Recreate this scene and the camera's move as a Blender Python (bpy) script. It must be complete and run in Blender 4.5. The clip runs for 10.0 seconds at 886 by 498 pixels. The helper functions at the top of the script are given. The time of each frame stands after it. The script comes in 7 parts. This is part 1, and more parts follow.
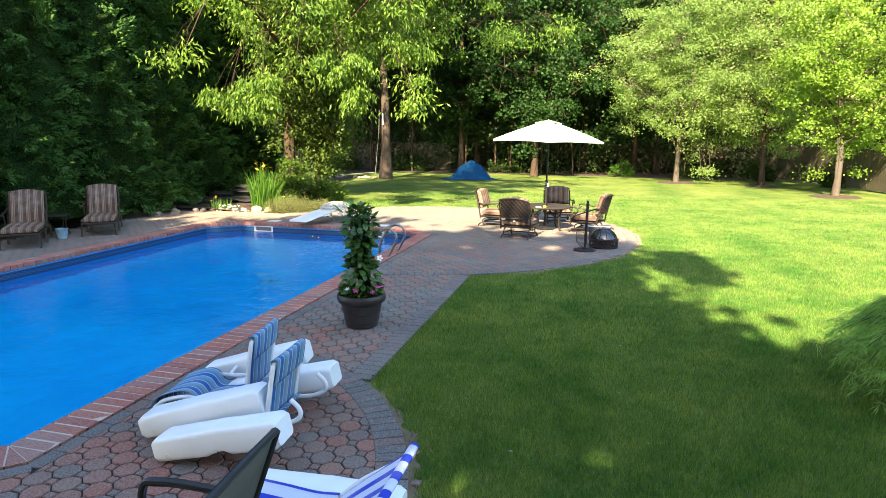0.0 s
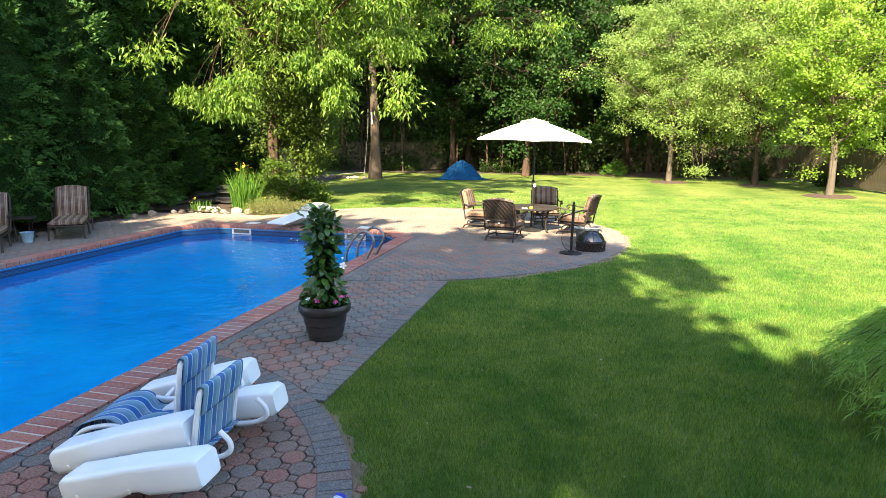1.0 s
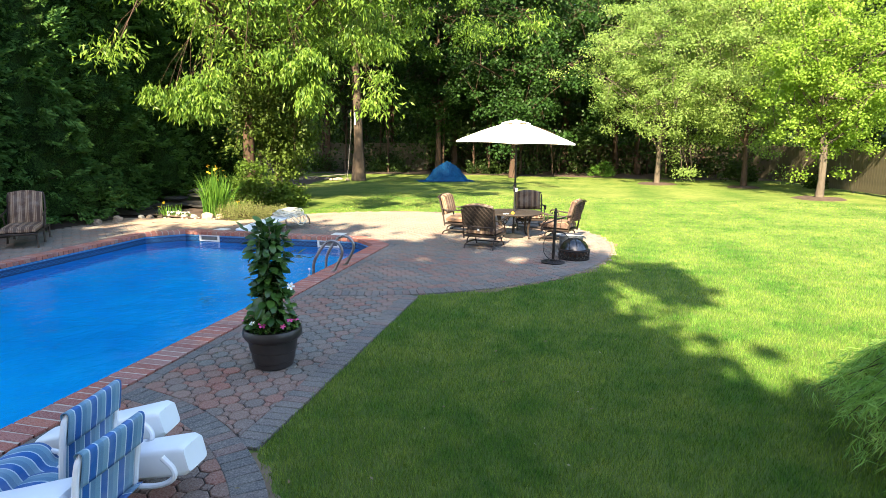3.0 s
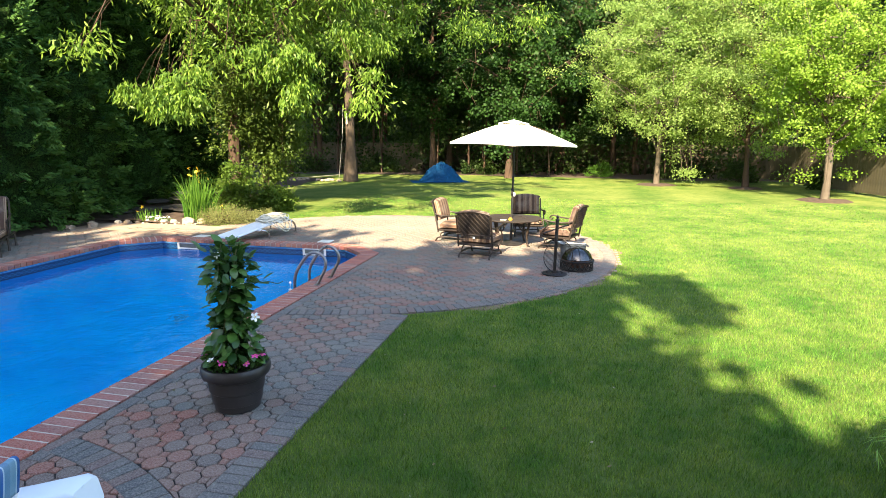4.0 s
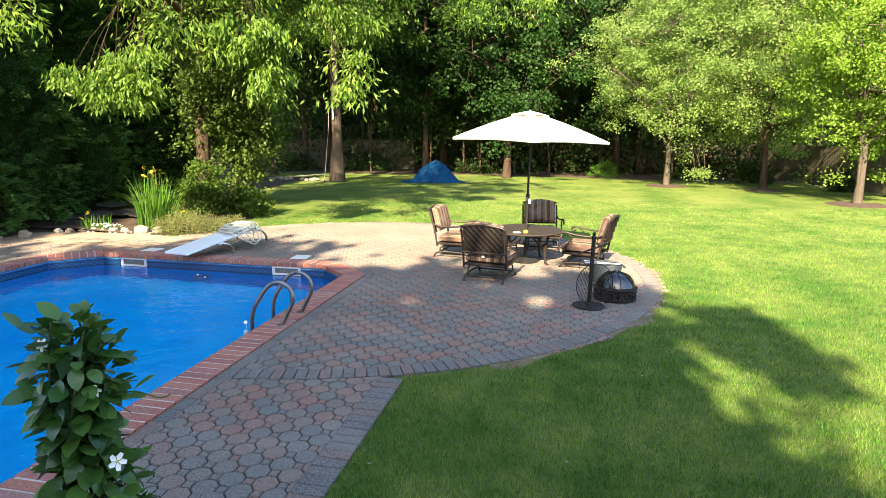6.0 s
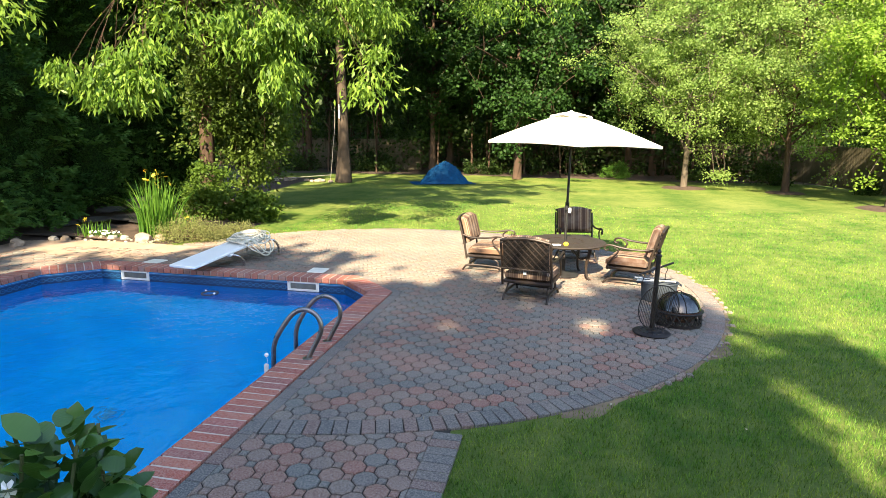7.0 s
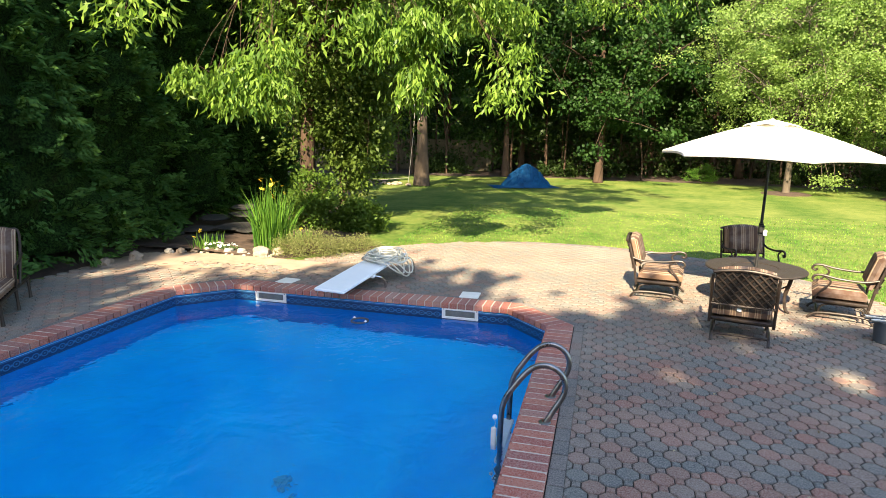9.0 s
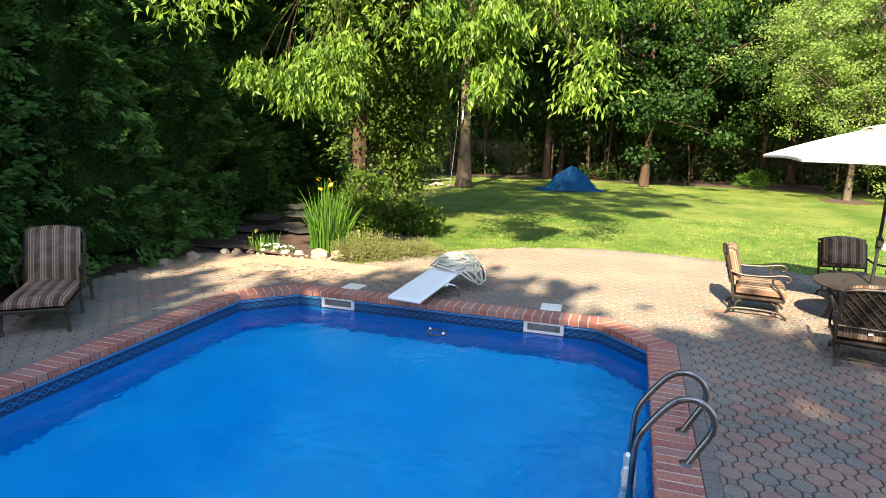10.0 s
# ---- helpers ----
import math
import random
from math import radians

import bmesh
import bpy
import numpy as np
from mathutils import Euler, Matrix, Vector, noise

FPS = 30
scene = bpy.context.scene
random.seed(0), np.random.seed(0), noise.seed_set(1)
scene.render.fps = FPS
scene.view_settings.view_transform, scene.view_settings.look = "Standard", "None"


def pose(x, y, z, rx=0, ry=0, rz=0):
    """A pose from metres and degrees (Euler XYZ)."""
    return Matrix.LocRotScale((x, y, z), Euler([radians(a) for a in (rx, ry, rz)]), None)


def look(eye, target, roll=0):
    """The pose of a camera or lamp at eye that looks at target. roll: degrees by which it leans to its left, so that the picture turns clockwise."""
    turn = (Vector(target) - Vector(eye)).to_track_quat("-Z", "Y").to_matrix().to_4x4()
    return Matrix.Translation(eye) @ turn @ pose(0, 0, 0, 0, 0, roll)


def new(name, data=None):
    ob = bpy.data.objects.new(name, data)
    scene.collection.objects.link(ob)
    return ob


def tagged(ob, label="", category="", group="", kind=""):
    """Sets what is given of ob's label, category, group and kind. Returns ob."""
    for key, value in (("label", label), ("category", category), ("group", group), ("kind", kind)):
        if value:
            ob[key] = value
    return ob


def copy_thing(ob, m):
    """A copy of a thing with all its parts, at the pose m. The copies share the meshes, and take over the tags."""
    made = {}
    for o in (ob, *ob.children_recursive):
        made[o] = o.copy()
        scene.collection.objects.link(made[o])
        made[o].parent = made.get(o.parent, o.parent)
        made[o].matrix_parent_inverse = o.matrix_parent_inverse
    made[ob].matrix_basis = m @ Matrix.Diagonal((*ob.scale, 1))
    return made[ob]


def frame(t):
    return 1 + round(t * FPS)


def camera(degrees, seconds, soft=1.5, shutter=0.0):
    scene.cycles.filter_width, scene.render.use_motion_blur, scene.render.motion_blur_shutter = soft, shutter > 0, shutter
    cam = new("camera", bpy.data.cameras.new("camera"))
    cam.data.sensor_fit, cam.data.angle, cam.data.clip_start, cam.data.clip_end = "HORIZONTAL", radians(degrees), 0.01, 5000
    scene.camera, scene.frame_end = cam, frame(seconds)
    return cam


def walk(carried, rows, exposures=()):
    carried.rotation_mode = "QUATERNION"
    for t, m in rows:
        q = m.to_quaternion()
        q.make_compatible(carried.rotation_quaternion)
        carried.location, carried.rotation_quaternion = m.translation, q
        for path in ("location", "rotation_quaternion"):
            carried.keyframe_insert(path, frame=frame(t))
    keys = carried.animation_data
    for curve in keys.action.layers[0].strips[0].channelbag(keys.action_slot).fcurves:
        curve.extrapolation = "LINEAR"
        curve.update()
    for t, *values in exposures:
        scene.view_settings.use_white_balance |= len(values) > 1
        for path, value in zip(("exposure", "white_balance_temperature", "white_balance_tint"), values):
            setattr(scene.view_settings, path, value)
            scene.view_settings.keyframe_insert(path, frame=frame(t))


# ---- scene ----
cam = camera(73.5, 10.0, 0.65)
PATH = [
    (0, (-0.102, 0.453, 2.041), (-0.59, 2.358, 1.678), 0.4),
    (0.5, (-0.026, 0.634, 2.041), (-0.508, 2.541, 1.679), 0.3),
    (1, (0.053, 0.951, 2.029), (-0.421, 2.86, 1.665), 0.3),
    (1.5, (0.127, 1.208, 2.027), (-0.339, 3.118, 1.662), 0.3),
    (2, (0.168, 1.333, 2.037), (-0.29, 3.246, 1.673), 0.3),
    (2.5, (0.187, 1.415, 2.049), (-0.263, 3.329, 1.686), 0.3),
    (4, (0.027, 2.381, 2.13), (-0.4, 4.3, 1.762), 0.3),
    (4.5, (-0.064, 2.856, 2.108), (-0.481, 4.777, 1.737), 0.3),
    (5, (-0.154, 3.377, 2.106), (-0.563, 5.299, 1.732), 0.3),
    (5.5, (-0.344, 3.919, 2.07), (-0.744, 5.842, 1.697), 0.4),
    (7, (-1.272, 5.183, 2.129), (-1.661, 7.108, 1.75), 0.7),
    (7.5, (-1.709, 5.425, 2.172), (-2.092, 7.35, 1.792), 0.7),
    (8, (-2.225, 5.596, 2.202), (-2.598, 7.523, 1.82), 0.8),
    (8.5, (-2.757, 5.69, 2.242), (-3.137, 7.615, 1.856), 0.6),
    (9, (-3.245, 5.743, 2.287), (-3.758, 7.636, 1.898), 0.7),
    (9.5, (-3.682, 5.853, 2.29), (-4.271, 7.725, 1.903), 0.9),
    (10, (-4.115, 6.047, 2.26), (-4.703, 7.919, 1.871), 1.4),
]
EXPOSURES = [(0.0, 2.76), (3.0, 2.74), (5.0, 2.64), (7.0, 2.54), (8.5, 2.46), (10.0, 2.42)]
walk(cam, [(t, look(eye, target, roll)) for t, eye, target, roll in PATH], EXPOSURES)

# ---- light ----
SUN_ELEV, SUN_AZ = 37.0, 2.0
world = bpy.data.worlds.new("sky")
scene.world = world
world.use_nodes = True
wn = world.node_tree
sky = wn.nodes.new("ShaderNodeTexSky")
sky.sky_type = "NISHITA"
sky.sun_disc = False
sky.sun_elevation = radians(SUN_ELEV)
sky.sun_rotation = radians(180.0 - SUN_AZ)
sky.air_density, sky.dust_density, sky.ozone_density = 1.0, 1.0, 1.4
wn.nodes["Background"].inputs["Strength"].default_value = 0.118
wn.links.new(sky.outputs[0], wn.nodes["Background"].inputs["Color"])
sun = new("sun", bpy.data.lights.new("sun", "SUN"))
sun.data.energy, sun.data.angle, sun.data.color = 4.9, radians(0.55), (1.0, 0.835, 0.575)
sa, se = radians(SUN_AZ), radians(SUN_ELEV)
sun.matrix_world = look((0, 0, 30), (30 * math.sin(sa) * math.cos(se), 30 * math.cos(sa) * math.cos(se), 30 - 30 * math.sin(se)))
scene.view_settings.exposure = 2.80

# ---- materials ----
def rgba(c):
    return (c[0], c[1], c[2], 1.0)


class Mat:
    """A node material with a Principled shader and small helpers."""

    def __init__(self, name, rough=0.6, metal=0.0, spec=0.4):
        self.m = bpy.data.materials.new(name)
        self.m.use_nodes = True
        self.t = self.m.node_tree
        self.b = self.t.nodes["Principled BSDF"]
        self.out = self.t.nodes["Material Output"]
        self.b.inputs["Roughness"].default_value = rough
        self.b.inputs["Metallic"].default_value = metal
        self.b.inputs["Specular IOR Level"].default_value = spec

    def n(self, kind, **sets):
        node = self.t.nodes.new(kind)
        for k, v in sets.items():
            node.inputs[k].default_value = v
        return node

    def link(self, a, b):
        self.t.links.new(a, b)

    def coords(self, scale=(1, 1, 1), kind="Object"):
        tc = self.n("ShaderNodeTexCoord")
        mp = self.n("ShaderNodeMapping")
        mp.inputs["Scale"].default_value = scale
        self.link(tc.outputs[kind], mp.inputs["Vector"])
        return mp.outputs["Vector"]

    def place(self, scale=1.0):
        """World position, so that a pattern runs on across pieces."""
        g = self.n("ShaderNodeNewGeometry")
        mp = self.n("ShaderNodeMapping")
        mp.inputs["Scale"].default_value = (scale, scale, scale) if not isinstance(scale, tuple) else scale
        self.link(g.outputs["Position"], mp.inputs["Vector"])
        return mp.outputs["Vector"]

    def noise(self, vec, scale, detail=4.0, rough=0.6, distort=0.0):
        k = self.n("ShaderNodeTexNoise", Scale=scale, Detail=detail, Roughness=rough, Distortion=distort)
        if vec is not None:
            self.link(vec, k.inputs["Vector"])
        return k.outputs["Fac"]

    def ramp(self, fac, stops):
        r = self.n("ShaderNodeValToRGB")
        el = r.color_ramp.elements
        while len(el) < len(stops):
            el.new(0.5)
        for e, (p, c) in zip(el, stops):
            e.position, e.color = p, rgba(c) if not isinstance(c, (int, float)) else (c, c, c, 1)
        self.link(fac, r.inputs["Fac"])
        return r.outputs["Color"]

    def mix(self, fac, a, b, mode="MIX"):
        k = self.n("ShaderNodeMix")
        k.data_type, k.blend_type = "RGBA", mode
        for sock, v in ((k.inputs[0], fac), (k.inputs[6], a), (k.inputs[7], b)):
            if isinstance(v, (int, float)):
                sock.default_value = v
            elif isinstance(v, tuple):
                sock.default_value = rgba(v)
            else:
                self.link(v, sock)
        return k.outputs[2]

    def math(self, op, a, b=0.0):
        k = self.n("ShaderNodeMath")
        k.operation = op
        for sock, v in ((k.inputs[0], a), (k.inputs[1], b)):
            if isinstance(v, (int, float)):
                sock.default_value = v
            else:
                self.link(v, sock)
        return k.outputs[0]

    def bump(self, fac, strength=0.3, dist=0.01):
        k = self.n("ShaderNodeBump", Strength=strength, Distance=dist)
        self.link(fac, k.inputs["Height"])
        self.link(k.outputs["Normal"], self.b.inputs["Normal"])
        return self

    def color(self, v):
        if isinstance(v, tuple):
            self.b.inputs["Base Color"].default_value = rgba(v)
        else:
            self.link(v, self.b.inputs["Base Color"])
        return self

    def rough(self, v):
        self.link(v, self.b.inputs["Roughness"])
        return self


def plain(name, a, b, scale=8.0, rough=0.6, metal=0.0, bump=0.15, fine=90.0, spec=0.4):
    """A painted, moulded or cast surface: two close tones and a fine grain."""
    k = Mat(name, rough, metal, spec)
    v = k.coords()
    big, small = k.noise(v, scale), k.noise(v, fine, 3.0)
    k.color(k.mix(k.ramp(big, [(0.3, 0.0), (0.7, 1.0)]), a, b))
    k.bump(small, bump, 0.002)
    k.rough(k.ramp(big, [(0.2, max(rough - 0.12, 0.02)), (0.8, min(rough + 0.12, 1.0))]))
    return k.m


def foliage(name, dark, light, through_light=0.35, rough=0.5, tone=0.5, patch=0.35):
    """Leaves: tone differs from leaf to leaf and from bough to bough; light shines through."""
    k = Mat(name, rough, 0.0, 0.18)
    g = k.n("ShaderNodeNewGeometry")
    one = g.outputs["Random Per Island"]
    bough = k.ramp(k.noise(k.place(), patch, 2.0), [(0.35, 0.0), (0.65, 1.0)])
    f = k.math("ADD", k.math("MULTIPLY", one, tone), k.math("MULTIPLY", bough, 1.0 - tone))
    col = k.mix(f, dark, light)
    k.color(col)
    tr = k.n("ShaderNodeBsdfTranslucent")
    bright = k.mix(1.0, col, (1.1, 1.2, 0.6), "MULTIPLY")
    k.link(bright, tr.inputs["Color"])
    ms = k.n("ShaderNodeMixShader")
    ms.inputs[0].default_value = through_light
    k.link(k.b.outputs[0], ms.inputs[1])
    k.link(tr.outputs[0], ms.inputs[2])
    k.link(ms.outputs[0], k.out.inputs["Surface"])
    return k.m


def bark(name, a, b):
    k = Mat(name, 0.9, 0.0, 0.2)
    v = k.coords((9, 9, 1.6))
    f = k.noise(v, 3.0, 6.0, 0.7, 0.6)
    w = k.noise(k.coords(), 0.9, 3.0)
    k.color(k.mix(k.ramp(w, [(0.4, 0.0), (0.7, 0.6)]), k.mix(f, a, b), (b[0] * 1.3, b[1] * 1.3, b[2] * 1.25)))
    return k.bump(f, 0.9, 0.03).m


LEAF_HEDGE = foliage("hedge_sprays", (0.018, 0.058, 0.012), (0.076, 0.160, 0.031), 0.25, 0.75, 0.35, 1.3)
LEAF_ASH = foliage("bright_leaflets", (0.036, 0.098, 0.012), (0.222, 0.332, 0.053), 0.48, 0.40, 0.75)
LEAF_TALL = foliage("tall_tree_leaves", (0.032, 0.080, 0.010), (0.125, 0.205, 0.032), 0.45, 0.45, 0.7)
LEAF_VINE = foliage("olive_leaves", (0.034, 0.064, 0.011), (0.100, 0.146, 0.023), 0.35, 0.5, 0.6)
LEAF_MAPLE = foliage("maple_leaves", (0.010, 0.034, 0.008), (0.042, 0.094, 0.018), 0.42, 0.5, 0.7)
LEAF_PEAR = foliage("pale_leaves", (0.15, 0.235, 0.058), (0.25, 0.34, 0.10), 0.55, 0.6, 0.4)
LEAF_LIME = foliage("lime_leaves", (0.14, 0.235, 0.028), (0.24, 0.345, 0.055), 0.55, 0.5, 0.4)
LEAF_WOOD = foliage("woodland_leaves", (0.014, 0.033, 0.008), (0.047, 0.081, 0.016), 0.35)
LEAF_SHRUB = foliage("shrub_leaves", (0.034, 0.075, 0.011), (0.110, 0.175, 0.025), 0.35, 0.5, 0.6)
BARK_GREY = bark("grey_bark", (0.026, 0.019, 0.013), (0.075, 0.056, 0.041))
BARK_PALE = bark("pale_bark", (0.042, 0.033, 0.024), (0.105, 0.085, 0.063))


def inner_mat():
    """The matted inside of the hedge: mottled dark green over brown, with the shade between the sprays put into its
    colour.
    """
    k = Mat("hedge_shade_core", 0.95, 0.0, 0.05)
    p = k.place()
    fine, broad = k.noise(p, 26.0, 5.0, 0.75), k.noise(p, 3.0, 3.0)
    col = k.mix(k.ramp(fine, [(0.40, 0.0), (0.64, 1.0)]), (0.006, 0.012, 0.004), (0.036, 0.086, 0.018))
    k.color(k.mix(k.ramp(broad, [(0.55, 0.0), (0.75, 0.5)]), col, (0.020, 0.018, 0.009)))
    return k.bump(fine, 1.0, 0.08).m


HEDGE_CORE = inner_mat()
BARK_BROWN = bark("brown_bark", (0.028, 0.018, 0.012), (0.075, 0.047, 0.032))


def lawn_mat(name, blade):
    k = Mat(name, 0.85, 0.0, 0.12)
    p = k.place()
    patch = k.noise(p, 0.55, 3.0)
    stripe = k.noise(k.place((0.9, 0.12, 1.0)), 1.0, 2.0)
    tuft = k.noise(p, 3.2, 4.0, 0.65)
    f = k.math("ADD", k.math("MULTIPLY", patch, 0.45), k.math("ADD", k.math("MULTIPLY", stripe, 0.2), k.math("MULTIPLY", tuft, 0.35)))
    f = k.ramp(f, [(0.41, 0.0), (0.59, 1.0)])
    # shade and sun are partly in the colours: near blades greener, far ground yellower
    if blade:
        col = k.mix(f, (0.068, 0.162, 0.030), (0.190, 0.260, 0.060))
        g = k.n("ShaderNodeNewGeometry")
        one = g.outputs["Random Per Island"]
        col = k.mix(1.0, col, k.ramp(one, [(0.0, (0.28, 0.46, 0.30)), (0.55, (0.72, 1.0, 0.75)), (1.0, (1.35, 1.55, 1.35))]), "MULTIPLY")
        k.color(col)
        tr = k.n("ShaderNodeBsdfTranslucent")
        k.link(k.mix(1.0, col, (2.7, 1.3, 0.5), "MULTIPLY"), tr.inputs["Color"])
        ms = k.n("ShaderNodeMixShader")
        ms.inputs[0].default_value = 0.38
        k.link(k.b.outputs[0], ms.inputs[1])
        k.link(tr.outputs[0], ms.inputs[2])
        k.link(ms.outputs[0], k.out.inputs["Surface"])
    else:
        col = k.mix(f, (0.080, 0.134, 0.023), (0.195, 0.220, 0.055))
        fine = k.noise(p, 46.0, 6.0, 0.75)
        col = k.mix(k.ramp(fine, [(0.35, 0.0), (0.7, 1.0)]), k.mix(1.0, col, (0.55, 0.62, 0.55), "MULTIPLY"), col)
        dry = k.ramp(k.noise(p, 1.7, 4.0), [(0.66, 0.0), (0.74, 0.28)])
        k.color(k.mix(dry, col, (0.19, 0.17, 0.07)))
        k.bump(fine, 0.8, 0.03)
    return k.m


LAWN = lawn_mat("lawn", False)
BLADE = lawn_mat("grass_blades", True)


def speckled(name, tones, source, fine=75.0, worn=0.28):
    """Concrete and brick pieces: a tone for each piece, aggregate speckle, dust and stains across pieces."""
    k = Mat(name, 0.85, 0.0, 0.25)
    if source == "object":
        r = k.n("ShaderNodeObjectInfo").outputs["Random"]
    else:
        r = k.n("ShaderNodeNewGeometry").outputs["Random Per Island"]
    step = 1.0 / len(tones)
    rp = k.n("ShaderNodeValToRGB")
    rp.color_ramp.interpolation = "CONSTANT"
    el = rp.color_ramp.elements
    while len(el) < len(tones):
        el.new(0.5)
    for i, (e, c) in enumerate(zip(el, tones)):
        e.position, e.color = i * step, rgba(c)
    k.link(r, rp.inputs["Fac"])
    p = k.place()
    sp = k.noise(p, fine, 2.0, 0.8)
    stain = k.noise(p, 1.1, 5.0, 0.65)
    col = k.mix(k.ramp(sp, [(0.45, 0.0), (0.70, 0.5)]), rp.outputs["Color"], (0.35, 0.30, 0.255))
    col = k.mix(k.ramp(sp, [(0.3, 0.75), (0.45, 0.0)]), col, (0.06, 0.055, 0.05))
    col = k.mix(k.ramp(stain, [(0.46, 0.0), (0.70, worn)]), col, (0.33, 0.27, 0.21))
    k.color(col)
    return k.bump(sp, 0.5, 0.004).m


PAVER_TONES = [(0.180, 0.132, 0.110), (0.235, 0.122, 0.092), (0.140, 0.128, 0.116), (0.255, 0.118, 0.088), (0.200, 0.140, 0.114),
               (0.128, 0.126, 0.118), (0.225, 0.130, 0.100), (0.148, 0.126, 0.114)]
PAVER_TONES = [(0.84 * r, 0.86 * g, 0.82 * b) for r, g, b in PAVER_TONES]
PAVER_ONE = speckled("paver", PAVER_TONES, "object")
PATIO_TONES = [(0.62 * r + 0.054, 0.62 * g + 0.052, 0.60 * b + 0.045) for r, g, b in PAVER_TONES]
RED_TONES = [(1.12 * r + 0.012, 0.94 * g, 0.86 * b) for r, g, b in PAVER_TONES]
PAVER_RED = speckled("red_pavers", RED_TONES, "island")
PAVER_MANY = speckled("pavers", PATIO_TONES, "island")
EDGER = speckled("edging_paver", [(0.108, 0.102, 0.092), (0.124, 0.106, 0.092), (0.092, 0.090, 0.084), (0.150, 0.098, 0.080), (0.112, 0.100, 0.090)], "object")
COPING = speckled("coping_brick", [(0.34, 0.095, 0.06), (0.30, 0.085, 0.06), (0.37, 0.12, 0.075), (0.27, 0.09, 0.07), (0.33, 0.11, 0.085), (0.30, 0.14, 0.11)], "object", 80.0, 0.22)
MORTAR = plain("pale_mortar", (0.40, 0.33, 0.26), (0.50, 0.43, 0.35), 6.0, 0.9)
SAND = plain("joint_sand", (0.014, 0.012, 0.010), (0.034, 0.028, 0.022), 2.5, 0.95, 0.0, 0.5, 120.0)
DIRT = plain("dry_soil", (0.10, 0.066, 0.038), (0.20, 0.14, 0.085), 5.0, 0.95, 0.0, 0.6, 70.0)
MULCH = plain("dark_mulch", (0.025, 0.016, 0.011), (0.07, 0.044, 0.03), 7.0, 0.95, 0.0, 0.9, 40.0)


def liner(name, a, b):
    k = Mat(name, 0.5, 0.0, 0.1)
    p = k.place()
    k.color(k.mix(k.ramp(k.noise(p, 1.6, 5.0, 0.6), [(0.35, 0.0), (0.65, 1.0)]), a, b))
    return k.m


# the wall liner is about half as bright a blue as the floor
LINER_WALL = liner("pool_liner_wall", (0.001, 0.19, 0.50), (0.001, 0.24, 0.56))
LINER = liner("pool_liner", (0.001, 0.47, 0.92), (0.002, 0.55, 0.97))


def band_mat():
    """Printed border: rings and diamonds in a row between two thin pale lines; u runs along the wall, v up it, in metres."""
    k = Mat("pool_border_print", 0.4, 0.0, 0.4)
    uv = k.n("ShaderNodeUVMap")
    sep = k.n("ShaderNodeSeparateXYZ")
    k.link(uv.outputs[0], sep.inputs[0])
    u, v = sep.outputs[0], sep.outputs[1]
    a = k.math("SUBTRACT", k.math("MULTIPLY", k.math("FRACT", k.math("DIVIDE", u, 0.11)), 0.11), 0.055)
    b = k.math("SUBTRACT", v, 0.098)
    ring = k.math("SQRT", k.math("ADD", k.math("MULTIPLY", a, a), k.math("MULTIPLY", k.math("MULTIPLY", b, b), 1.6)))
    ringed = k.ramp(k.math("DIVIDE", ring, 0.072), [(0.12, 0.9), (0.20, 0.0), (0.40, 0.0), (0.47, 1.0), (0.58, 1.0), (0.66, 0.0)])
    gap = k.math("ADD", k.math("SUBTRACT", 0.055, k.math("ABSOLUTE", a)), k.math("ABSOLUTE", b))
    diamond = k.ramp(k.math("DIVIDE", gap, 0.08), [(0.16, 1.0), (0.24, 0.0)])
    lines = k.ramp(k.math("DIVIDE", v, 0.18), [(0.14, 0.0), (0.16, 0.6), (0.20, 0.6), (0.22, 0.0), (0.84, 0.0), (0.86, 0.8), (0.91, 0.8), (0.93, 0.0)])
    f = k.math("MINIMUM", k.math("ADD", k.math("ADD", ringed, diamond), lines), 1.0)
    k.color(k.mix(f, (0.004, 0.024, 0.080), (0.026, 0.115, 0.24)))
    return k.m


BAND = band_mat()


def water_mat():
    k = Mat("pool_water", 0.0, 0.0, 0.32)
    k.b.inputs["Transmission Weight"].default_value = 1.0
    k.b.inputs["IOR"].default_value = 1.33
    k.color((0.90, 0.985, 1.0))
    p = k.place()
    w = k.math("ADD", k.math("MULTIPLY", k.noise(p, 2.2, 3.0, 0.5, 0.4), 1.0), k.math("MULTIPLY", k.noise(p, 8.5, 2.0, 0.5, 0.5), 0.34))
    k.bump(w, 0.55, 0.05)
    return k.m


WATER = water_mat()

# ---- shapes ----
def mesh_from(name, verts, faces, mats, smooth=False):
    me = bpy.data.meshes.new(name)
    me.from_pydata([tuple(v) for v in verts], [], faces)
    for m in mats if isinstance(mats, (list, tuple)) else [mats]:
        me.materials.append(m)
    if smooth:
        me.shade_smooth()
    me.update()
    return me


def part(name, bm, material, parent=None, label="", smooth=False, m=None):
    """Links a bmesh as one mesh object under a thing or a part."""
    me = bpy.data.meshes.new(name)
    bm.to_mesh(me)
    bm.free()
    for one in material if isinstance(material, (list, tuple)) else [material]:
        me.materials.append(one)
    if smooth:
        me.shade_smooth()
        me.set_sharp_from_angle(angle=radians(38))
    ob = new(name, me)
    if parent is not None:
        ob.parent = parent
    if m is not None:
        ob.matrix_basis = m
    if label:
        ob["label"] = label
    return ob


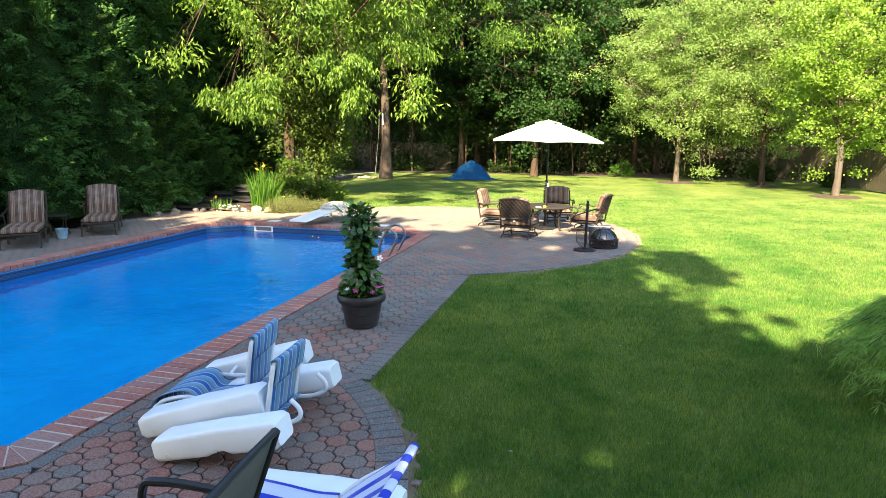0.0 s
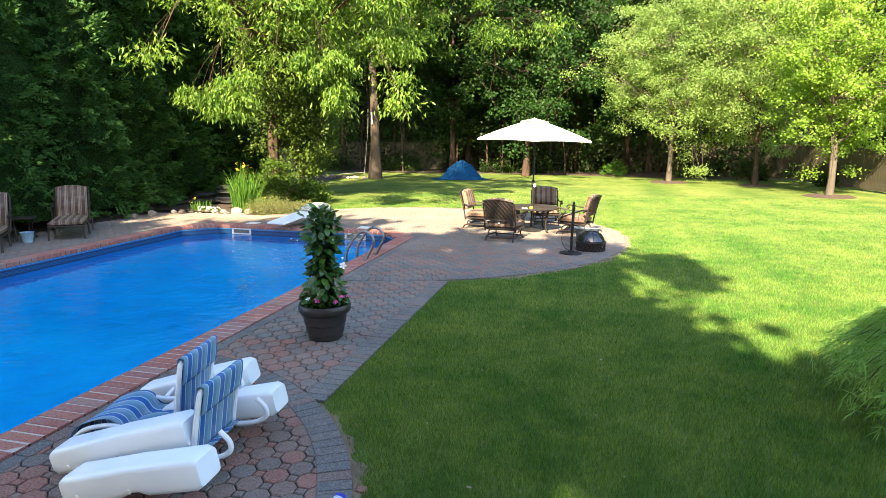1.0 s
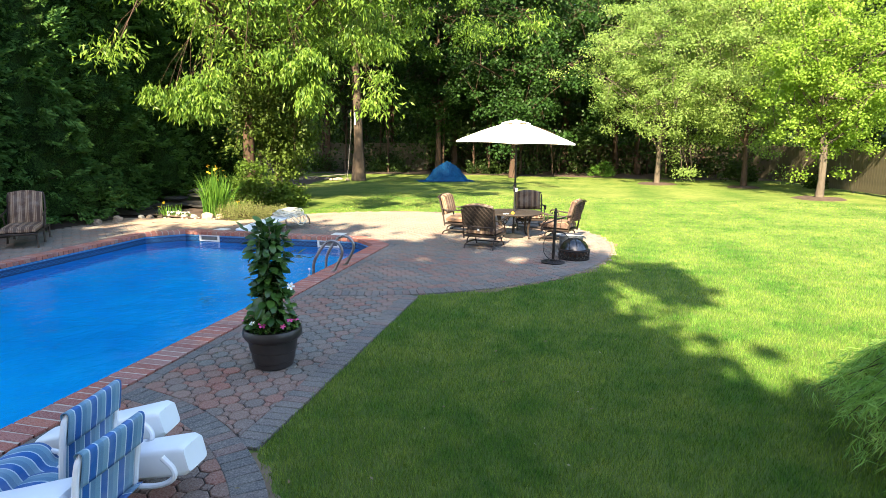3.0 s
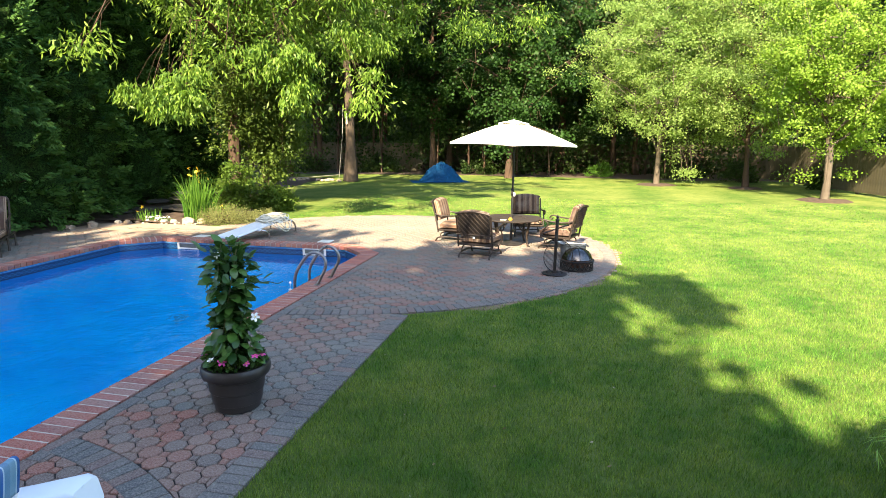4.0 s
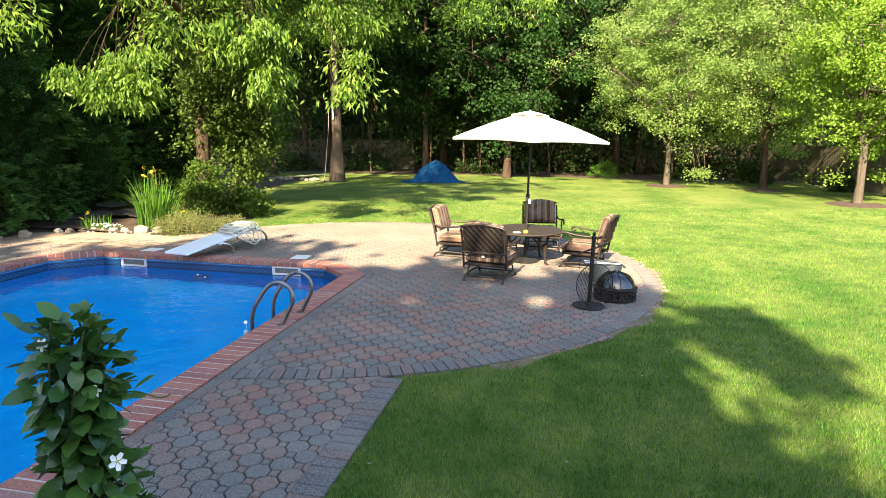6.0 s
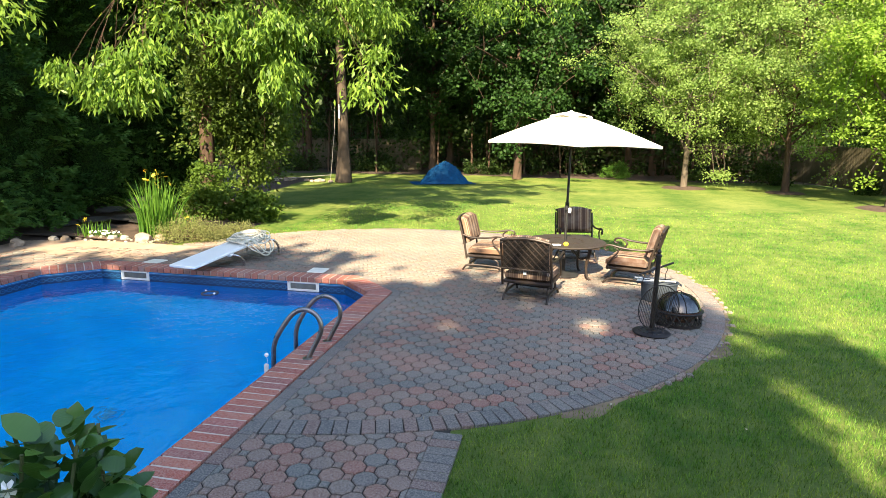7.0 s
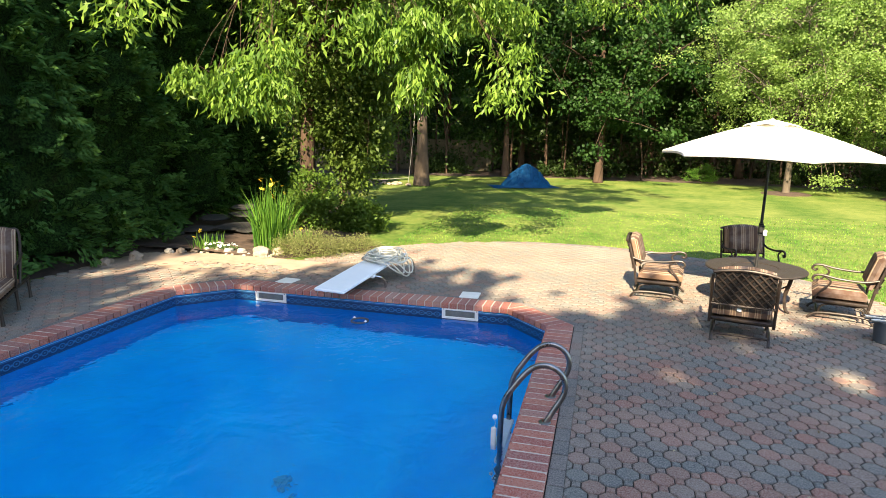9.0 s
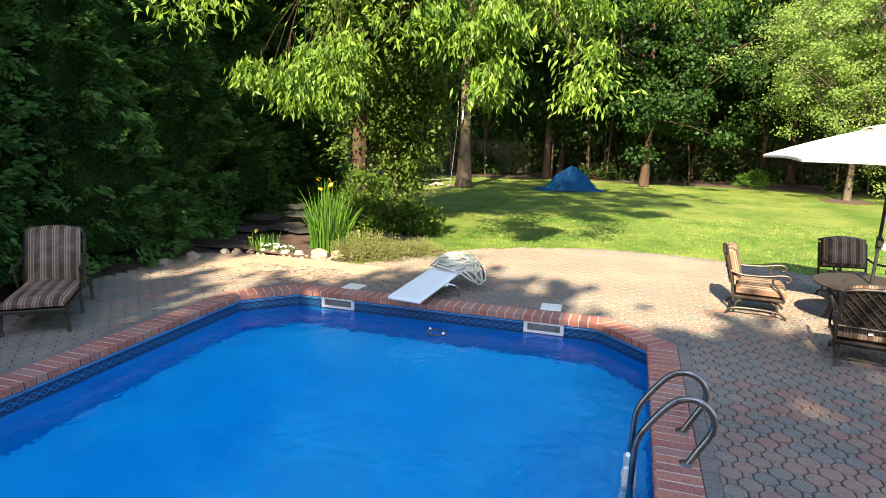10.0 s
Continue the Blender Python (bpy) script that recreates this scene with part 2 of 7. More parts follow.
def box(bm, x0, x1, y0, y1, z0, z1, bev=0.0, m=None, seg=1):
    r = bmesh.ops.create_cube(bm, size=1.0)
    vs = r["verts"]
    bmesh.ops.scale(bm, verts=vs, vec=(x1 - x0, y1 - y0, z1 - z0))
    bmesh.ops.translate(bm, verts=vs, vec=((x0 + x1) / 2, (y0 + y1) / 2, (z0 + z1) / 2))
    if bev:
        es = list({e for v in vs for e in v.link_edges})
        rr = bmesh.ops.bevel(bm, geom=es, offset=bev, segments=seg, affect="EDGES", profile=0.5)
        vs = list({v for f in rr["faces"] for v in f.verts} | {v for v in vs if v.is_valid})
    if m is not None:
        bmesh.ops.transform(bm, matrix=m, verts=vs)
    return vs


def tube(bm, pts, rad, sides=8, caps=True):
    """A round bar along points; rad is one radius or one for each point."""
    pts = [Vector(p) for p in pts]
    rads = rad if isinstance(rad, (list, tuple)) else [rad] * len(pts)
    rings, side = [], None
    for i, p in enumerate(pts):
        d = (pts[min(i + 1, len(pts) - 1)] - pts[max(i - 1, 0)])
        d = d.normalized() if d.length > 1e-9 else Vector((0, 0, 1))
        if side is None:
            side = d.orthogonal().normalized()
        else:
            side = (side - d * side.dot(d))
            side = side.normalized() if side.length > 1e-6 else d.orthogonal().normalized()
        up = d.cross(side)
        rings.append([bm.verts.new(p + (side * math.cos(a) + up * math.sin(a)) * rads[i])
                      for a in (2 * math.pi * k / sides for k in range(sides))])
    for a, b in zip(rings, rings[1:]):
        for k in range(sides):
            bm.faces.new((a[k], a[(k + 1) % sides], b[(k + 1) % sides], b[k]))
    if caps:
        bm.faces.new(rings[0][::-1])
        bm.faces.new(rings[-1])


def lathe(bm, profile, sides=28, centre=(0, 0, 0), wobble=0.0):
    """A turned form from (radius, height) pairs."""
    rings = []
    for r, z in profile:
        if r < 1e-5:
            rings.append([bm.verts.new((centre[0], centre[1], centre[2] + z))])
        else:
            rings.append([bm.verts.new((centre[0] + r * math.cos(2 * math.pi * k / sides), centre[1] + r * math.sin(2 * math.pi * k / sides), centre[2] + z)) for k in range(sides)])
    for a, b in zip(rings, rings[1:]):
        for k in range(sides):
            j = (k + 1) % sides
            if len(a) == 1 and len(b) == 1:
                continue
            if len(a) == 1:
                bm.faces.new((a[0], b[j], b[k]))
            elif len(b) == 1:
                bm.faces.new((a[k], a[j], b[0]))
            else:
                bm.faces.new((a[k], a[j], b[j], b[k]))


def smooth_path(pts, n=6):
    """A Catmull-Rom curve through points."""
    pts = [Vector(p) for p in pts]
    full = [2 * pts[0] - pts[1]] + pts + [2 * pts[-1] - pts[-2]]
    out = []
    for i in range(1, len(full) - 2):
        a, b, c, d = full[i - 1:i + 3]
        for k in range(n):
            t = k / n
            out.append(0.5 * ((2 * b) + (c - a) * t + (2 * a - 5 * b + 4 * c - d) * t * t + (3 * b - a - 3 * c + d) * t ** 3))
    out.append(pts[-1])
    return out


def leaves_mesh(name, centres, along, length, width, material, rng, fold=0.18):
    """Many small four-cornered leaves, each bent along its midrib."""
    n = len(centres)
    a = along / np.maximum(np.linalg.norm(along, axis=1, keepdims=True), 1e-6)
    r = rng.normal(size=(n, 3))
    b = np.cross(a, r)
    b /= np.maximum(np.linalg.norm(b, axis=1, keepdims=True), 1e-6)
    c = np.cross(a, b)
    ln = (length * rng.uniform(0.7, 1.25, (n, 1)))
    wd = (width * rng.uniform(0.75, 1.2, (n, 1)))
    v = np.empty((n, 4, 3))
    v[:, 0] = centres - a * ln * 0.5
    v[:, 1] = centres + b * wd * 0.5 + c * wd * fold - a * ln * 0.06
    v[:, 2] = centres + a * ln * 0.5 - c * ln * 0.08
    v[:, 3] = centres - b * wd * 0.5 + c * wd * fold - a * ln * 0.06
    me = bpy.data.meshes.new(name)
    me.vertices.add(n * 4)
    me.vertices.foreach_set("co", v.reshape(-1).astype(np.float32))
    me.loops.add(n * 4)
    me.loops.foreach_set("vertex_index", np.arange(n * 4, dtype=np.int32))
    me.polygons.add(n)
    me.polygons.foreach_set("loop_start", np.arange(0, n * 4, 4, dtype=np.int32))
    me.update(calc_edges=True)
    me.materials.append(material)
    return me


def branch_mesh(name, lines, material, sides=6):
    """Trunk and limbs: tapered bars along lines of points with radii."""
    vs, fs = [], []
    for pts, rads in lines:
        start = len(vs)
        prev = None
        k = sides if rads[0] > 0.04 else 4
        for i, p in enumerate(pts):
            d = pts[min(i + 1, len(pts) - 1)] - pts[max(i - 1, 0)]
            d = d / max(np.linalg.norm(d), 1e-6)
            s = np.cross(d, (0.3, 0.9, 0.1)) if prev is None else prev - d * prev.dot(d)
            s = s / max(np.linalg.norm(s), 1e-6)
            prev = s
            u = np.cross(d, s)
            for j in range(k):
                w = 2 * math.pi * j / k
                vs.append(p + (s * math.cos(w) + u * math.sin(w)) * rads[i])
        for i in range(len(pts) - 1):
            for j in range(k):
                q = start + i * k
                fs.append((q + j, q + (j + 1) % k, q + k + (j + 1) % k, q + k + j))
    return mesh_from(name, vs, fs, material, True)


def make_tree(name, seed, height, trunk_r, start, crown, limbs, twigs, leaves, leaf, hang, clump, leaf_mat, bark_mat, lean=(0, 0), fork=1, flare=1.5, boughs=(), clear=None):
    """A tree at the origin. crown: centre and half-widths (cx, cy, cz, rx, ry, rz); leaf: (length, width); hang: how far leaves droop; clear: no leaves below these x, y and z."""
    rng = np.random.default_rng(seed)
    cx, cy, cz, rx, ry, rz = crown
    lines, tips = [], []
    tops = []
    for s in range(fork):
        n = 10
        off = np.array([0.0, 0.0]) if fork == 1 else rng.normal(size=2) * rx * 0.35
        pts = []
        for i in range(n + 1):
            f = i / n
            wob = np.array([math.sin(f * 5 + seed + s), math.cos(f * 4 + seed * 2 + s)]) * 0.025 * height * f * (1 - f) * 2
            xy = np.array(lean) * f + off * max(f - 0.2, 0) + wob
            pts.append(np.array([xy[0], xy[1], f * height * (1 if s == 0 else 0.85)]))
        rads = [trunk_r * (1 - 0.88 * i / n) * (flare if i == 0 else 1.0) * (1.0 if fork == 1 else 0.75) for i in range(n + 1)]
        lines.append((pts, rads))
        tops.append(pts)
    c = np.array([cx, cy, cz])
    for i in range(limbs):
        pts = tops[i % fork]
        f = start + (0.96 - start) * (i + rng.random()) / limbs
        k = f * (len(pts) - 1)
        p0 = pts[int(k)] + (pts[min(int(k) + 1, len(pts) - 1)] - pts[int(k)]) * (k - int(k))
        az = i * 2.399 + rng.normal() * 0.35
        up = rng.uniform(-0.75, 0.95) * 0.6 + (f - start) / (1 - start) * 1.1 - 0.6
        up = float(np.clip(up, -0.98, 0.98))
        d = np.array([math.cos(az) * math.sqrt(1 - up * up), math.sin(az) * math.sqrt(1 - up * up), up])
        end = c + d * np.array([rx, ry, rz]) * rng.uniform(0.72, 1.0)
        mid = (p0 + end) / 2 + np.array([0, 0, rng.uniform(0.03, 0.14) * np.linalg.norm(end - p0)])
        r0 = max(trunk_r * (1 - 0.85 * f) * 0.55, 0.02)
        q = [(1 - t) ** 2 * p0 + 2 * t * (1 - t) * mid + t * t * end for t in np.linspace(0, 1, 6)]
        lines.append((q, [r0 * (1 - 0.85 * t) for t in np.linspace(0, 1, 6)]))
        for j in range(twigs):
            t = rng.uniform(0.3, 1.0)
            b = (1 - t) ** 2 * p0 + 2 * t * (1 - t) * mid + t * t * end
            e = b + rng.normal(size=3) * np.array([rx, ry, rz]) * 0.17 + np.array([0, 0, -hang * 0.5])
            lines.append(([b, (b + e) / 2 + np.array([0, 0, 0.08]), e], [r0 * 0.25, r0 * 0.17, 0.006]))
            if not clear or e[0] > clear[0] or e[1] > clear[1] or e[2] > clear[2]:
                tips.append(e)
    weight = [1.0] * len(tips)
    for bx, by, bz, sx, sy, sz, n, w in boughs:
        end = np.array([bx, by, bz])
        p0 = tops[0][5]
        mid = (p0 + end) / 2 + np.array([0, 0, 2.4])
        q = [(1 - t) ** 2 * p0 + 2 * t * (1 - t) * mid + t * t * end for t in np.linspace(0, 1, 8)]
        lines.append((q, [0.020 * (1 - 0.85 * t) for t in np.linspace(0, 1, 8)]))
        for j in range(int(n * 1.4)):
            t = rng.uniform(0.78, 1.0)
            b = (1 - t) ** 2 * p0 + 2 * t * (1 - t) * mid + t * t * end
            e = end + rng.uniform(-1, 1, 3) * np.array([sx, sy, sz])
            lines.append(([b, (b + e) / 2 + np.array([0, 0, 0.12]), e], [0.004, 0.003, 0.002]))
            tips.append(e)
            weight.append(w)
    tips, weight = np.array(tips), np.array(weight)
    per = rng.choice(len(tips), leaves, p=weight / weight.sum())
    size = rng.uniform(0.55, 1.3, len(tips)) * clump * np.where(weight > 1.0, 0.72, 1.0)
    offs = rng.normal(size=(leaves, 3)) * np.array([1.0, 1.0, 0.62]) * size[per][:, None] * 0.6
    offs[:, 2] -= np.abs(offs[:, 0] + offs[:, 1]) * hang * 0.4
    cen = tips[per] + offs
    along = rng.normal(size=(leaves, 3)) * 0.7 + offs / (clump + 1e-6) * 0.7
    along[:, 2] -= hang * np.where(weight[per] > 1.0, 2.6, 1.6)
    root = new(name)
    tr = new("trunk", branch_mesh("trunk", lines, bark_mat))
    tr.parent = root
    cr = new("crown", leaves_mesh("crown", cen, along, leaf[0], leaf[1], leaf_mat, rng))
    cr.parent = root
    return root


def make_conifer(name, seed, height, radius, leaves, leaf, leaf_mat, bark_mat, low=0.15, power=0.55):
    """A dense columnar evergreen: fans of flat sprays round a matted inner shell, coloured dark as shade."""
    rng = np.random.default_rng(seed)
    fans = leaves // 40

    def girth(az, z):
        bulge = 1 + 0.14 * np.sin(az * 3 + z * 1.7 + seed) + 0.1 * np.sin(az * 5 - z * 2.3) + 0.07 * np.sin(az * 8 + z * 4.1)
        return radius * np.clip(1 - z / height, 0.02, 1) ** power * bulge

    z = low + (height - low) * rng.random(fans) ** 1.15
    az = rng.random(fans) * 2 * math.pi
    r = girth(az, z) * rng.uniform(0.80, 1.04, fans)
    cen = np.stack([r * np.cos(az), r * np.sin(az), z], 1)
    out = np.stack([np.cos(az), np.sin(az), np.full(fans, 0.35)], 1)
    pick = np.repeat(np.arange(fans), 40)
    n = len(pick)
    # each fan is a flat, drooping spray: a rib with leaflets to either side of it
    rib = out + rng.normal(size=(fans, 3)) * 0.45 + np.array([0, 0, -0.25])
    rib /= np.linalg.norm(rib, axis=1, keepdims=True)
    wing = np.cross(rib, np.array([0, 0, 1.0]) + rng.normal(size=(fans, 3)) * 0.55)
    wing /= np.maximum(np.linalg.norm(wing, axis=1, keepdims=True), 1e-6)
    reach = rng.uniform(0, 1, (n, 1))
    side = rng.uniform(-1, 1, (n, 1)) * (1.05 - 0.75 * reach)
    c = cen[pick] + rib[pick] * (reach * 0.34 - 0.10) + wing[pick] * side * 0.19 + rng.normal(size=(n, 3)) * 0.022
    along = rib[pick] + wing[pick] * side * 0.9 + rng.normal(size=(n, 3)) * 0.18 + np.array([0, 0, -0.15])
    root = new(name)
    pts = [np.array([0.0, 0.0, height * i / 6]) for i in range(7)]
    lines = [(pts, [0.16 * (1 - 0.9 * i / 6) for i in range(7)])]
    for i in range(26):
        zz = height * (0.08 + 0.86 * i / 26)
        w = i * 2.4
        e = np.array([math.cos(w), math.sin(w), 0.3]) * radius * (1 - zz / height) ** power * 0.8
        lines.append(([np.array([0, 0, zz]), np.array([0, 0, zz]) + e], [0.03, 0.008]))
    tr = new("trunk", branch_mesh("trunk", lines, bark_mat))
    tr.parent = root
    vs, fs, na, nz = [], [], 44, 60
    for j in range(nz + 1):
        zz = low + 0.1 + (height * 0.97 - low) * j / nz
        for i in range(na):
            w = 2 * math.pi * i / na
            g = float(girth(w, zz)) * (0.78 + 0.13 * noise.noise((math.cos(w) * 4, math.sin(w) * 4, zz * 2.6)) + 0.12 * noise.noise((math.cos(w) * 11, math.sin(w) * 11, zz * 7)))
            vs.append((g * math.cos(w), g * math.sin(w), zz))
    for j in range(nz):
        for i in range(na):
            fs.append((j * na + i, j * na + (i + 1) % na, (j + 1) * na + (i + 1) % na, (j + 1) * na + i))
    inner = new("dark_core", mesh_from("dark_core", vs, fs, HEDGE_CORE))
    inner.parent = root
    cr = new("crown", leaves_mesh("crown", c, along, leaf[0], leaf[1], leaf_mat, rng, 0.05))
    cr.parent = root
    return root


def at(ob, x, y, z=0.0, rz=0.0):
    ob.matrix_basis = pose(x, y, z, 0, 0, rz)
    return ob

# ---- the setting: ground, pool, deck ----
PE, PW, PN, PS, CUT = -3.80, -9.06, 13.20, 2.70, 0.57
PATIO, PATIO_R = (-3.95, 13.5), 4.75
SOUTH, SOUTH_R = (-3.90, 2.80), 2.90
WALK_X = -1.90


def pool_ring(off=0.0):
    """The pool's eight corners, pushed out by off, from the south-east corner round by the north."""
    k = off * math.tan(radians(22.5))
    e, w, n, s, c = PE + off, PW - off, PN + off, PS - off, CUT + off - k
    return [(e, s + c), (e, n - c), (e - c, n), (w + c, n), (w, n - c), (w, s + c), (w + c, s), (e - c, s)]


def in_pool(x, y, off=0.0):
    return PW - off < x < PE + off and PS - off < y < PN + off and abs(x - (PE + PW) / 2) + abs(y - (PN + PS) / 2) < (PE - PW) / 2 + (PN - PS) / 2 - CUT + off * 1.414


def north_edge(x):
    return 15.15 - 0.10 * (x + 9.5) ** 2 if x < -8.6 else 15.07


def in_deck(x, y):
    if math.hypot(x - PATIO[0], y - PATIO[1]) < PATIO_R or math.hypot(x - SOUTH[0], y - SOUTH[1]) < SOUTH_R:
        return True
    if -1.2 < y < 9.6 and -6 < x < WALK_X:
        return y > 3.0
    return -11.6 < x < -3.0 and -1.2 < y < north_edge(x)


# ground: one sheet with the pool's opening left out
ring = pool_ring(0.12)
far = [(700, -700), (700, 900), (120, 900), (-120, 900), (-700, 900), (-700, -700), (-120, -700), (120, -700)]
verts = [(x, y, -0.022) for x, y in ring] + [(x, y, -0.022) for x, y in far]
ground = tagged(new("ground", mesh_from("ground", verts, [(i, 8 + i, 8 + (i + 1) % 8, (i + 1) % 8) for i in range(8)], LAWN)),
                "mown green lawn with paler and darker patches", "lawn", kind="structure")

# pool shell: straight walls, a shallow floor and a deep hopper
top, DEEP, SHALLOW, BREAK = pool_ring(0.02), -2.35, -1.05, 6.3
E0, W0, N0, S0 = PE + 0.02, PW - 0.02, PN + 0.02, PS - 0.02
vs = [(x, y, -0.05) for x, y in top] + [(x, y, SHALLOW) for x, y in top]
walls = [(i, (i + 1) % 8, 8 + (i + 1) % 8, 8 + i) for i in range(8)]
wall_v, vs, fs = vs, [], []
NX, NY = 26, 52
base_i = len(vs)


def floor_z(x, y):
    """Flat shallow end, then a smooth bowl towards the deep end."""
    ease = lambda f: (lambda g: g * g * (3 - 2 * g))(min(max(f, 0.0), 1.0))
    dx = min(E0 - x, x - W0) / 1.55
    return SHALLOW + (DEEP - SHALLOW) * ease((y - BREAK) / 3.3) * ease((N0 - y) / 1.75) * ease(dx)


for i in range(NX + 1):
    for j in range(NY + 1):
        x, y = W0 + (E0 - W0) * i / NX, S0 + (N0 - S0) * j / NY
        vs.append((x, y, floor_z(x, y)))
for i in range(NX):
    for j in range(NY):
        k = base_i + i * (NY + 1) + j
        fs.append((k, k + NY + 1, k + NY + 2, k + 1))
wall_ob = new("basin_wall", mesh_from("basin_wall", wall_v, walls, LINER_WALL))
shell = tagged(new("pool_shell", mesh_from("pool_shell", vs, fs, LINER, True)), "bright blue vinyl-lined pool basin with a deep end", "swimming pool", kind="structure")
wall_ob.parent = shell


def ring_strip(name, off, z0, z1, mat, thick=0.004):
    a, b = pool_ring(off), pool_ring(off - thick)
    vs = [(x, y, z) for x, y in b for z in (z0, z1)] + [(x, y, z) for x, y in a for z in (z0, z1)]
    fs = []
    for i in range(8):
        j = (i + 1) % 8
        fs += [(2 * i, 2 * j, 2 * j + 1, 2 * i + 1), (2 * i + 1, 2 * j + 1, 17 + 2 * j, 17 + 2 * i), (2 * i, 16 + 2 * i, 16 + 2 * j, 2 * j)]
    me = mesh_from(name, vs, fs, mat)
    uv = me.uv_layers.new(name="border")
    run = [0.0]
    for i in range(8):
        run.append(run[-1] + math.hypot(b[(i + 1) % 8][0] - b[i][0], b[(i + 1) % 8][1] - b[i][1]))
    for p in me.polygons:
        i = p.index // 3
        for li in p.loop_indices:
            vi = me.loops[li].vertex_index
            uv.data[li].uv = (run[i] if (vi % 16) // 2 == i else run[i + 1], vs[vi][2] - z0)
    return new(name, me)


band = ring_strip("patterned_border", 0.017, -0.255, -0.075, BAND)
band.parent = shell
band["label"] = "dark blue patterned liner border"
for zz in (-0.085, -0.06):
    ln = ring_strip("bead", 0.013, zz, zz + 0.008, plain("bead_blue", (0.10, 0.32, 0.62), (0.16, 0.40, 0.70), 4.0, 0.4))
    ln.parent = shell

water_ring = pool_ring(0.014)
water = tagged(new("water", mesh_from("water", [(x, y, -0.205) for x, y in water_ring], [tuple(range(8))], WATER)),
               "clear blue pool water with a gently rippled surface", "water", kind="structure")
water.visible_shadow = False

# deck bed: the joint sand between the paving pieces, as a ragged-edged slab
def deck_bed():
    bm = bmesh.new()
    step = 0.1
    grid = {}
    nx, ny = 136, 205
    def v(i, j):
        if (i, j) not in grid:
            grid[(i, j)] = bm.verts.new((-11.7 + i * step, -1.5 + j * step, -0.0135))
        return grid[(i, j)]
    for i in range(nx):
        for j in range(ny):
            x, y = -11.7 + (i + 0.5) * step, -1.5 + (j + 0.5) * step
            if all(in_deck(x + dx, y + dy) for dx in (-0.08, 0.08) for dy in (-0.08, 0.08)) and not in_pool(x, y, 0.16):
                bm.faces.new((v(i, j), v(i + 1, j), v(i + 1, j + 1), v(i, j + 1)))
    return bm


# worn bare soil along the edge of the paving
def worn_edge(centre, r, a0, a1, seed):
    vs, fs = [], []
    n = 60
    for i in range(n + 1):
        a = radians(a0 + (a1 - a0) * i / n)
        w = 0.03 + 0.20 * max(0.0, 0.15 + noise.noise((i * 0.3, seed, 0)) * 1.3) + 0.03 * noise.noise((i * 0.9, seed, 4))
        for q, z in ((r - 0.14, -0.018), (r + w * 0.6, -0.013), (r + w, -0.026)):
            vs.append((centre[0] + q * math.cos(a), centre[1] + q * math.sin(a), z))
    for i in range(n):
        for j in range(2):
            k = i * 3 + j
            fs.append((k, k + 3, k + 4, k + 1))
    return tagged(new("worn_soil", mesh_from("worn_soil", vs, fs, DIRT, True)), "dry bare soil worn along the paving's edge", "soil", kind="structure")


worn_edge(SOUTH, SOUTH_R, -18, 47, 1.0)
worn_edge(PATIO, PATIO_R, -55, 62, 5.0)

deck = part("paved_deck", deck_bed(), SAND)
tagged(deck, "deck of octagonal red and grey concrete pavers", "paving", kind="structure")

# coping: mortar bed with brick pieces across it
coping_bed = ring_strip("pool_coping", 0.296, -0.06, 0.0140, MORTAR, 0.29)
tagged(coping_bed, "red brick pool coping with pale mortar joints", "coping", kind="structure")


# rough ground under the woods
def bed(name, label, mat, outline, z=0.0, bumpy=0.04, cat="planting bed", seed=3):
    rng = random.Random(seed)
    pts = []
    for (x0, y0), (x1, y1) in zip(outline, outline[1:] + outline[:1]):
        n = max(2, int(math.hypot(x1 - x0, y1 - y0) / 0.8))
        for i in range(n):
            f = i / n
            pts.append((x0 + (x1 - x0) * f + rng.uniform(-0.15, 0.15), y0 + (y1 - y0) * f + rng.uniform(-0.15, 0.15)))
    cx, cy = sum(p[0] for p in pts) / len(pts), sum(p[1] for p in pts) / len(pts)
    vs = [(x, y, -0.03) for x, y in pts]
    rings = [pts]
    fs = []
    for k in range(1, 7):
        f = k / 6
        r = [(x + (cx - x) * f * 0.98, y + (cy - y) * f * 0.98) for x, y in pts]
        vs += [(x, y, z + bumpy * (0.3 + noise.noise((x * 0.7, y * 0.7, seed)))) for x, y in r]
    n = len(pts)
    for k in range(6):
        for i in range(n):
            j = (i + 1) % n
            fs.append((k * n + i, k * n + j, (k + 1) * n + j, (k + 1) * n + i))
    fs.append(tuple(6 * n + i for i in range(n)))
    return tagged(new(name, mesh_from(name, vs, fs, mat, True)), label, cat, kind="structure")


bed("wood_floor", "shaded leaf mould and mulch under the trees", MULCH, [(-60, 36), (-26, 34), (-16, 35.0), (-9, 36.2), (-3, 36.0), (2, 36.0), (6, 35.2), (9.3, 36), (40, 30), (60, 90), (-60, 90)], 0.01)
bed("hedge_bed", "dark bare soil under the evergreen hedge", MULCH, [(-11.55, -3), (-11.5, 12.2), (-11.2, 13.9), (-10.9, 14.9), (-9.6, 15.25), (-8.6, 15.2), (-8.0, 16.0), (-8.0, 18.5), (-9.5, 21), (-11.5, 24), (-13, 33), (-30, 33), (-30, -3)], 0.02, 0.05, seed=8)

bed("maple_bed", "dark mulch of a bed beside the near lawn", MULCH, [(1.35, 4.0), (1.75, 4.2), (2.4, 4.3), (3.6, 4.3), (3.6, 2.0), (2.0, 2.4), (1.5, 3.2)], 0.03, 0.05, seed=21)

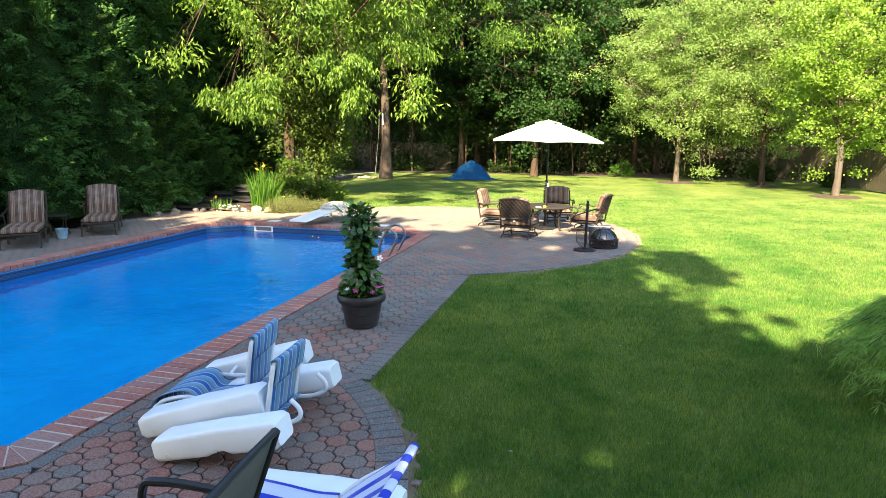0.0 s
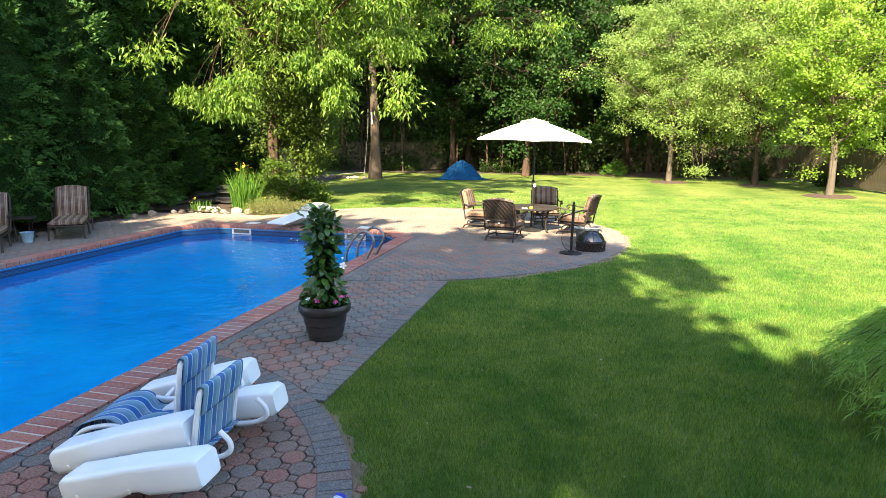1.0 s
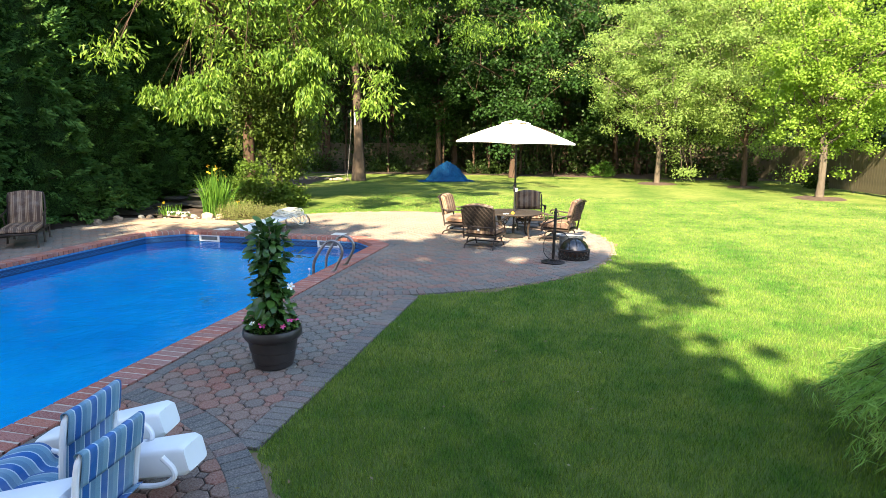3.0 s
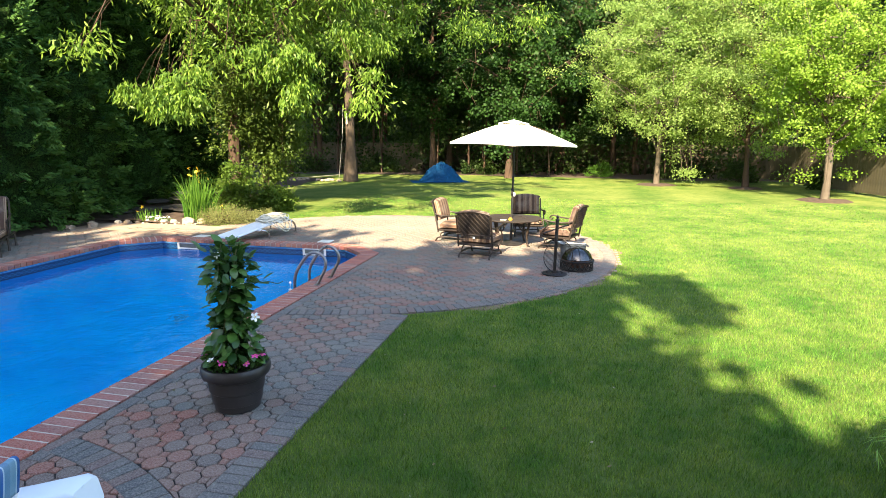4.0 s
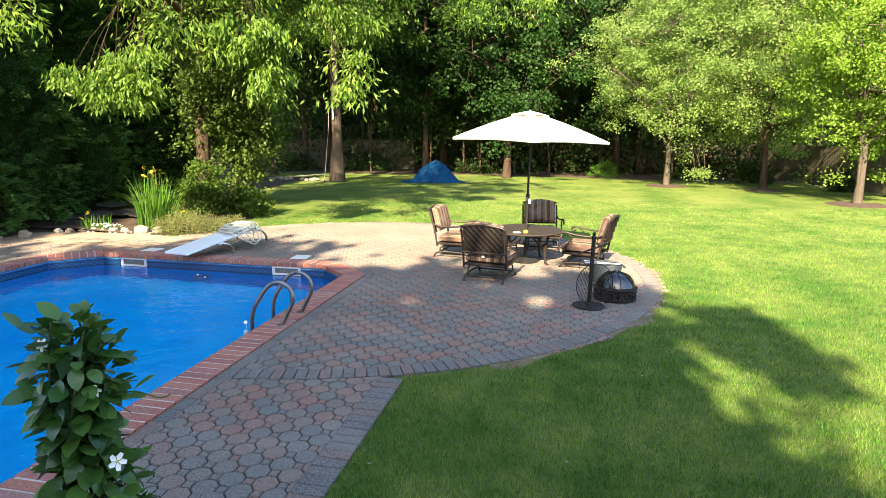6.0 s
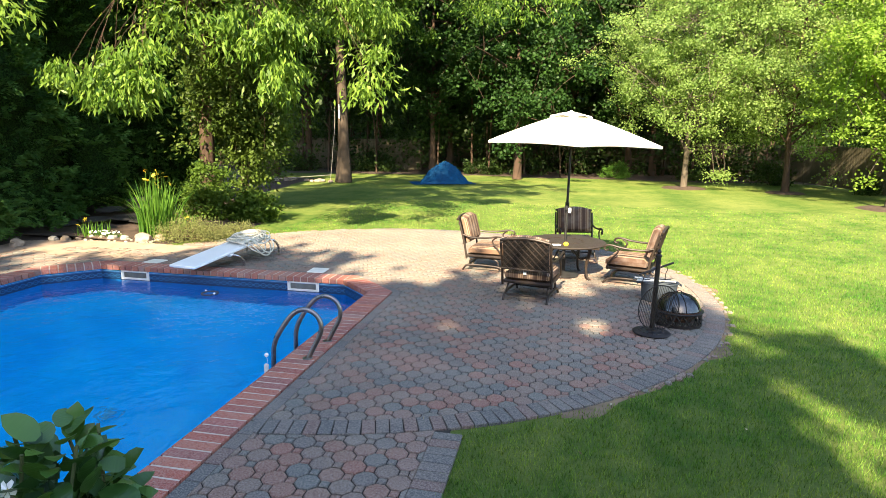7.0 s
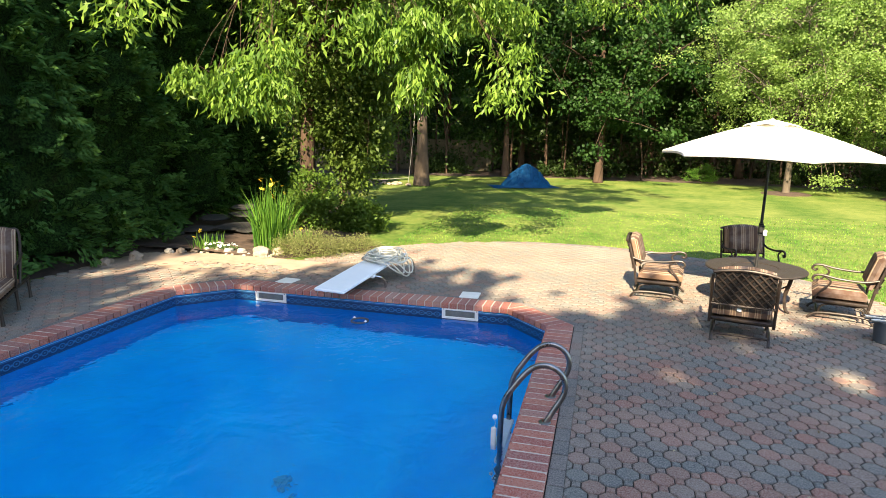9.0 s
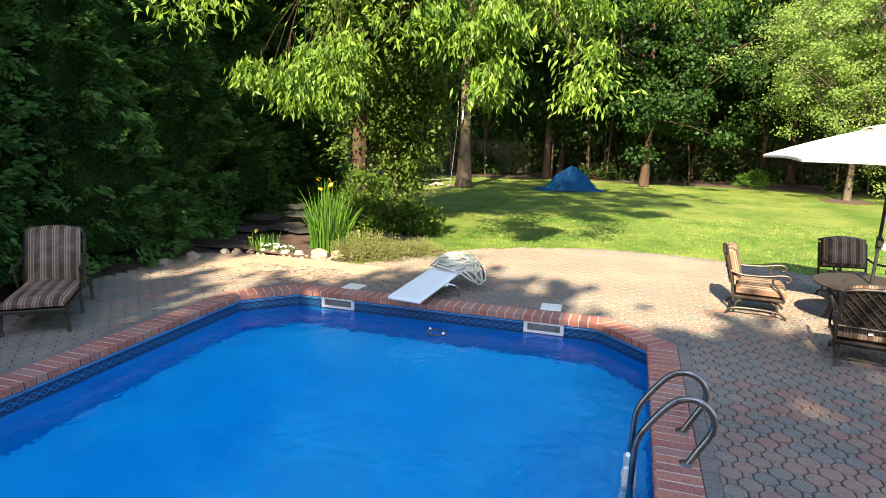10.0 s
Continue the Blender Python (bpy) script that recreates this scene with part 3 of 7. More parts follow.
# ---- trees ----
def mulch_ring(x, y, r, seed):
    rng = random.Random(seed)
    bm = bmesh.new()
    c = bm.verts.new((0, 0, 0.05))
    rings = []
    for k, (f, z) in enumerate(((0.45, 0.045), (0.8, 0.03), (1.0, -0.03))):
        rings.append([bm.verts.new((r * f * math.cos(a) * rng.uniform(0.92, 1.08), r * f * math.sin(a) * rng.uniform(0.92, 1.08), z + rng.uniform(-0.008, 0.008))) for a in (2 * math.pi * i / 26 for i in range(26))])
    for i in range(26):
        bm.faces.new((c, rings[0][i], rings[0][(i + 1) % 26]))
        for a, b in zip(rings, rings[1:]):
            bm.faces.new((a[i], b[i], b[(i + 1) % 26], a[(i + 1) % 26]))
    ob = part("mulch_ring", bm, MULCH, None, smooth=True)
    tagged(ob, "low ring of brown mulch round a tree", "mulch", "mulch rings", "stuff")
    return at(ob, x, y)


# low boughs that droop over the paving, and high ones: place from the trunk, spread, twigs, fullness
# the entries above z 6 are added out of view to shade the lawn
BOUGHS = ((1.85, -5.0, 2.85, 0.5, 0.45, 0.28, 9, 1.5), (1.0, -5.0, 3.1, 0.4, 0.4, 0.18, 5, 1.2), (1.7, -4.9, 3.5, 0.45, 0.45, 0.18, 4, 1.1), (-0.1, -5.7, 4.05, 0.45, 0.5, 0.2, 3, 0.3),
          (4.0, -4.3, 3.9, 0.6, 0.5, 0.36, 10, 1.8), (4.35, -4.3, 3.05, 0.22, 0.22, 0.25, 4, 1.6), (5.65, -3.3, 3.25, 0.22, 0.2, 0.36, 4, 0.9), (5.2, -2.6, 4.6, 0.6, 0.5, 0.30, 7, 1.1),
          (8.0, 2.6, 5.7, 1.5, 1.0, 0.4, 9, 0.8), (2.0, -4.0, 6.7, 1.4, 1.1, 0.4, 16, 1.5), (4.2, -3.4, 6.5, 1.3, 1.1, 0.4, 16, 1.5), (3.0, -1.6, 6.7, 1.5, 1.1, 0.4, 16, 1.5), (5.6, -1.2, 6.9, 1.1, 1.0, 0.4, 14, 1.5),
          (6.5, -3.0, 6.2, 0.8, 0.7, 0.3, 9, 1.4), (7.2, -1.0, 7.2, 0.9, 0.8, 0.3, 9, 1.4),
          (1.2, 0.2, 9.0, 1.6, 1.4, 0.5, 20, 1.3), (3.2, -0.6, 8.8, 1.6, 1.4, 0.5, 20, 1.3), (5.4, 0.4, 8.6, 1.6, 1.3, 0.5, 20, 1.3), (7.6, 0.8, 8.0, 1.4, 1.0, 0.5, 14, 1.3))
ash = tagged(make_tree("shade_tree", 5, 14.0, 0.21, 0.28, (2.7, -2.6, 8.1, 4.6, 4.3, 4.7), 36, 9, 88000, (0.150, 0.048), 0.62, 0.42, LEAF_ASH, BARK_BROWN, (0.8, -0.6), boughs=BOUGHS, clear=(0.5, -3.2, 4.3)),
             "broad tree with drooping bright green leaflets beside the pool", "tree")
at(ash, -10.6, 19.6)
vine = tagged(make_tree("understorey_tree", 11, 7.0, 0.10, 0.16, (0.0, 0.0, 3.7, 1.45, 1.35, 2.7), 26, 12, 34000, (0.125, 0.070), 0.25, 0.42, LEAF_VINE, BARK_BROWN, fork=2),
              "slender olive-green tree tangled with vines", "tree")
at(vine, -9.9, 20.2)
tall = tagged(make_tree("tall_tree", 21, 17.0, 0.27, 0.34, (1.2, -1.0, 9.5, 4.6, 4.4, 5.2), 26, 9, 52000, (0.17, 0.09), 0.5, 0.55, LEAF_TALL, BARK_GREY),
              "tall grey-barked tree with light green leaves", "tree")
at(tall, -10.9, 30.3)
maple = tagged(make_tree("maple_tree", 33, 14.0, 0.17, 0.16, (0.3, -1.2, 6.8, 4.6, 3.6, 4.9), 30, 10, 32000, (0.16, 0.14), 0.25, 0.5, LEAF_MAPLE, BARK_BROWN),
               "dense dark green maple at the wood's edge", "tree", "maples at the wood's edge")
at(maple, -3.6, 35.0)
copy_thing(maple, pose(-8.4, 37.2, 0, 0, 0, 140) @ Matrix.Diagonal((0.95, 0.95, 1.0, 1)))
copy_thing(maple, pose(2.2, 40.0, 0, 0, 0, 250))
pear = tagged(make_tree("pear_tree", 41, 10.5, 0.125, 0.12, (0.1, -0.3, 5.8, 3.9, 3.4, 4.6), 42, 12, 62000, (0.10, 0.068), 0.2, 0.42, LEAF_PEAR, BARK_PALE, (0.5, 0.0), flare=1.25),
              "rounded pale green ornamental tree in the lawn", "tree", "lawn trees")
at(pear, 3.75, 32.3)
pear2 = tagged(make_tree("pear_tree", 47, 10.0, 0.11, 0.16, (0.3, 0.0, 5.6, 3.3, 3.0, 4.3), 32, 11, 38000, (0.10, 0.068), 0.2, 0.42, LEAF_PEAR, BARK_BROWN),
               "pale green ornamental tree with a dark trunk", "tree", "lawn trees")
at(pear2, 7.4, 31.2)
lime = tagged(make_tree("lawn_tree", 52, 8.0, 0.14, 0.22, (0.5, 0.0, 4.9, 3.1, 2.9, 3.1), 28, 12, 38000, (0.105, 0.075), 0.2, 0.38, LEAF_LIME, BARK_PALE, fork=2),
              "lime green tree with a forked pale trunk", "tree", "lawn trees")
at(lime, 8.75, 26.1)
mulch_ring(3.75, 32.3, 0.95, 1)
mulch_ring(7.4, 31.2, 0.75, 2)
mulch_ring(8.75, 26.1, 0.9, 3)

# the evergreen hedge
hedge = make_conifer("arborvitae", 61, 9.8, 1.85, 50000, (0.11, 0.048), LEAF_HEDGE, BARK_BROWN)
tagged(hedge, "dense dark green arborvitae of the hedge", "hedge tree", "arborvitae hedge")
at(hedge, -13.1, 13.2)
for x, y, rz, s in ((-13.1, 11.0, 70, 1.02), (-13.3, 8.8, 140, 0.98), (-13.6, 15.6, 35, 1.0), (-14.6, 12.2, 215, 1.12), (-14.2, 18.2, 100, 1.06), (-13.6, 21.0, 250, 0.92)):
    copy_thing(hedge, pose(x, y, 0, 0, 0, rz) @ Matrix.Diagonal((s, s, s, 1)))

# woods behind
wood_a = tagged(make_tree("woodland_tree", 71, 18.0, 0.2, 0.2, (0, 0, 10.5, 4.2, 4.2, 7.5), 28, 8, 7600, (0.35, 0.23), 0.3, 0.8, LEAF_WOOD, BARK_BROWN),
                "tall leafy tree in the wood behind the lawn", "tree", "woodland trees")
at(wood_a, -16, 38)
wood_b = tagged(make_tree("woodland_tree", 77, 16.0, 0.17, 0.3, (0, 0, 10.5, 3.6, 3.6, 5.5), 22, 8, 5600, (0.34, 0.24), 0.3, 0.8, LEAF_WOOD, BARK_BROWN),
                "dark green tree in the wood behind the lawn", "tree", "woodland trees")
at(wood_b, -8, 40)
rng = random.Random(9)
for k, (x, y) in enumerate([(-23, 36), (-20, 31), (-12.5, 41), (-1, 41), (3.5, 40), (7.5, 42), (12.5, 41), (17, 37), (15, 31), (16.5, 26), (20, 44), (-18, 46), (-10, 48), (-3.5, 47), (4, 48), (11, 49), (-16, 26), (-20, 22), (-18, 16), (-15.6, 33.0)]):
    src = wood_a if k % 2 else wood_b
    s = rng.uniform(0.88, 1.15)
    copy_thing(src, pose(x, y, 0, 0, 0, rng.uniform(0, 360)) @ Matrix.Diagonal((s, s, s, 1)))

# gaps cut in the added row of trees to let spots of sun through: shadow-line heights, and the stretch of x where the
# light lands
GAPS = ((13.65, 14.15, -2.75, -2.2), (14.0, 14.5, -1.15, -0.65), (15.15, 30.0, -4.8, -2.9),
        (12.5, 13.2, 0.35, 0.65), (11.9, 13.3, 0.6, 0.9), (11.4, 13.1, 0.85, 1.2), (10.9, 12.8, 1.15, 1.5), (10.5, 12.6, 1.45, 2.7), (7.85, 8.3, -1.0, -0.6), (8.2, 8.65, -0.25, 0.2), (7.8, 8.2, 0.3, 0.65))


# an unseen row of leafy trees added south of the lawn to shade the pool, the near deck and the near lawn
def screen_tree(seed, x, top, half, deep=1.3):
    """A broad dense tree, added as a shadow caster, with a ragged top and the gaps above."""
    r = np.random.default_rng(seed)
    k, n = 340, int(5200 * half) + 400
    wide = min(0.36, half * 0.36)
    cx, cy = r.uniform(-half, half, k), r.uniform(-deep, deep, k)
    cz = 1.2 + (top - 1.6) * r.uniform(0, 1, k) ** 0.85
    cx *= np.where(cz > top - 1.4, 0.75, 1.0)
    pick = r.integers(0, k, n)
    cen = np.stack([cx, cy, cz], 1)[pick] + r.normal(size=(n, 3)) * np.array([wide, min(0.36, deep * 0.5), 0.28])
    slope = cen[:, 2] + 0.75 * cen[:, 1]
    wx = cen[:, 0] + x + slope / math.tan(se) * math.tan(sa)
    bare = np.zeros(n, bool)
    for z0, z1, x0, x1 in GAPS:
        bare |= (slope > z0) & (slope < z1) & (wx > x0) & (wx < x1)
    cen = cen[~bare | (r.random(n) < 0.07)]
    n = len(cen)
    root = new("screen_tree")
    lines = [([np.array([0.0, 0.0, top * f * 0.93]) for f in np.linspace(0, 1, 8)], [min(0.2, half * 0.12) * (1 - 0.9 * f) for f in np.linspace(0, 1, 8)])]
    for i in range(0, k, 4):
        e = np.array([cx[i], cy[i], cz[i]])
        lines.append(([np.array([0.0, 0.0, e[2] * 0.82]), e], [min(0.03, half * 0.02), 0.006]))
    tr = new("trunk", branch_mesh("trunk", lines, BARK_BROWN))
    tr.parent = root
    cr = new("crown", leaves_mesh("crown", cen, r.normal(size=(n, 3)), 0.46, 0.34, LEAF_WOOD, r))
    cr.parent = root
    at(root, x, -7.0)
    return tagged(root, "unseen leafy tree added behind the near lawn to cast shade", "tree", "row of trees")


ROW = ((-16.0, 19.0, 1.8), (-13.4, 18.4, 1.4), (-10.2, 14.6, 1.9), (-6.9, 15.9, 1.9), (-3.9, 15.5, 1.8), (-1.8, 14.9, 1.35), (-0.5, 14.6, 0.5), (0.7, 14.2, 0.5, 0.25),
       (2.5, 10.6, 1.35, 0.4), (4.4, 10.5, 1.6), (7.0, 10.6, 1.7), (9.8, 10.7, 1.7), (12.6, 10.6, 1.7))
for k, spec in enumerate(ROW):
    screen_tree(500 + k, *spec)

# far woods and undergrowth
def far_wood():
    r = np.random.default_rng(4)
    n = 30000
    k = 900
    cx, cy = r.uniform(-62, 52, k), r.uniform(50, 66, k)
    cz = r.uniform(0, 1, k) ** 0.8 * (15 + 3 * np.sin(cx * 0.35) + 2 * np.sin(cx * 0.83))
    pick = r.integers(0, k, n)
    cen = np.stack([cx, cy, cz], 1)[pick] + r.normal(size=(n, 3)) * np.array([1.3, 1.0, 0.9])
    cen[:, 2] = np.abs(cen[:, 2])
    return leaves_mesh("far_wood", cen, r.normal(size=(n, 3)) + np.array([0, 0, -0.4]), 0.92, 0.68, LEAF_WOOD, r)


# one dark leaf-coloured sheet stands in for the wood's dim inside, so far off that only its ragged top shows
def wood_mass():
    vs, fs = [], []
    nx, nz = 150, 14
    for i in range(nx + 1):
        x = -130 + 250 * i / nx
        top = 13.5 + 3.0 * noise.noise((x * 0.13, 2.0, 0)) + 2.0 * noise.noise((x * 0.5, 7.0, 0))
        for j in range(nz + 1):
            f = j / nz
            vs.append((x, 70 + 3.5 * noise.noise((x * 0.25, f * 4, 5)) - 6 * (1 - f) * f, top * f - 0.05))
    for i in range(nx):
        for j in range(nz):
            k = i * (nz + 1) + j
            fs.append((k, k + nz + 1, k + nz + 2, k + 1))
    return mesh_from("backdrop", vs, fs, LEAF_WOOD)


tagged(new("backdrop", wood_mass()), "dark green backdrop sheet standing in for the dim distant wood", "woodland", kind="structure")
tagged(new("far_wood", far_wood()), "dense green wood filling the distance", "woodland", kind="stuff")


def undergrowth():
    r = np.random.default_rng(6)
    n, k = 32000, 560
    cx, cy = r.uniform(-34, 16, k), r.uniform(37.5, 46, k)
    cz = r.uniform(0, 1, k) ** 1.4 * 3.8
    pick = r.integers(0, k, n)
    cen = np.stack([cx, cy, cz], 1)[pick] + r.normal(size=(n, 3)) * np.array([0.6, 0.5, 0.4])
    cen[:, 2] = np.abs(cen[:, 2])
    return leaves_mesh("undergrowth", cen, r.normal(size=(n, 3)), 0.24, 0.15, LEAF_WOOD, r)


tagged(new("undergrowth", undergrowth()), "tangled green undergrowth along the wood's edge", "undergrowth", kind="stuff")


def saplings():
    r = np.random.default_rng(16)
    lines = []
    for i in range(110):
        x, y, h = r.uniform(-30, 12), r.uniform(36.5, 47), r.uniform(3, 9)
        lx, ly = r.normal() * 0.1 * h, r.normal() * 0.06 * h
        p = [np.array([x + lx * f * f, y + ly * f, h * f]) for f in np.linspace(0, 1, 6)]
        rr = r.uniform(0.02, 0.085)
        lines.append((p, [rr * (1 - 0.75 * f) for f in np.linspace(0, 1, 6)]))
        for j in range(4):
            q = p[1 + j]
            lines.append(([q, q + np.array([r.normal() * 0.5, r.normal() * 0.3, r.uniform(0.1, 0.9)])], [rr * 0.4, 0.006]))
    return branch_mesh("saplings", lines, BARK_BROWN, 5)


tagged(new("saplings", saplings()), "thin bare brown saplings crowding under the trees", "saplings", kind="stuff")

# ---- fence ----
# weathered boards; the tone is lowered to carry the trees' shade as well
FENCE = plain("weathered_fence", (0.058, 0.050, 0.030), (0.110, 0.092, 0.056), 3.0, 0.9, 0.0, 0.5, 60.0)


def fence_section(length=2.4, h=1.8):
    root = new("fence_panel")
    bm = bmesh.new()
    box(bm, 0, 0.15, -0.006, 0.012, 0.06, h, 0.003)
    b0 = part("board", bm, FENCE, root)
    n = int(length / 0.16)
    for i in range(1, n):
        o = new("board", b0.data)
        o.parent = root
        o.location = (i * 0.16, 0, 0)
    for z in (0.28, 0.95, 1.6):
        bm = bmesh.new()
        box(bm, 0, length, -0.05, -0.0065, z, z + 0.09, 0.004)
        part("rail", bm, FENCE, root)
    bm = bmesh.new()
    box(bm, -0.06, 0.04, -0.16, -0.051, -0.03, h + 0.06, 0.006)
    part("post", bm, FENCE, root)
    return tagged(root, "weathered brown wooden board fence panel", "fence", "garden fence")


fence = fence_section()
fx0, fy0, fx1, fy1 = 12.6, 20.0, 9.2, 41.5
ang = math.degrees(math.atan2(fy1 - fy0, fx1 - fx0))
run = int(math.hypot(fx1 - fx0, fy1 - fy0) / 2.4)
for i in range(run):
    f = i / run
    if i == 0:
        at(fence, fx0, fy0, 0, ang)
    else:
        copy_thing(fence, pose(fx0 + (fx1 - fx0) * f, fy0 + (fy1 - fy0) * f, 0, 0, 0, ang))
for i in range(14):
    copy_thing(fence, pose(9.0 - (i + 1) * 2.4, 42.0, 0, 0, 0, 0))
for i in range(5):
    copy_thing(fence, pose(-21.6 + i * 2.4, 39.5, 0, 0, 0, 0))

# ---- furniture materials ----
def stripes(name, axis, period, stops, rough=0.85, weave=420.0):
    """Striped woven cloth; stops are (position within one period, colour)."""
    k = Mat(name, rough, 0.0, 0.2)
    v = k.coords()
    sep = k.n("ShaderNodeSeparateXYZ")
    k.link(v, sep.inputs[0])
    f = k.math("FRACT", k.math("ADD", k.math("DIVIDE", sep.outputs[axis], period), 100.37))
    rp = k.n("ShaderNodeValToRGB")
    rp.color_ramp.interpolation = "CONSTANT"
    el = rp.color_ramp.elements
    while len(el) < len(stops):
        el.new(0.5)
    for e, (p, c) in zip(el, stops):
        e.position, e.color = p, rgba(c)
    k.link(f, rp.inputs["Fac"])
    w = k.noise(v, weave, 2.0)
    fade = k.noise(v, 5.0, 3.0)
    col = k.mix(k.ramp(w, [(0.3, 0.35), (0.7, 0.0)]), rp.outputs["Color"], (0.05, 0.045, 0.04))
    k.color(k.mix(k.ramp(fade, [(0.45, 0.0), (0.8, 0.18)]), col, (0.6, 0.55, 0.5)))
    return k.bump(w, 0.25, 0.002).m


CUSHION_STOPS = [(0.0, (0.078, 0.042, 0.028)), (0.40, (0.32, 0.225, 0.145)), (0.47, (0.125, 0.070, 0.044)), (0.57, (0.34, 0.24, 0.155)), (0.66, (0.165, 0.095, 0.058)), (0.86, (0.33, 0.24, 0.165)), (0.91, (0.078, 0.042, 0.028))]
CUSHION = stripes("brown_stripe_cloth", 0, 0.125, CUSHION_STOPS)
BLUE_SLING = stripes("blue_stripe_sling", 1, 0.128, [(0.0, (0.016, 0.12, 0.36)), (0.36, (0.48, 0.60, 0.66)), (0.42, (0.11, 0.24, 0.36)), (0.68, (0.16, 0.31, 0.41)), (0.94, (0.48, 0.60, 0.66))], 0.7)
ROYAL_SLING = stripes("royal_stripe_sling", 1, 0.15, [(0.0, (0.015, 0.045, 0.50)), (0.42, (0.66, 0.68, 0.78)), (0.95, (0.66, 0.68, 0.78))], 0.65)
BRONZE = plain("cast_bronze", (0.020, 0.014, 0.011), (0.040, 0.028, 0.021), 12.0, 0.45, 0.2, 0.25, 160.0)
BLACK = plain("black_paint", (0.012, 0.012, 0.013), (0.028, 0.027, 0.027), 9.0, 0.45, 0.2)
IRON = plain("black_iron", (0.015, 0.013, 0.012), (0.04, 0.033, 0.03), 14.0, 0.55, 0.5, 0.4)
CANVAS = plain("white_canvas", (0.80, 0.77, 0.69), (0.84, 0.82, 0.75), 4.0, 0.85, 0.0, 0.2, 500.0)
WHITE_PLASTIC = plain("white_plastic", (0.72, 0.74, 0.74), (0.80, 0.81, 0.80), 3.0, 0.33, 0.0, 0.1, 60.0, 0.5)
WHITE_TUBE = plain("white_tube", (0.70, 0.71, 0.72), (0.78, 0.78, 0.78), 6.0, 0.35)
OFF_WHITE = plain("off_white", (0.62, 0.60, 0.53), (0.72, 0.70, 0.63), 7.0, 0.5)
CHROME = plain("polished_steel", (0.50, 0.50, 0.50), (0.62, 0.61, 0.60), 9.0, 0.20, 1.0, 0.05)
DULL_STEEL = plain("dull_steel", (0.17, 0.165, 0.16), (0.30, 0.29, 0.28), 9.0, 0.32, 1.0, 0.08)
POT_MAT = plain("dark_plastic_pot", (0.018, 0.015, 0.015), (0.034, 0.029, 0.028), 5.0, 0.42, 0.0, 0.2)
SOIL = plain("potting_soil", (0.03, 0.02, 0.014), (0.07, 0.05, 0.035), 20.0, 0.95, 0.0, 0.9, 70.0)
MESH_CLOTH = plain("olive_mesh_cloth", (0.075, 0.072, 0.055), (0.10, 0.095, 0.072), 6.0, 0.8, 0.0, 0.4, 600.0)
TUB_MAT = plain("grey_blue_tub", (0.035, 0.045, 0.058), (0.055, 0.066, 0.08), 5.0, 0.55)
WICKER = plain("dark_tile_top", (0.018, 0.013, 0.010), (0.034, 0.026, 0.021), 30.0, 0.6, 0.0, 0.5, 140.0)


def rounded_pad(bm, pts_w, pts_d, z0, z1, arch=0.0, r=0.035):
    """A cushion: a soft-edged slab w wide and d deep that bulges a little."""
    nx, ny = 10, 10
    w, d = pts_w, pts_d
    grid = {}
    for s in (0, 1):
        for i in range(nx + 1):
            for j in range(ny + 1):
                u, v = i / nx * 2 - 1, j / ny * 2 - 1
                edge = max(abs(u), abs(v))
                ez = r * (1 - math.sqrt(max(0, 1 - max(0, (edge - 0.8) / 0.2) ** 2)))
                x, y = u * w / 2, v * d / 2 + (arch * (1 - u * u) * (j / ny) if arch else 0)
                z = (z1 - ez + 0.012 * (1 - u * u) * (1 - v * v)) if s else (z0 + ez * 0.6)
                grid[(s, i, j)] = bm.verts.new((x, y, z))
    for i in range(nx):
        for j in range(ny):
            bm.faces.new((grid[1, i, j], grid[1, i + 1, j], grid[1, i + 1, j + 1], grid[1, i, j + 1]))
            bm.faces.new((grid[0, i, j], grid[0, i, j + 1], grid[0, i + 1, j + 1], grid[0, i + 1, j]))
    rim = [(i, 0) for i in range(nx)] + [(nx, j) for j in range(ny)] + [(i, ny) for i in range(nx, 0, -1)] + [(0, j) for j in range(ny, 0, -1)]
    for (a, b), (c, d2) in zip(rim, rim[1:] + rim[:1]):
        bm.faces.new((grid[0, a, b], grid[0, c, d2], grid[1, c, d2], grid[1, a, b]))
    return bm


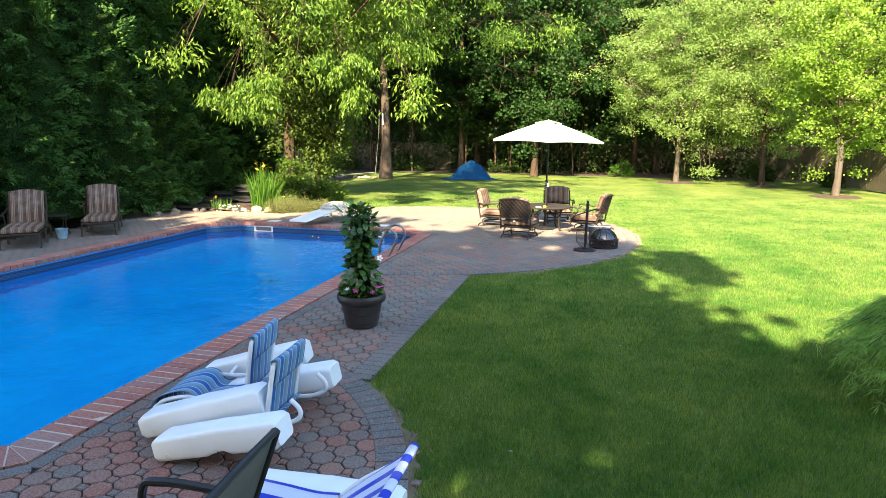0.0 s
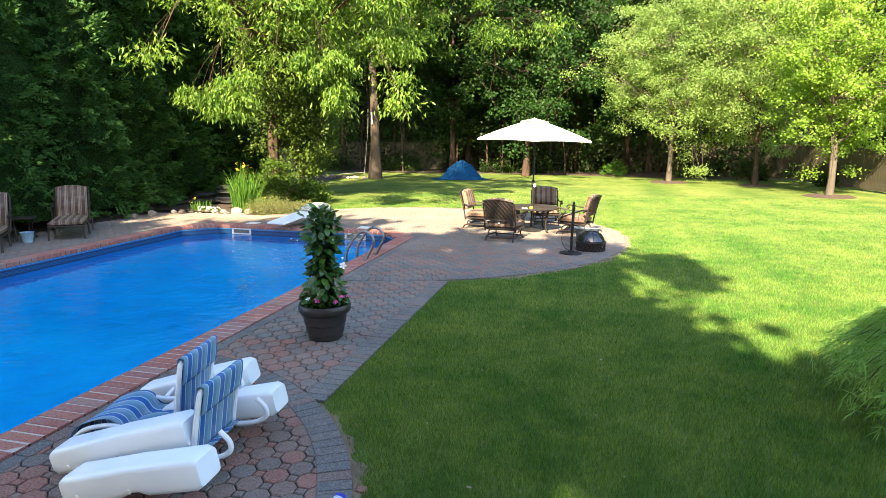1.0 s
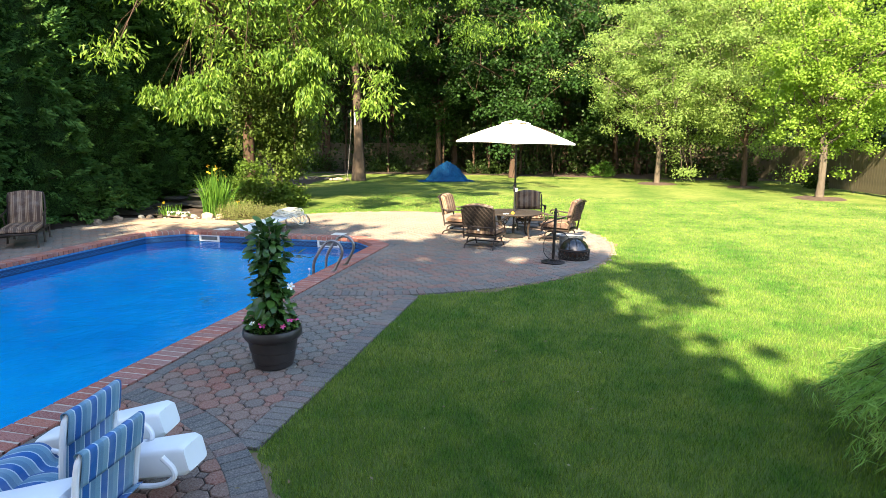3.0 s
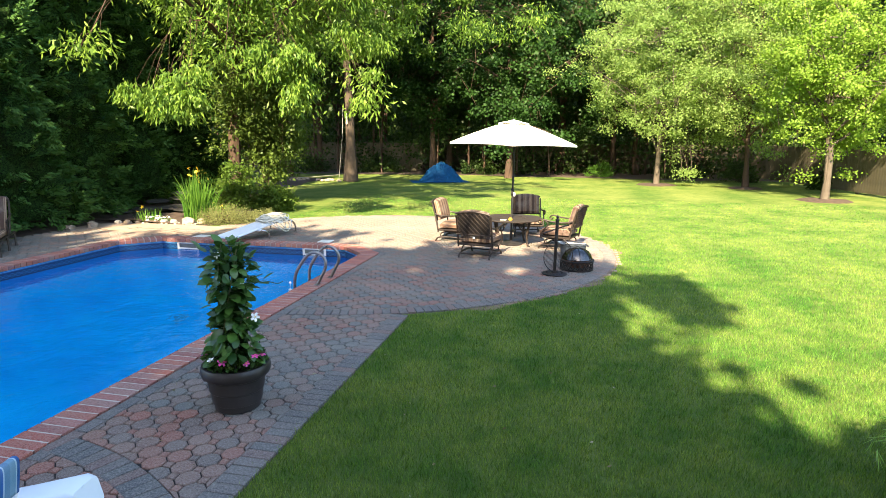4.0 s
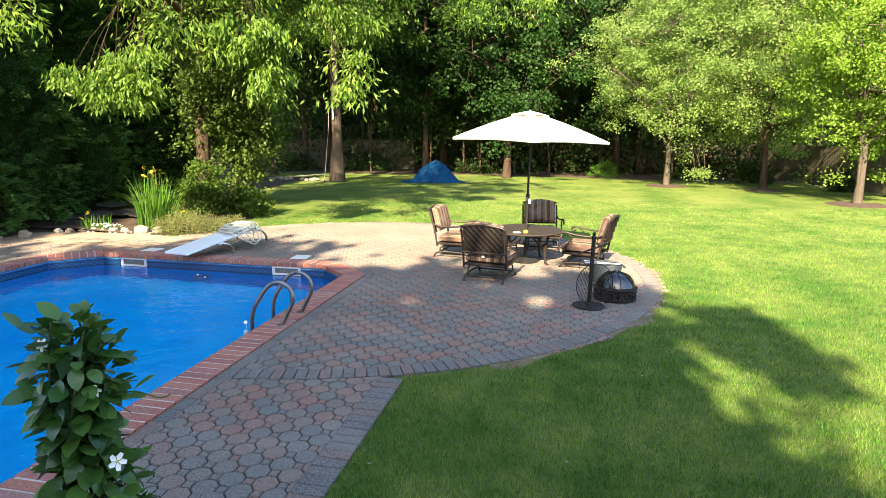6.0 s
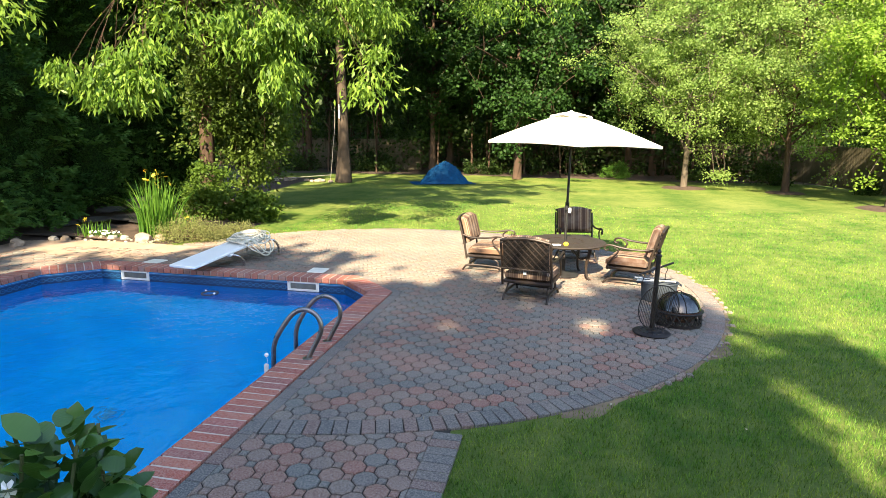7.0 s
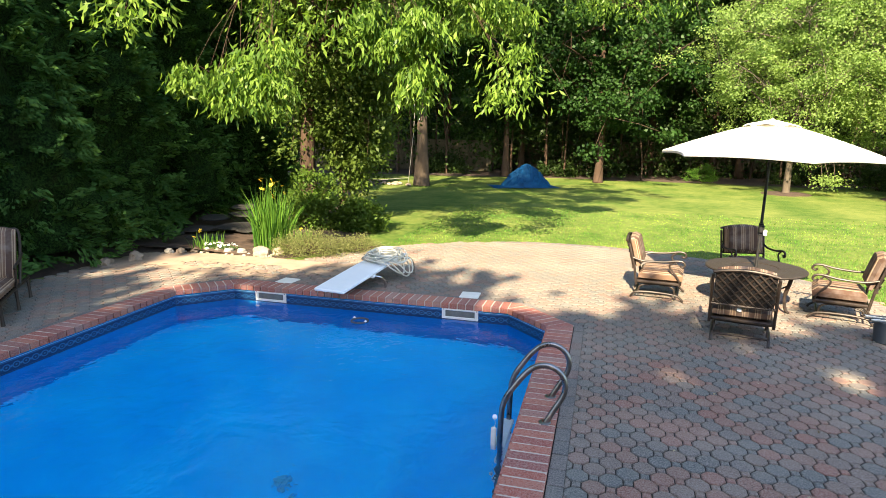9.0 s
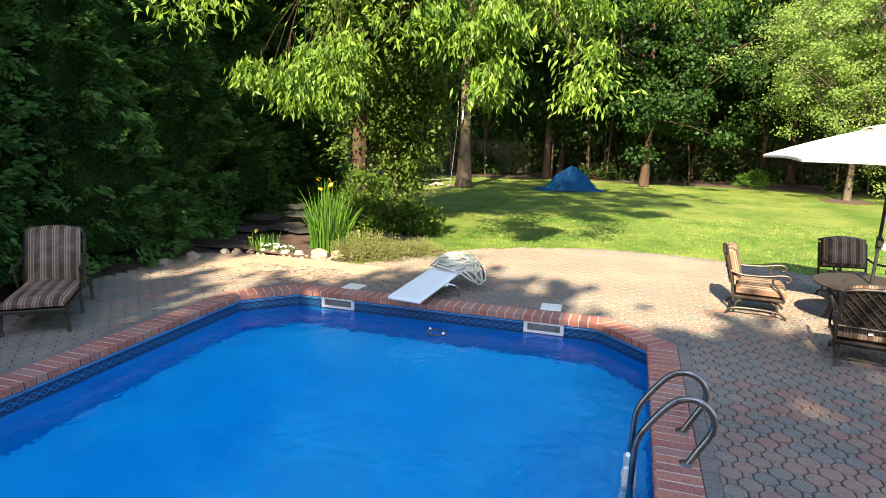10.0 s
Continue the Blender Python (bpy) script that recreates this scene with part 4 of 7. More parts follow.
# ---- the dining group ----
def patio_chair():
    """A spring rocker that faces +y: sled base, sprung seat frame, lattice back, scrolled arms, two cushions."""
    root = new("patio_chair")
    for s in (-1, 1):
        bm = bmesh.new()
        tube(bm, smooth_path([(s * 0.29, -0.36, 0.0), (s * 0.29, -0.345, 0.035), (s * 0.29, -0.28, 0.085), (s * 0.29, -0.05, 0.10), (s * 0.29, 0.22, 0.085), (s * 0.29, 0.31, 0.035), (s * 0.29, 0.33, 0.0)]), 0.016, 8)
        part("base_rail", bm, BRONZE, root, smooth=True)
        bm = bmesh.new()
        tube(bm, smooth_path([(s * 0.27, -0.26, 0.09), (s * 0.27, -0.24, 0.17), (s * 0.27, -0.12, 0.21), (s * 0.27, 0.10, 0.21), (s * 0.27, 0.2, 0.17), (s * 0.27, 0.22, 0.09)]), 0.013, 8)
        part("spring_bow", bm, BRONZE, root, smooth=True)
        bm = bmesh.new()
        tube(bm, smooth_path([(s * 0.325, -0.36, 0.58), (s * 0.335, -0.2, 0.545), (s * 0.345, 0.05, 0.555), (s * 0.35, 0.22, 0.585), (s * 0.35, 0.30, 0.575), (s * 0.35, 0.325, 0.53), (s * 0.35, 0.29, 0.505), (s * 0.35, 0.265, 0.53)]), 0.015, 8)
        part("arm", bm, BRONZE, root, smooth=True)
        bm = bmesh.new()
        tube(bm, smooth_path([(s * 0.345, 0.20, 0.575), (s * 0.34, 0.13, 0.50), (s * 0.335, 0.22, 0.38), (s * 0.325, 0.28, 0.27), (s * 0.32, 0.27, 0.22)]), 0.013, 8)
        part("arm_support", bm, BRONZE, root, smooth=True)
        bm = bmesh.new()
        tube(bm, [(s * 0.325, -0.29, 0.20), (s * 0.325, -0.33, 0.45), (s * 0.325, -0.42, 0.78)], 0.017, 8)
        part("back_post", bm, BRONZE, root, smooth=True)
    for y in (-0.30, 0.24):
        bm = bmesh.new()
        tube(bm, [(-0.29, y, 0.075), (0.29, y, 0.075)], 0.012, 8)
        part("stretcher", bm, BRONZE, root, smooth=True)
    bm = bmesh.new()
    for y in (-0.10, 0.06):
        box(bm, -0.27, 0.27, y, y + 0.05, 0.195, 0.215, 0.004)
    part("spring_plate", bm, BRONZE, root)
    bm = bmesh.new()
    box(bm, -0.325, 0.325, -0.30, 0.30, 0.225, 0.265, 0.012)
    part("seat_frame", bm, BRONZE, root)
    # back: arched rim with a diagonal lattice
    tilt = pose(0, -0.30, 0.24, 15, 0, 0)
    top = lambda x: 0.595 + 0.045 * (1 - (x / 0.315) ** 2)
    bm = bmesh.new()
    tube(bm, [tilt @ Vector((x, 0, top(x))) for x in np.linspace(-0.325, 0.325, 13)], 0.018, 8)
    part("top_rail", bm, BRONZE, root, smooth=True)
    bm = bmesh.new()
    tube(bm, [tilt @ Vector((-0.32, 0, 0.20)), tilt @ Vector((0.32, 0, 0.20))], 0.014, 8)
    part("lower_rail", bm, BRONZE, root, smooth=True)
    for s in (-1, 1):
        bm = bmesh.new()
        for k in range(-5, 9):
            x0 = -0.31 + k * 0.09
            pts = []
            for j in range(11):
                z = 0.20 + 0.45 * j / 10
                x = x0 + (z - 0.20) * 0.9
                if abs(x) <= 0.312 and z <= top(x):
                    pts.append(tilt @ Vector((s * x, 0.004 * s, z)))
            if len(pts) > 1:
                tube(bm, pts, 0.0105, 5)
        part("lattice", bm, BRONZE, root, "woven diagonal lattice straps")
    bm = bmesh.new()
    box(bm, -0.30, 0.30, 0.012, 0.018, 0.21, 0.60, 0.002, tilt)
    part("back_lining", bm, BLACK, root, "dark cushion lining")
    bm = bmesh.new()
    rounded_pad(bm, 0.60, 0.58, 0.266, 0.405, 0.0, 0.05)
    bmesh.ops.translate(bm, verts=bm.verts, vec=(0, 0.02, 0))
    part("seat_cushion", bm, CUSHION, root, "brown and tan striped cushion", True)
    bm = bmesh.new()
    rounded_pad(bm, 0.58, 0.40, 0.0, 0.12, 0.05, 0.05)
    bmesh.ops.transform(bm, verts=bm.verts, matrix=tilt @ pose(0, 0.022, 0.40) @ pose(0, 0, 0, 90, 0, 180))
    part("back_cushion", bm, CUSHION, root, "brown and tan striped cushion", True)
    return tagged(root, "bronze spring rocker with brown striped cushions", "chair", "chairs round the patio table")


chair = patio_chair()
chair.matrix_basis = pose(-1.63, 13.03, 0, 0, 0, -11)
chair["label"] = "bronze rocker with lattice back and striped cushions in shade"
for x, y, rz, lab in ((-2.40, 14.60, -98, "bronze rocker with striped cushions in full sun"), (-0.24, 14.22, 74, "bronze rocker with striped cushions beside the fire pit"), (-1.00, 15.66, 190, "bronze rocker with striped cushions at the lawn's edge")):
    copy_thing(chair, pose(x, y, 0, 0, 0, rz))["label"] = lab
bm = bmesh.new()
box(bm, -0.022, 0.022, -0.003, 0.003, -0.018, 0.018, 0.001)
tag_ = tagged(part("care_tag", bm, WHITE_PLASTIC, None), "small white paper tag tied to a chair", "tag")
tag_.matrix_basis = pose(-1.715, 12.745, 0.375, -10, 0, -11)

TX, TY, TH = -1.22, 14.38, 0.545


def round_table():
    root = new("patio_table")
    bm = bmesh.new()
    lathe(bm, [(0.0, TH - 0.035), (0.58, TH - 0.035), (0.615, TH - 0.028), (0.625, TH - 0.012), (0.612, TH), (0.03, TH), (0.0, TH)], 40)
    part("tabletop", bm, WICKER, root, "mottled brown cast tabletop", True)
    bm = bmesh.new()
    lathe(bm, [(0.27, TH + 0.001), (0.275, TH + 0.006), (0.285, TH + 0.006), (0.29, TH + 0.001)], 36)
    part("inlay_ring", bm, BRONZE, root, smooth=True)
    for k in range(4):
        a = radians(45 + 90 * k + 12)
        c, s = math.cos(a), math.sin(a)
        bm = bmesh.new()
        tube(bm, smooth_path([(0.46 * c, 0.46 * s, TH - 0.04), (0.44 * c, 0.44 * s, 0.40), (0.40 * c, 0.40 * s, 0.22), (0.42 * c, 0.42 * s, 0.06), (0.47 * c, 0.47 * s, 0.0)]), [0.026] * 12 + [0.02] * 12 + [0.026], 8)
        part("leg", bm, BRONZE, root, smooth=True)
        bm = bmesh.new()
        tube(bm, smooth_path([(0.42 * c, 0.42 * s, 0.36), (0.30 * c, 0.30 * s, 0.30), (0.18 * c, 0.18 * s, 0.40), (0.10 * c, 0.10 * s, TH - 0.04)]), 0.012, 6)
        part("scroll_brace", bm, BRONZE, root, smooth=True)
    root.location = (TX, TY, 0)
    return tagged(root, "round bronze patio table with a mottled top", "table")


round_table()
bm = bmesh.new()
lathe(bm, [(0.0, 0.0), (0.035, 0.0), (0.04, 0.02), (0.02, 0.045), (0.0, 0.048)], 12)
yellow = plain("yellow_plastic", (0.75, 0.45, 0.02), (0.85, 0.55, 0.04), 9.0, 0.4)
cand = tagged(part("citronella_candle", bm, yellow, None, smooth=True), "small yellow candle on the patio table", "candle")
cand.location = (TX + 0.02, TY - 0.38, TH)
bm = bmesh.new()
box(bm, -0.12, 0.0, -0.035, 0.035, 0.0, 0.012, 0.003)
cloth = tagged(part("folded_paper", bm, WHITE_PLASTIC, None), "folded white paper lying on the table", "paper")
cloth.matrix_basis = pose(TX - 0.06, TY - 0.40, TH, 0, 0, 15)


def umbrella():
    root = new("patio_umbrella")
    axis = pose(TX, TY, 0) @ pose(0, 0, 0.0, 0, 0.6, 0)
    root.matrix_basis = axis
    bm = bmesh.new()
    tube(bm, [(0, 0, 0.04), (0, 0, 2.48)], 0.019, 10)
    part("pole", bm, BLACK, root, smooth=True)
    bm = bmesh.new()
    lathe(bm, [(0.0, 0.0), (0.23, 0.0), (0.235, 0.02), (0.20, 0.045), (0.06, 0.06), (0.03, 0.08), (0.028, 0.28), (0.0, 0.28)], 26)
    part("base", bm, BLACK, root, smooth=True)
    bm = bmesh.new()
    tube(bm, [(0, 0, 0.98), (0, 0, 1.14)], 0.032, 10)
    box(bm, -0.03, 0.03, -0.065, -0.02, 1.02, 1.12, 0.008)
    part("crank_box", bm, BLACK, root)
    bm = bmesh.new()
    box(bm, 0.02, 0.062, -0.09, -0.06, 0.985, 1.065, 0.01)
    part("crank_handle", bm, WHITE_PLASTIC, root)
    R, ZR, ZT, N = 1.37, 2.03, 2.47, 6
    rot = radians(-90 + 6)
    lean = pose(-0.03, 0, 2.2, 0, 0.8, 0) @ pose(0, 0, -2.2)
    bm = bmesh.new()
    rows = []
    M = 6
    for j in range(9):
        f = 0.12 + 0.88 * j / 8
        row = []
        for k in range(N * M):
            a0, u = divmod(k, M)
            u /= M
            p, q = rot + 2 * math.pi * a0 / N, rot + 2 * math.pi * (a0 + 1) / N
            x = (1 - u) * math.cos(p) + u * math.cos(q)
            y = (1 - u) * math.sin(p) + u * math.sin(q)
            dip = math.sin(math.pi * u)
            x, y = x * R * f * (1 - 0.035 * dip * f), y * R * f * (1 - 0.035 * dip * f)
            z = ZT - (ZT - ZR) * (0.55 * f + 0.45 * f ** 1.5) - 0.03 * dip * f * (1 - f) * 4 + 0.018 * dip * f * f
            row.append(bm.verts.new(lean @ Vector((x, y, z))))
        rows.append(row)
    n = N * M
    for a, b in zip(rows, rows[1:]):
        for k in range(n):
            bm.faces.new((a[k], b[k], b[(k + 1) % n], a[(k + 1) % n]))
    hem = [bm.verts.new(v.co + Vector((0, 0, -0.035))) for v in rows[-1]]
    for k in range(n):
        bm.faces.new((rows[-1][k], hem[k], hem[(k + 1) % n], rows[-1][(k + 1) % n]))
    can = part("canopy", bm, CANVAS, root, "cream white canvas canopy", True)
    can.modifiers.new("thick", "SOLIDIFY").thickness = 0.003
    bm = bmesh.new()
    apex = bm.verts.new(lean @ Vector((0, 0, ZT + 0.022)))
    ring1 = []
    for k in range(n):
        a0, u = divmod(k, M)
        u /= M
        p, q = rot + 2 * math.pi * a0 / N, rot + 2 * math.pi * (a0 + 1) / N
        x, y = (1 - u) * math.cos(p) + u * math.cos(q), (1 - u) * math.sin(p) + u * math.sin(q)
        lift = 0.034 * math.sin(math.pi * u)
        ring1.append(bm.verts.new(lean @ Vector((x * 0.345, y * 0.345, ZT - 0.078 + lift))))
    for k in range(n):
        bm.faces.new((apex, ring1[k], ring1[(k + 1) % n]))
    v = part("vent", bm, CANVAS, root, smooth=True)
    v.modifiers.new("thick", "SOLIDIFY").thickness = 0.003
    bm = bmesh.new()
    lathe(bm, [(0.0, 0.0), (0.016, 0.0), (0.014, 0.012), (0.0, 0.018)], 12)
    bmesh.ops.transform(bm, verts=bm.verts, matrix=lean @ pose(0, 0, ZT + 0.018))
    part("finial", bm, CANVAS, root, smooth=True)
    for k in range(N):
        a = rot + 2 * math.pi * k / N
        bm = bmesh.new()
        tube(bm, [lean @ Vector((math.cos(a) * R * f, math.sin(a) * R * f, ZT - 0.025 - (ZT - ZR) * (0.55 * f + 0.45 * f ** 1.5))) for f in (0.02, 0.35, 0.7, 0.99)], 0.008, 6)
        rib = part("rib", bm, BLACK, root)
        bm = bmesh.new()
        f = 0.5
        tube(bm, [lean @ Vector((math.cos(a) * 0.03, math.sin(a) * 0.03, 1.93)), lean @ Vector((math.cos(a) * R * f, math.sin(a) * R * f, ZT - 0.035 - (ZT - ZR) * (0.55 * f + 0.45 * f ** 1.5)))], 0.007, 6)
        part("strut", bm, BLACK, rib)
    return tagged(root, "open cream white patio umbrella through the table", "umbrella")


umbrella()


def grill_post():
    """A post on a pierced round foot with a swinging bar and a round grate hung upright."""
    root = new("grill_stand")
    bm = bmesh.new()
    lathe(bm, [(0.0, 0.0), (0.195, 0.0), (0.205, 0.012), (0.19, 0.022), (0.06, 0.03), (0.035, 0.06), (0.0, 0.06)], 32)
    part("foot", bm, IRON, root, "pierced cast iron foot", True)
    for k in range(16):
        a = 2 * math.pi * k / 16
        bm = bmesh.new()
        lathe(bm, [(0.0, 0.0), (0.018, 0.0), (0.012, 0.01), (0.0, 0.011)], 8, (0.125 * math.cos(a), 0.125 * math.sin(a), 0.023))
        part("boss", bm, IRON, root, smooth=True)
    bm = bmesh.new()
    tube(bm, [(0, 0, 0.03), (0.0, 0, 0.86)], 0.026, 10)
    part("post", bm, IRON, root, smooth=True)
    bm = bmesh.new()
    lathe(bm, [(0.0, 0.0), (0.033, 0.0), (0.033, 0.02), (0.014, 0.035), (0.025, 0.055), (0.01, 0.08), (0.0, 0.085)], 12, (0.0, 0, 0.86))
    part("finial", bm, IRON, root, smooth=True)
    bm = bmesh.new()
    tube(bm, [(-0.21, -0.01, 0.665), (0.19, 0.02, 0.79)], 0.012, 8)
    part("bar", bm, IRON, root, smooth=True)
    for x, z in ((-0.16, 0.68), (0.10, 0.76)):
        bm = bmesh.new()
        tube(bm, smooth_path([(x, 0.0, z), (x + 0.015, 0, z - 0.04), (x, 0, z - 0.09), (x, 0, z - 0.17)]), 0.004, 5)
        part("hook", bm, IRON, root)
    grate = pose(0.03, -0.055, 0.30, 0, 8, 0)
    bm = bmesh.new()
    tube(bm, [grate @ Vector((0.235 * math.cos(a), 0.0, 0.255 * math.sin(a))) for a in np.linspace(0, 2 * math.pi, 33)], 0.006, 6)
    rim = part("grate", bm, IRON, root, "round wire cooking grate")
    for k in range(-11, 12):
        x = k * 0.0195
        z = 0.255 * math.sqrt(max(0, 1 - (x / 0.235) ** 2))
        bm = bmesh.new()
        tube(bm, [grate @ Vector((x, 0, -z)), grate @ Vector((x, 0, z))], 0.0028, 4)
        part("wire", bm, IRON, rim)
    root.matrix_basis = pose(-0.245, 11.80, 0, 0, 1.2, 20)
    return tagged(root, "black iron grill stand with a round wire grate", "grill stand")


grill_post()


def fire_pit():
    root = new("fire_pit")
    bm = bmesh.new()
    lathe(bm, [(0.345, 0.0), (0.36, 0.0), (0.365, 0.03), (0.345, 0.035), (0.33, 0.035), (0.33, 0.0)], 36)
    part("lower_ring", bm, IRON, root, smooth=True)
    bm = bmesh.new()
    lathe(bm, [(0.345, 0.165), (0.365, 0.17), (0.375, 0.19), (0.36, 0.20), (0.33, 0.195)], 36)
    part("upper_ring", bm, IRON, root, smooth=True)
    for s in (-1, 1):
        bm = bmesh.new()
        for k in range(22):
            a = 2 * math.pi * k / 22
            tube(bm, [(0.347 * math.cos(a + s * 0.28 * f), 0.347 * math.sin(a + s * 0.28 * f), 0.03 + 0.14 * f) for f in (0, 0.33, 0.66, 1)], 0.010, 5)
        part("lattice", bm, IRON, root, "crossed strap lattice")
    bm = bmesh.new()
    lathe(bm, [(0.0, 0.03), (0.20, 0.05), (0.30, 0.13), (0.325, 0.20), (0.315, 0.20), (0.28, 0.13), (0.0, 0.06)], 36)
    part("bowl", bm, plain("rusty_bowl", (0.09, 0.04, 0.025), (0.16, 0.075, 0.045), 6.0, 0.75), root, "rusty steel fire bowl", True)
    bm = bmesh.new()
    lathe(bm, [(0.325, 0.205), (0.33, 0.215), (0.305, 0.27), (0.25, 0.34), (0.16, 0.39), (0.06, 0.412), (0.0, 0.415)], 40)
    lid = part("dome_lid", bm, plain("dome_steel", (0.06, 0.058, 0.056), (0.13, 0.125, 0.12), 9.0, 0.24, 1.0, 0.08), root, "dark polished steel dome lid", True)
    for k in range(8):
        a = 2 * math.pi * k / 8
        bm = bmesh.new()
        tube(bm, [(r * math.cos(a), r * math.sin(a), z) for r, z in ((0.333, 0.212), (0.309, 0.272), (0.253, 0.343), (0.163, 0.394), (0.062, 0.416))], 0.006, 5)
        part("rib", bm, IRON, lid)
    bm = bmesh.new()
    tube(bm, smooth_path([(-0.04, 0, 0.41), (-0.03, 0, 0.44), (0.03, 0, 0.44), (0.04, 0, 0.41)]), 0.006, 6)
    part("handle", bm, IRON, lid)
    root.matrix_basis = pose(0.10, 12.27, 0, 0, 0, 12) @ Matrix.Diagonal((0.76, 0.76, 0.86, 1))
    return tagged(root, "low round fire pit with lattice sides and dome lid", "fire pit")


fire_pit()


def tub():
    root = new("plastic_tub")
    bm = bmesh.new()
    lathe(bm, [(0.0, 0.0), (0.25, 0.0), (0.262, 0.01), (0.285, 0.235), (0.305, 0.24), (0.305, 0.255), (0.275, 0.252), (0.25, 0.03), (0.0, 0.025)], 32)
    bmesh.ops.scale(bm, verts=bm.verts, vec=(1.0, 0.72, 1.0))
    part("body", bm, TUB_MAT, root, smooth=True)
    for s in (-1, 1):
        bm = bmesh.new()
        tube(bm, smooth_path([(s * 0.30, -0.06, 0.235), (s * 0.335, -0.04, 0.22), (s * 0.335, 0.04, 0.22), (s * 0.30, 0.06, 0.235)]), 0.009, 6)
        part("handle", bm, TUB_MAT, root, smooth=True)
    root.matrix_basis = pose(0.03, 13.24, 0, 0, 0, -4) @ Matrix.Diagonal((0.82, 0.86, 1.0, 1))
    return tagged(root, "grey-blue plastic tub holding fire tools", "tub")


tub()
rng2 = random.Random(5)
for k in range(5):
    bm = bmesh.new()
    tube(bm, [(0, 0, 0), (0.42, 0, 0)], 0.006, 6)
    box(bm, -0.10, 0.0, -0.012, 0.012, -0.008, 0.008, 0.003)
    o = tagged(part("fire_tool", bm, OFF_WHITE if k % 2 else DULL_STEEL, None), "long thin fire tool lying across the tub", "fire tool", "tools in the tub")
    o.matrix_basis = pose(-0.19 + rng2.uniform(-0.03, 0.03), 13.15 + 0.045 * k, 0.262 + 0.004 * k, 0, rng2.uniform(-2, 2), rng2.uniform(-14, 14))


# ---- loungers by the hedge ----
def lounger():
    """A chaise: foot end at -y, raised back towards +y."""
    root = new("chaise_longue")
    for s in (-1, 1):
        bm = bmesh.new()
        tube(bm, [(s * 0.30, -0.72, 0.27), (s * 0.30, 0.72, 0.27)], 0.02, 8)
        part("side_rail", bm, BRONZE, root, smooth=True)
        for y in (-0.66, 0.05, 0.66):
            bm = bmesh.new()
            tube(bm, [(s * 0.30, y, 0.27), (s * 0.31, y, 0.10), (s * 0.315, y - 0.01, 0.0)], [0.022, 0.018, 0.024], 8)
            part("leg", bm, BRONZE, root, smooth=True)
        bm = bmesh.new()
        tube(bm, smooth_path([(s * 0.33, 0.42, 0.66), (s * 0.34, 0.2, 0.60), (s * 0.345, 0.0, 0.585), (s * 0.345, -0.06, 0.55)]), 0.018, 8)
        tube(bm, [(s * 0.34, 0.02, 0.58), (s * 0.31, 0.05, 0.27)], 0.014, 8)
        part("arm", bm, BRONZE, root, smooth=True)
    for k in range(9):
        bm = bmesh.new()
        box(bm, -0.29, 0.29, -0.70 + k * 0.105, -0.64 + k * 0.105, 0.26, 0.28, 0.004)
        part("slat", bm, BRONZE, root)
    bm = bmesh.new()
    box(bm, -0.31, 0.31, -0.745, -0.705, 0.25, 0.29, 0.008)
    part("foot_rail", bm, BRONZE, root)
    bm = bmesh.new()
    rounded_pad(bm, 0.60, 0.98, 0.285, 0.40, 0.0, 0.045)
    bmesh.ops.translate(bm, verts=bm.verts, vec=(0, -0.24, 0))
    part("seat_cushion", bm, CUSHION, root, "brown and tan striped cushion", True)
    lay = pose(0, 0.235, 0.33, 68, 0, 0)
    bm = bmesh.new()
    tube(bm, [lay @ Vector(p) for p in smooth_path([(-0.31, -0.04, -0.02), (-0.31, 0.62, -0.02), (-0.2, 0.70, -0.02), (0.0, 0.725, -0.02), (0.2, 0.70, -0.02), (0.31, 0.62, -0.02), (0.31, -0.04, -0.02)], 4)], 0.018, 8)
    part("back_frame", bm, BRONZE, root, smooth=True)
    bm = bmesh.new()
    rounded_pad(bm, 0.58, 0.66, 0.0, 0.10, 0.05, 0.045)
    bmesh.ops.transform(bm, verts=bm.verts, matrix=lay @ pose(0, 0.34, 0))
    part("back_cushion", bm, CUSHION, root, "brown and tan striped cushion", True)
    return tagged(root, "bronze chaise longue with brown striped cushions", "lounger", "loungers by the hedge")


L1 = lounger()
D1 = Vector((-math.sin(radians(38)), math.cos(radians(38))))
L1.matrix_basis = pose(-10.10 + D1.x * 0.72, 10.52 + D1.y * 0.72, 0, 0, 0, 38)
copy_thing(L1, pose(-10.28 + D1.x * 0.72, 8.86 + D1.y * 0.72, 0, 0, 0, 40))

def side_table():
    root = new("side_table")
    bm = bmesh.new()
    box(bm, -0.24, 0.24, -0.24, 0.24, 0.42, 0.445, 0.008)
    part("tabletop", bm, BRONZE, root)
    for sx in (-1, 1):
        for sy in (-1, 1):
            bm = bmesh.new()
            tube(bm, smooth_path([(sx * 0.19, sy * 0.19, 0.42), (sx * 0.15, sy * 0.15, 0.2), (sx * 0.21, sy * 0.21, 0.0)]), 0.014, 6)
            part("leg", bm, BRONZE, root, smooth=True)
    root.matrix_basis = pose(-11.0, 10.35, 0, 0, 0, 38)
    return tagged(root, "small dark metal side table between the loungers", "side table")


side_table()
bm = bmesh.new()
lathe(bm, [(0.0, 0.0), (0.085, 0.0), (0.115, 0.19), (0.125, 0.2), (0.115, 0.2), (0.08, 0.01), (0.0, 0.012)], 20)
bucket = tagged(part("bucket", bm, plain("pale_blue_metal", (0.16, 0.30, 0.40), (0.34, 0.46, 0.52), 18.0, 0.45), None, smooth=True), "small pale blue patterned bucket on the paving", "bucket")
bucket.location = (-10.62, 10.12, 0)


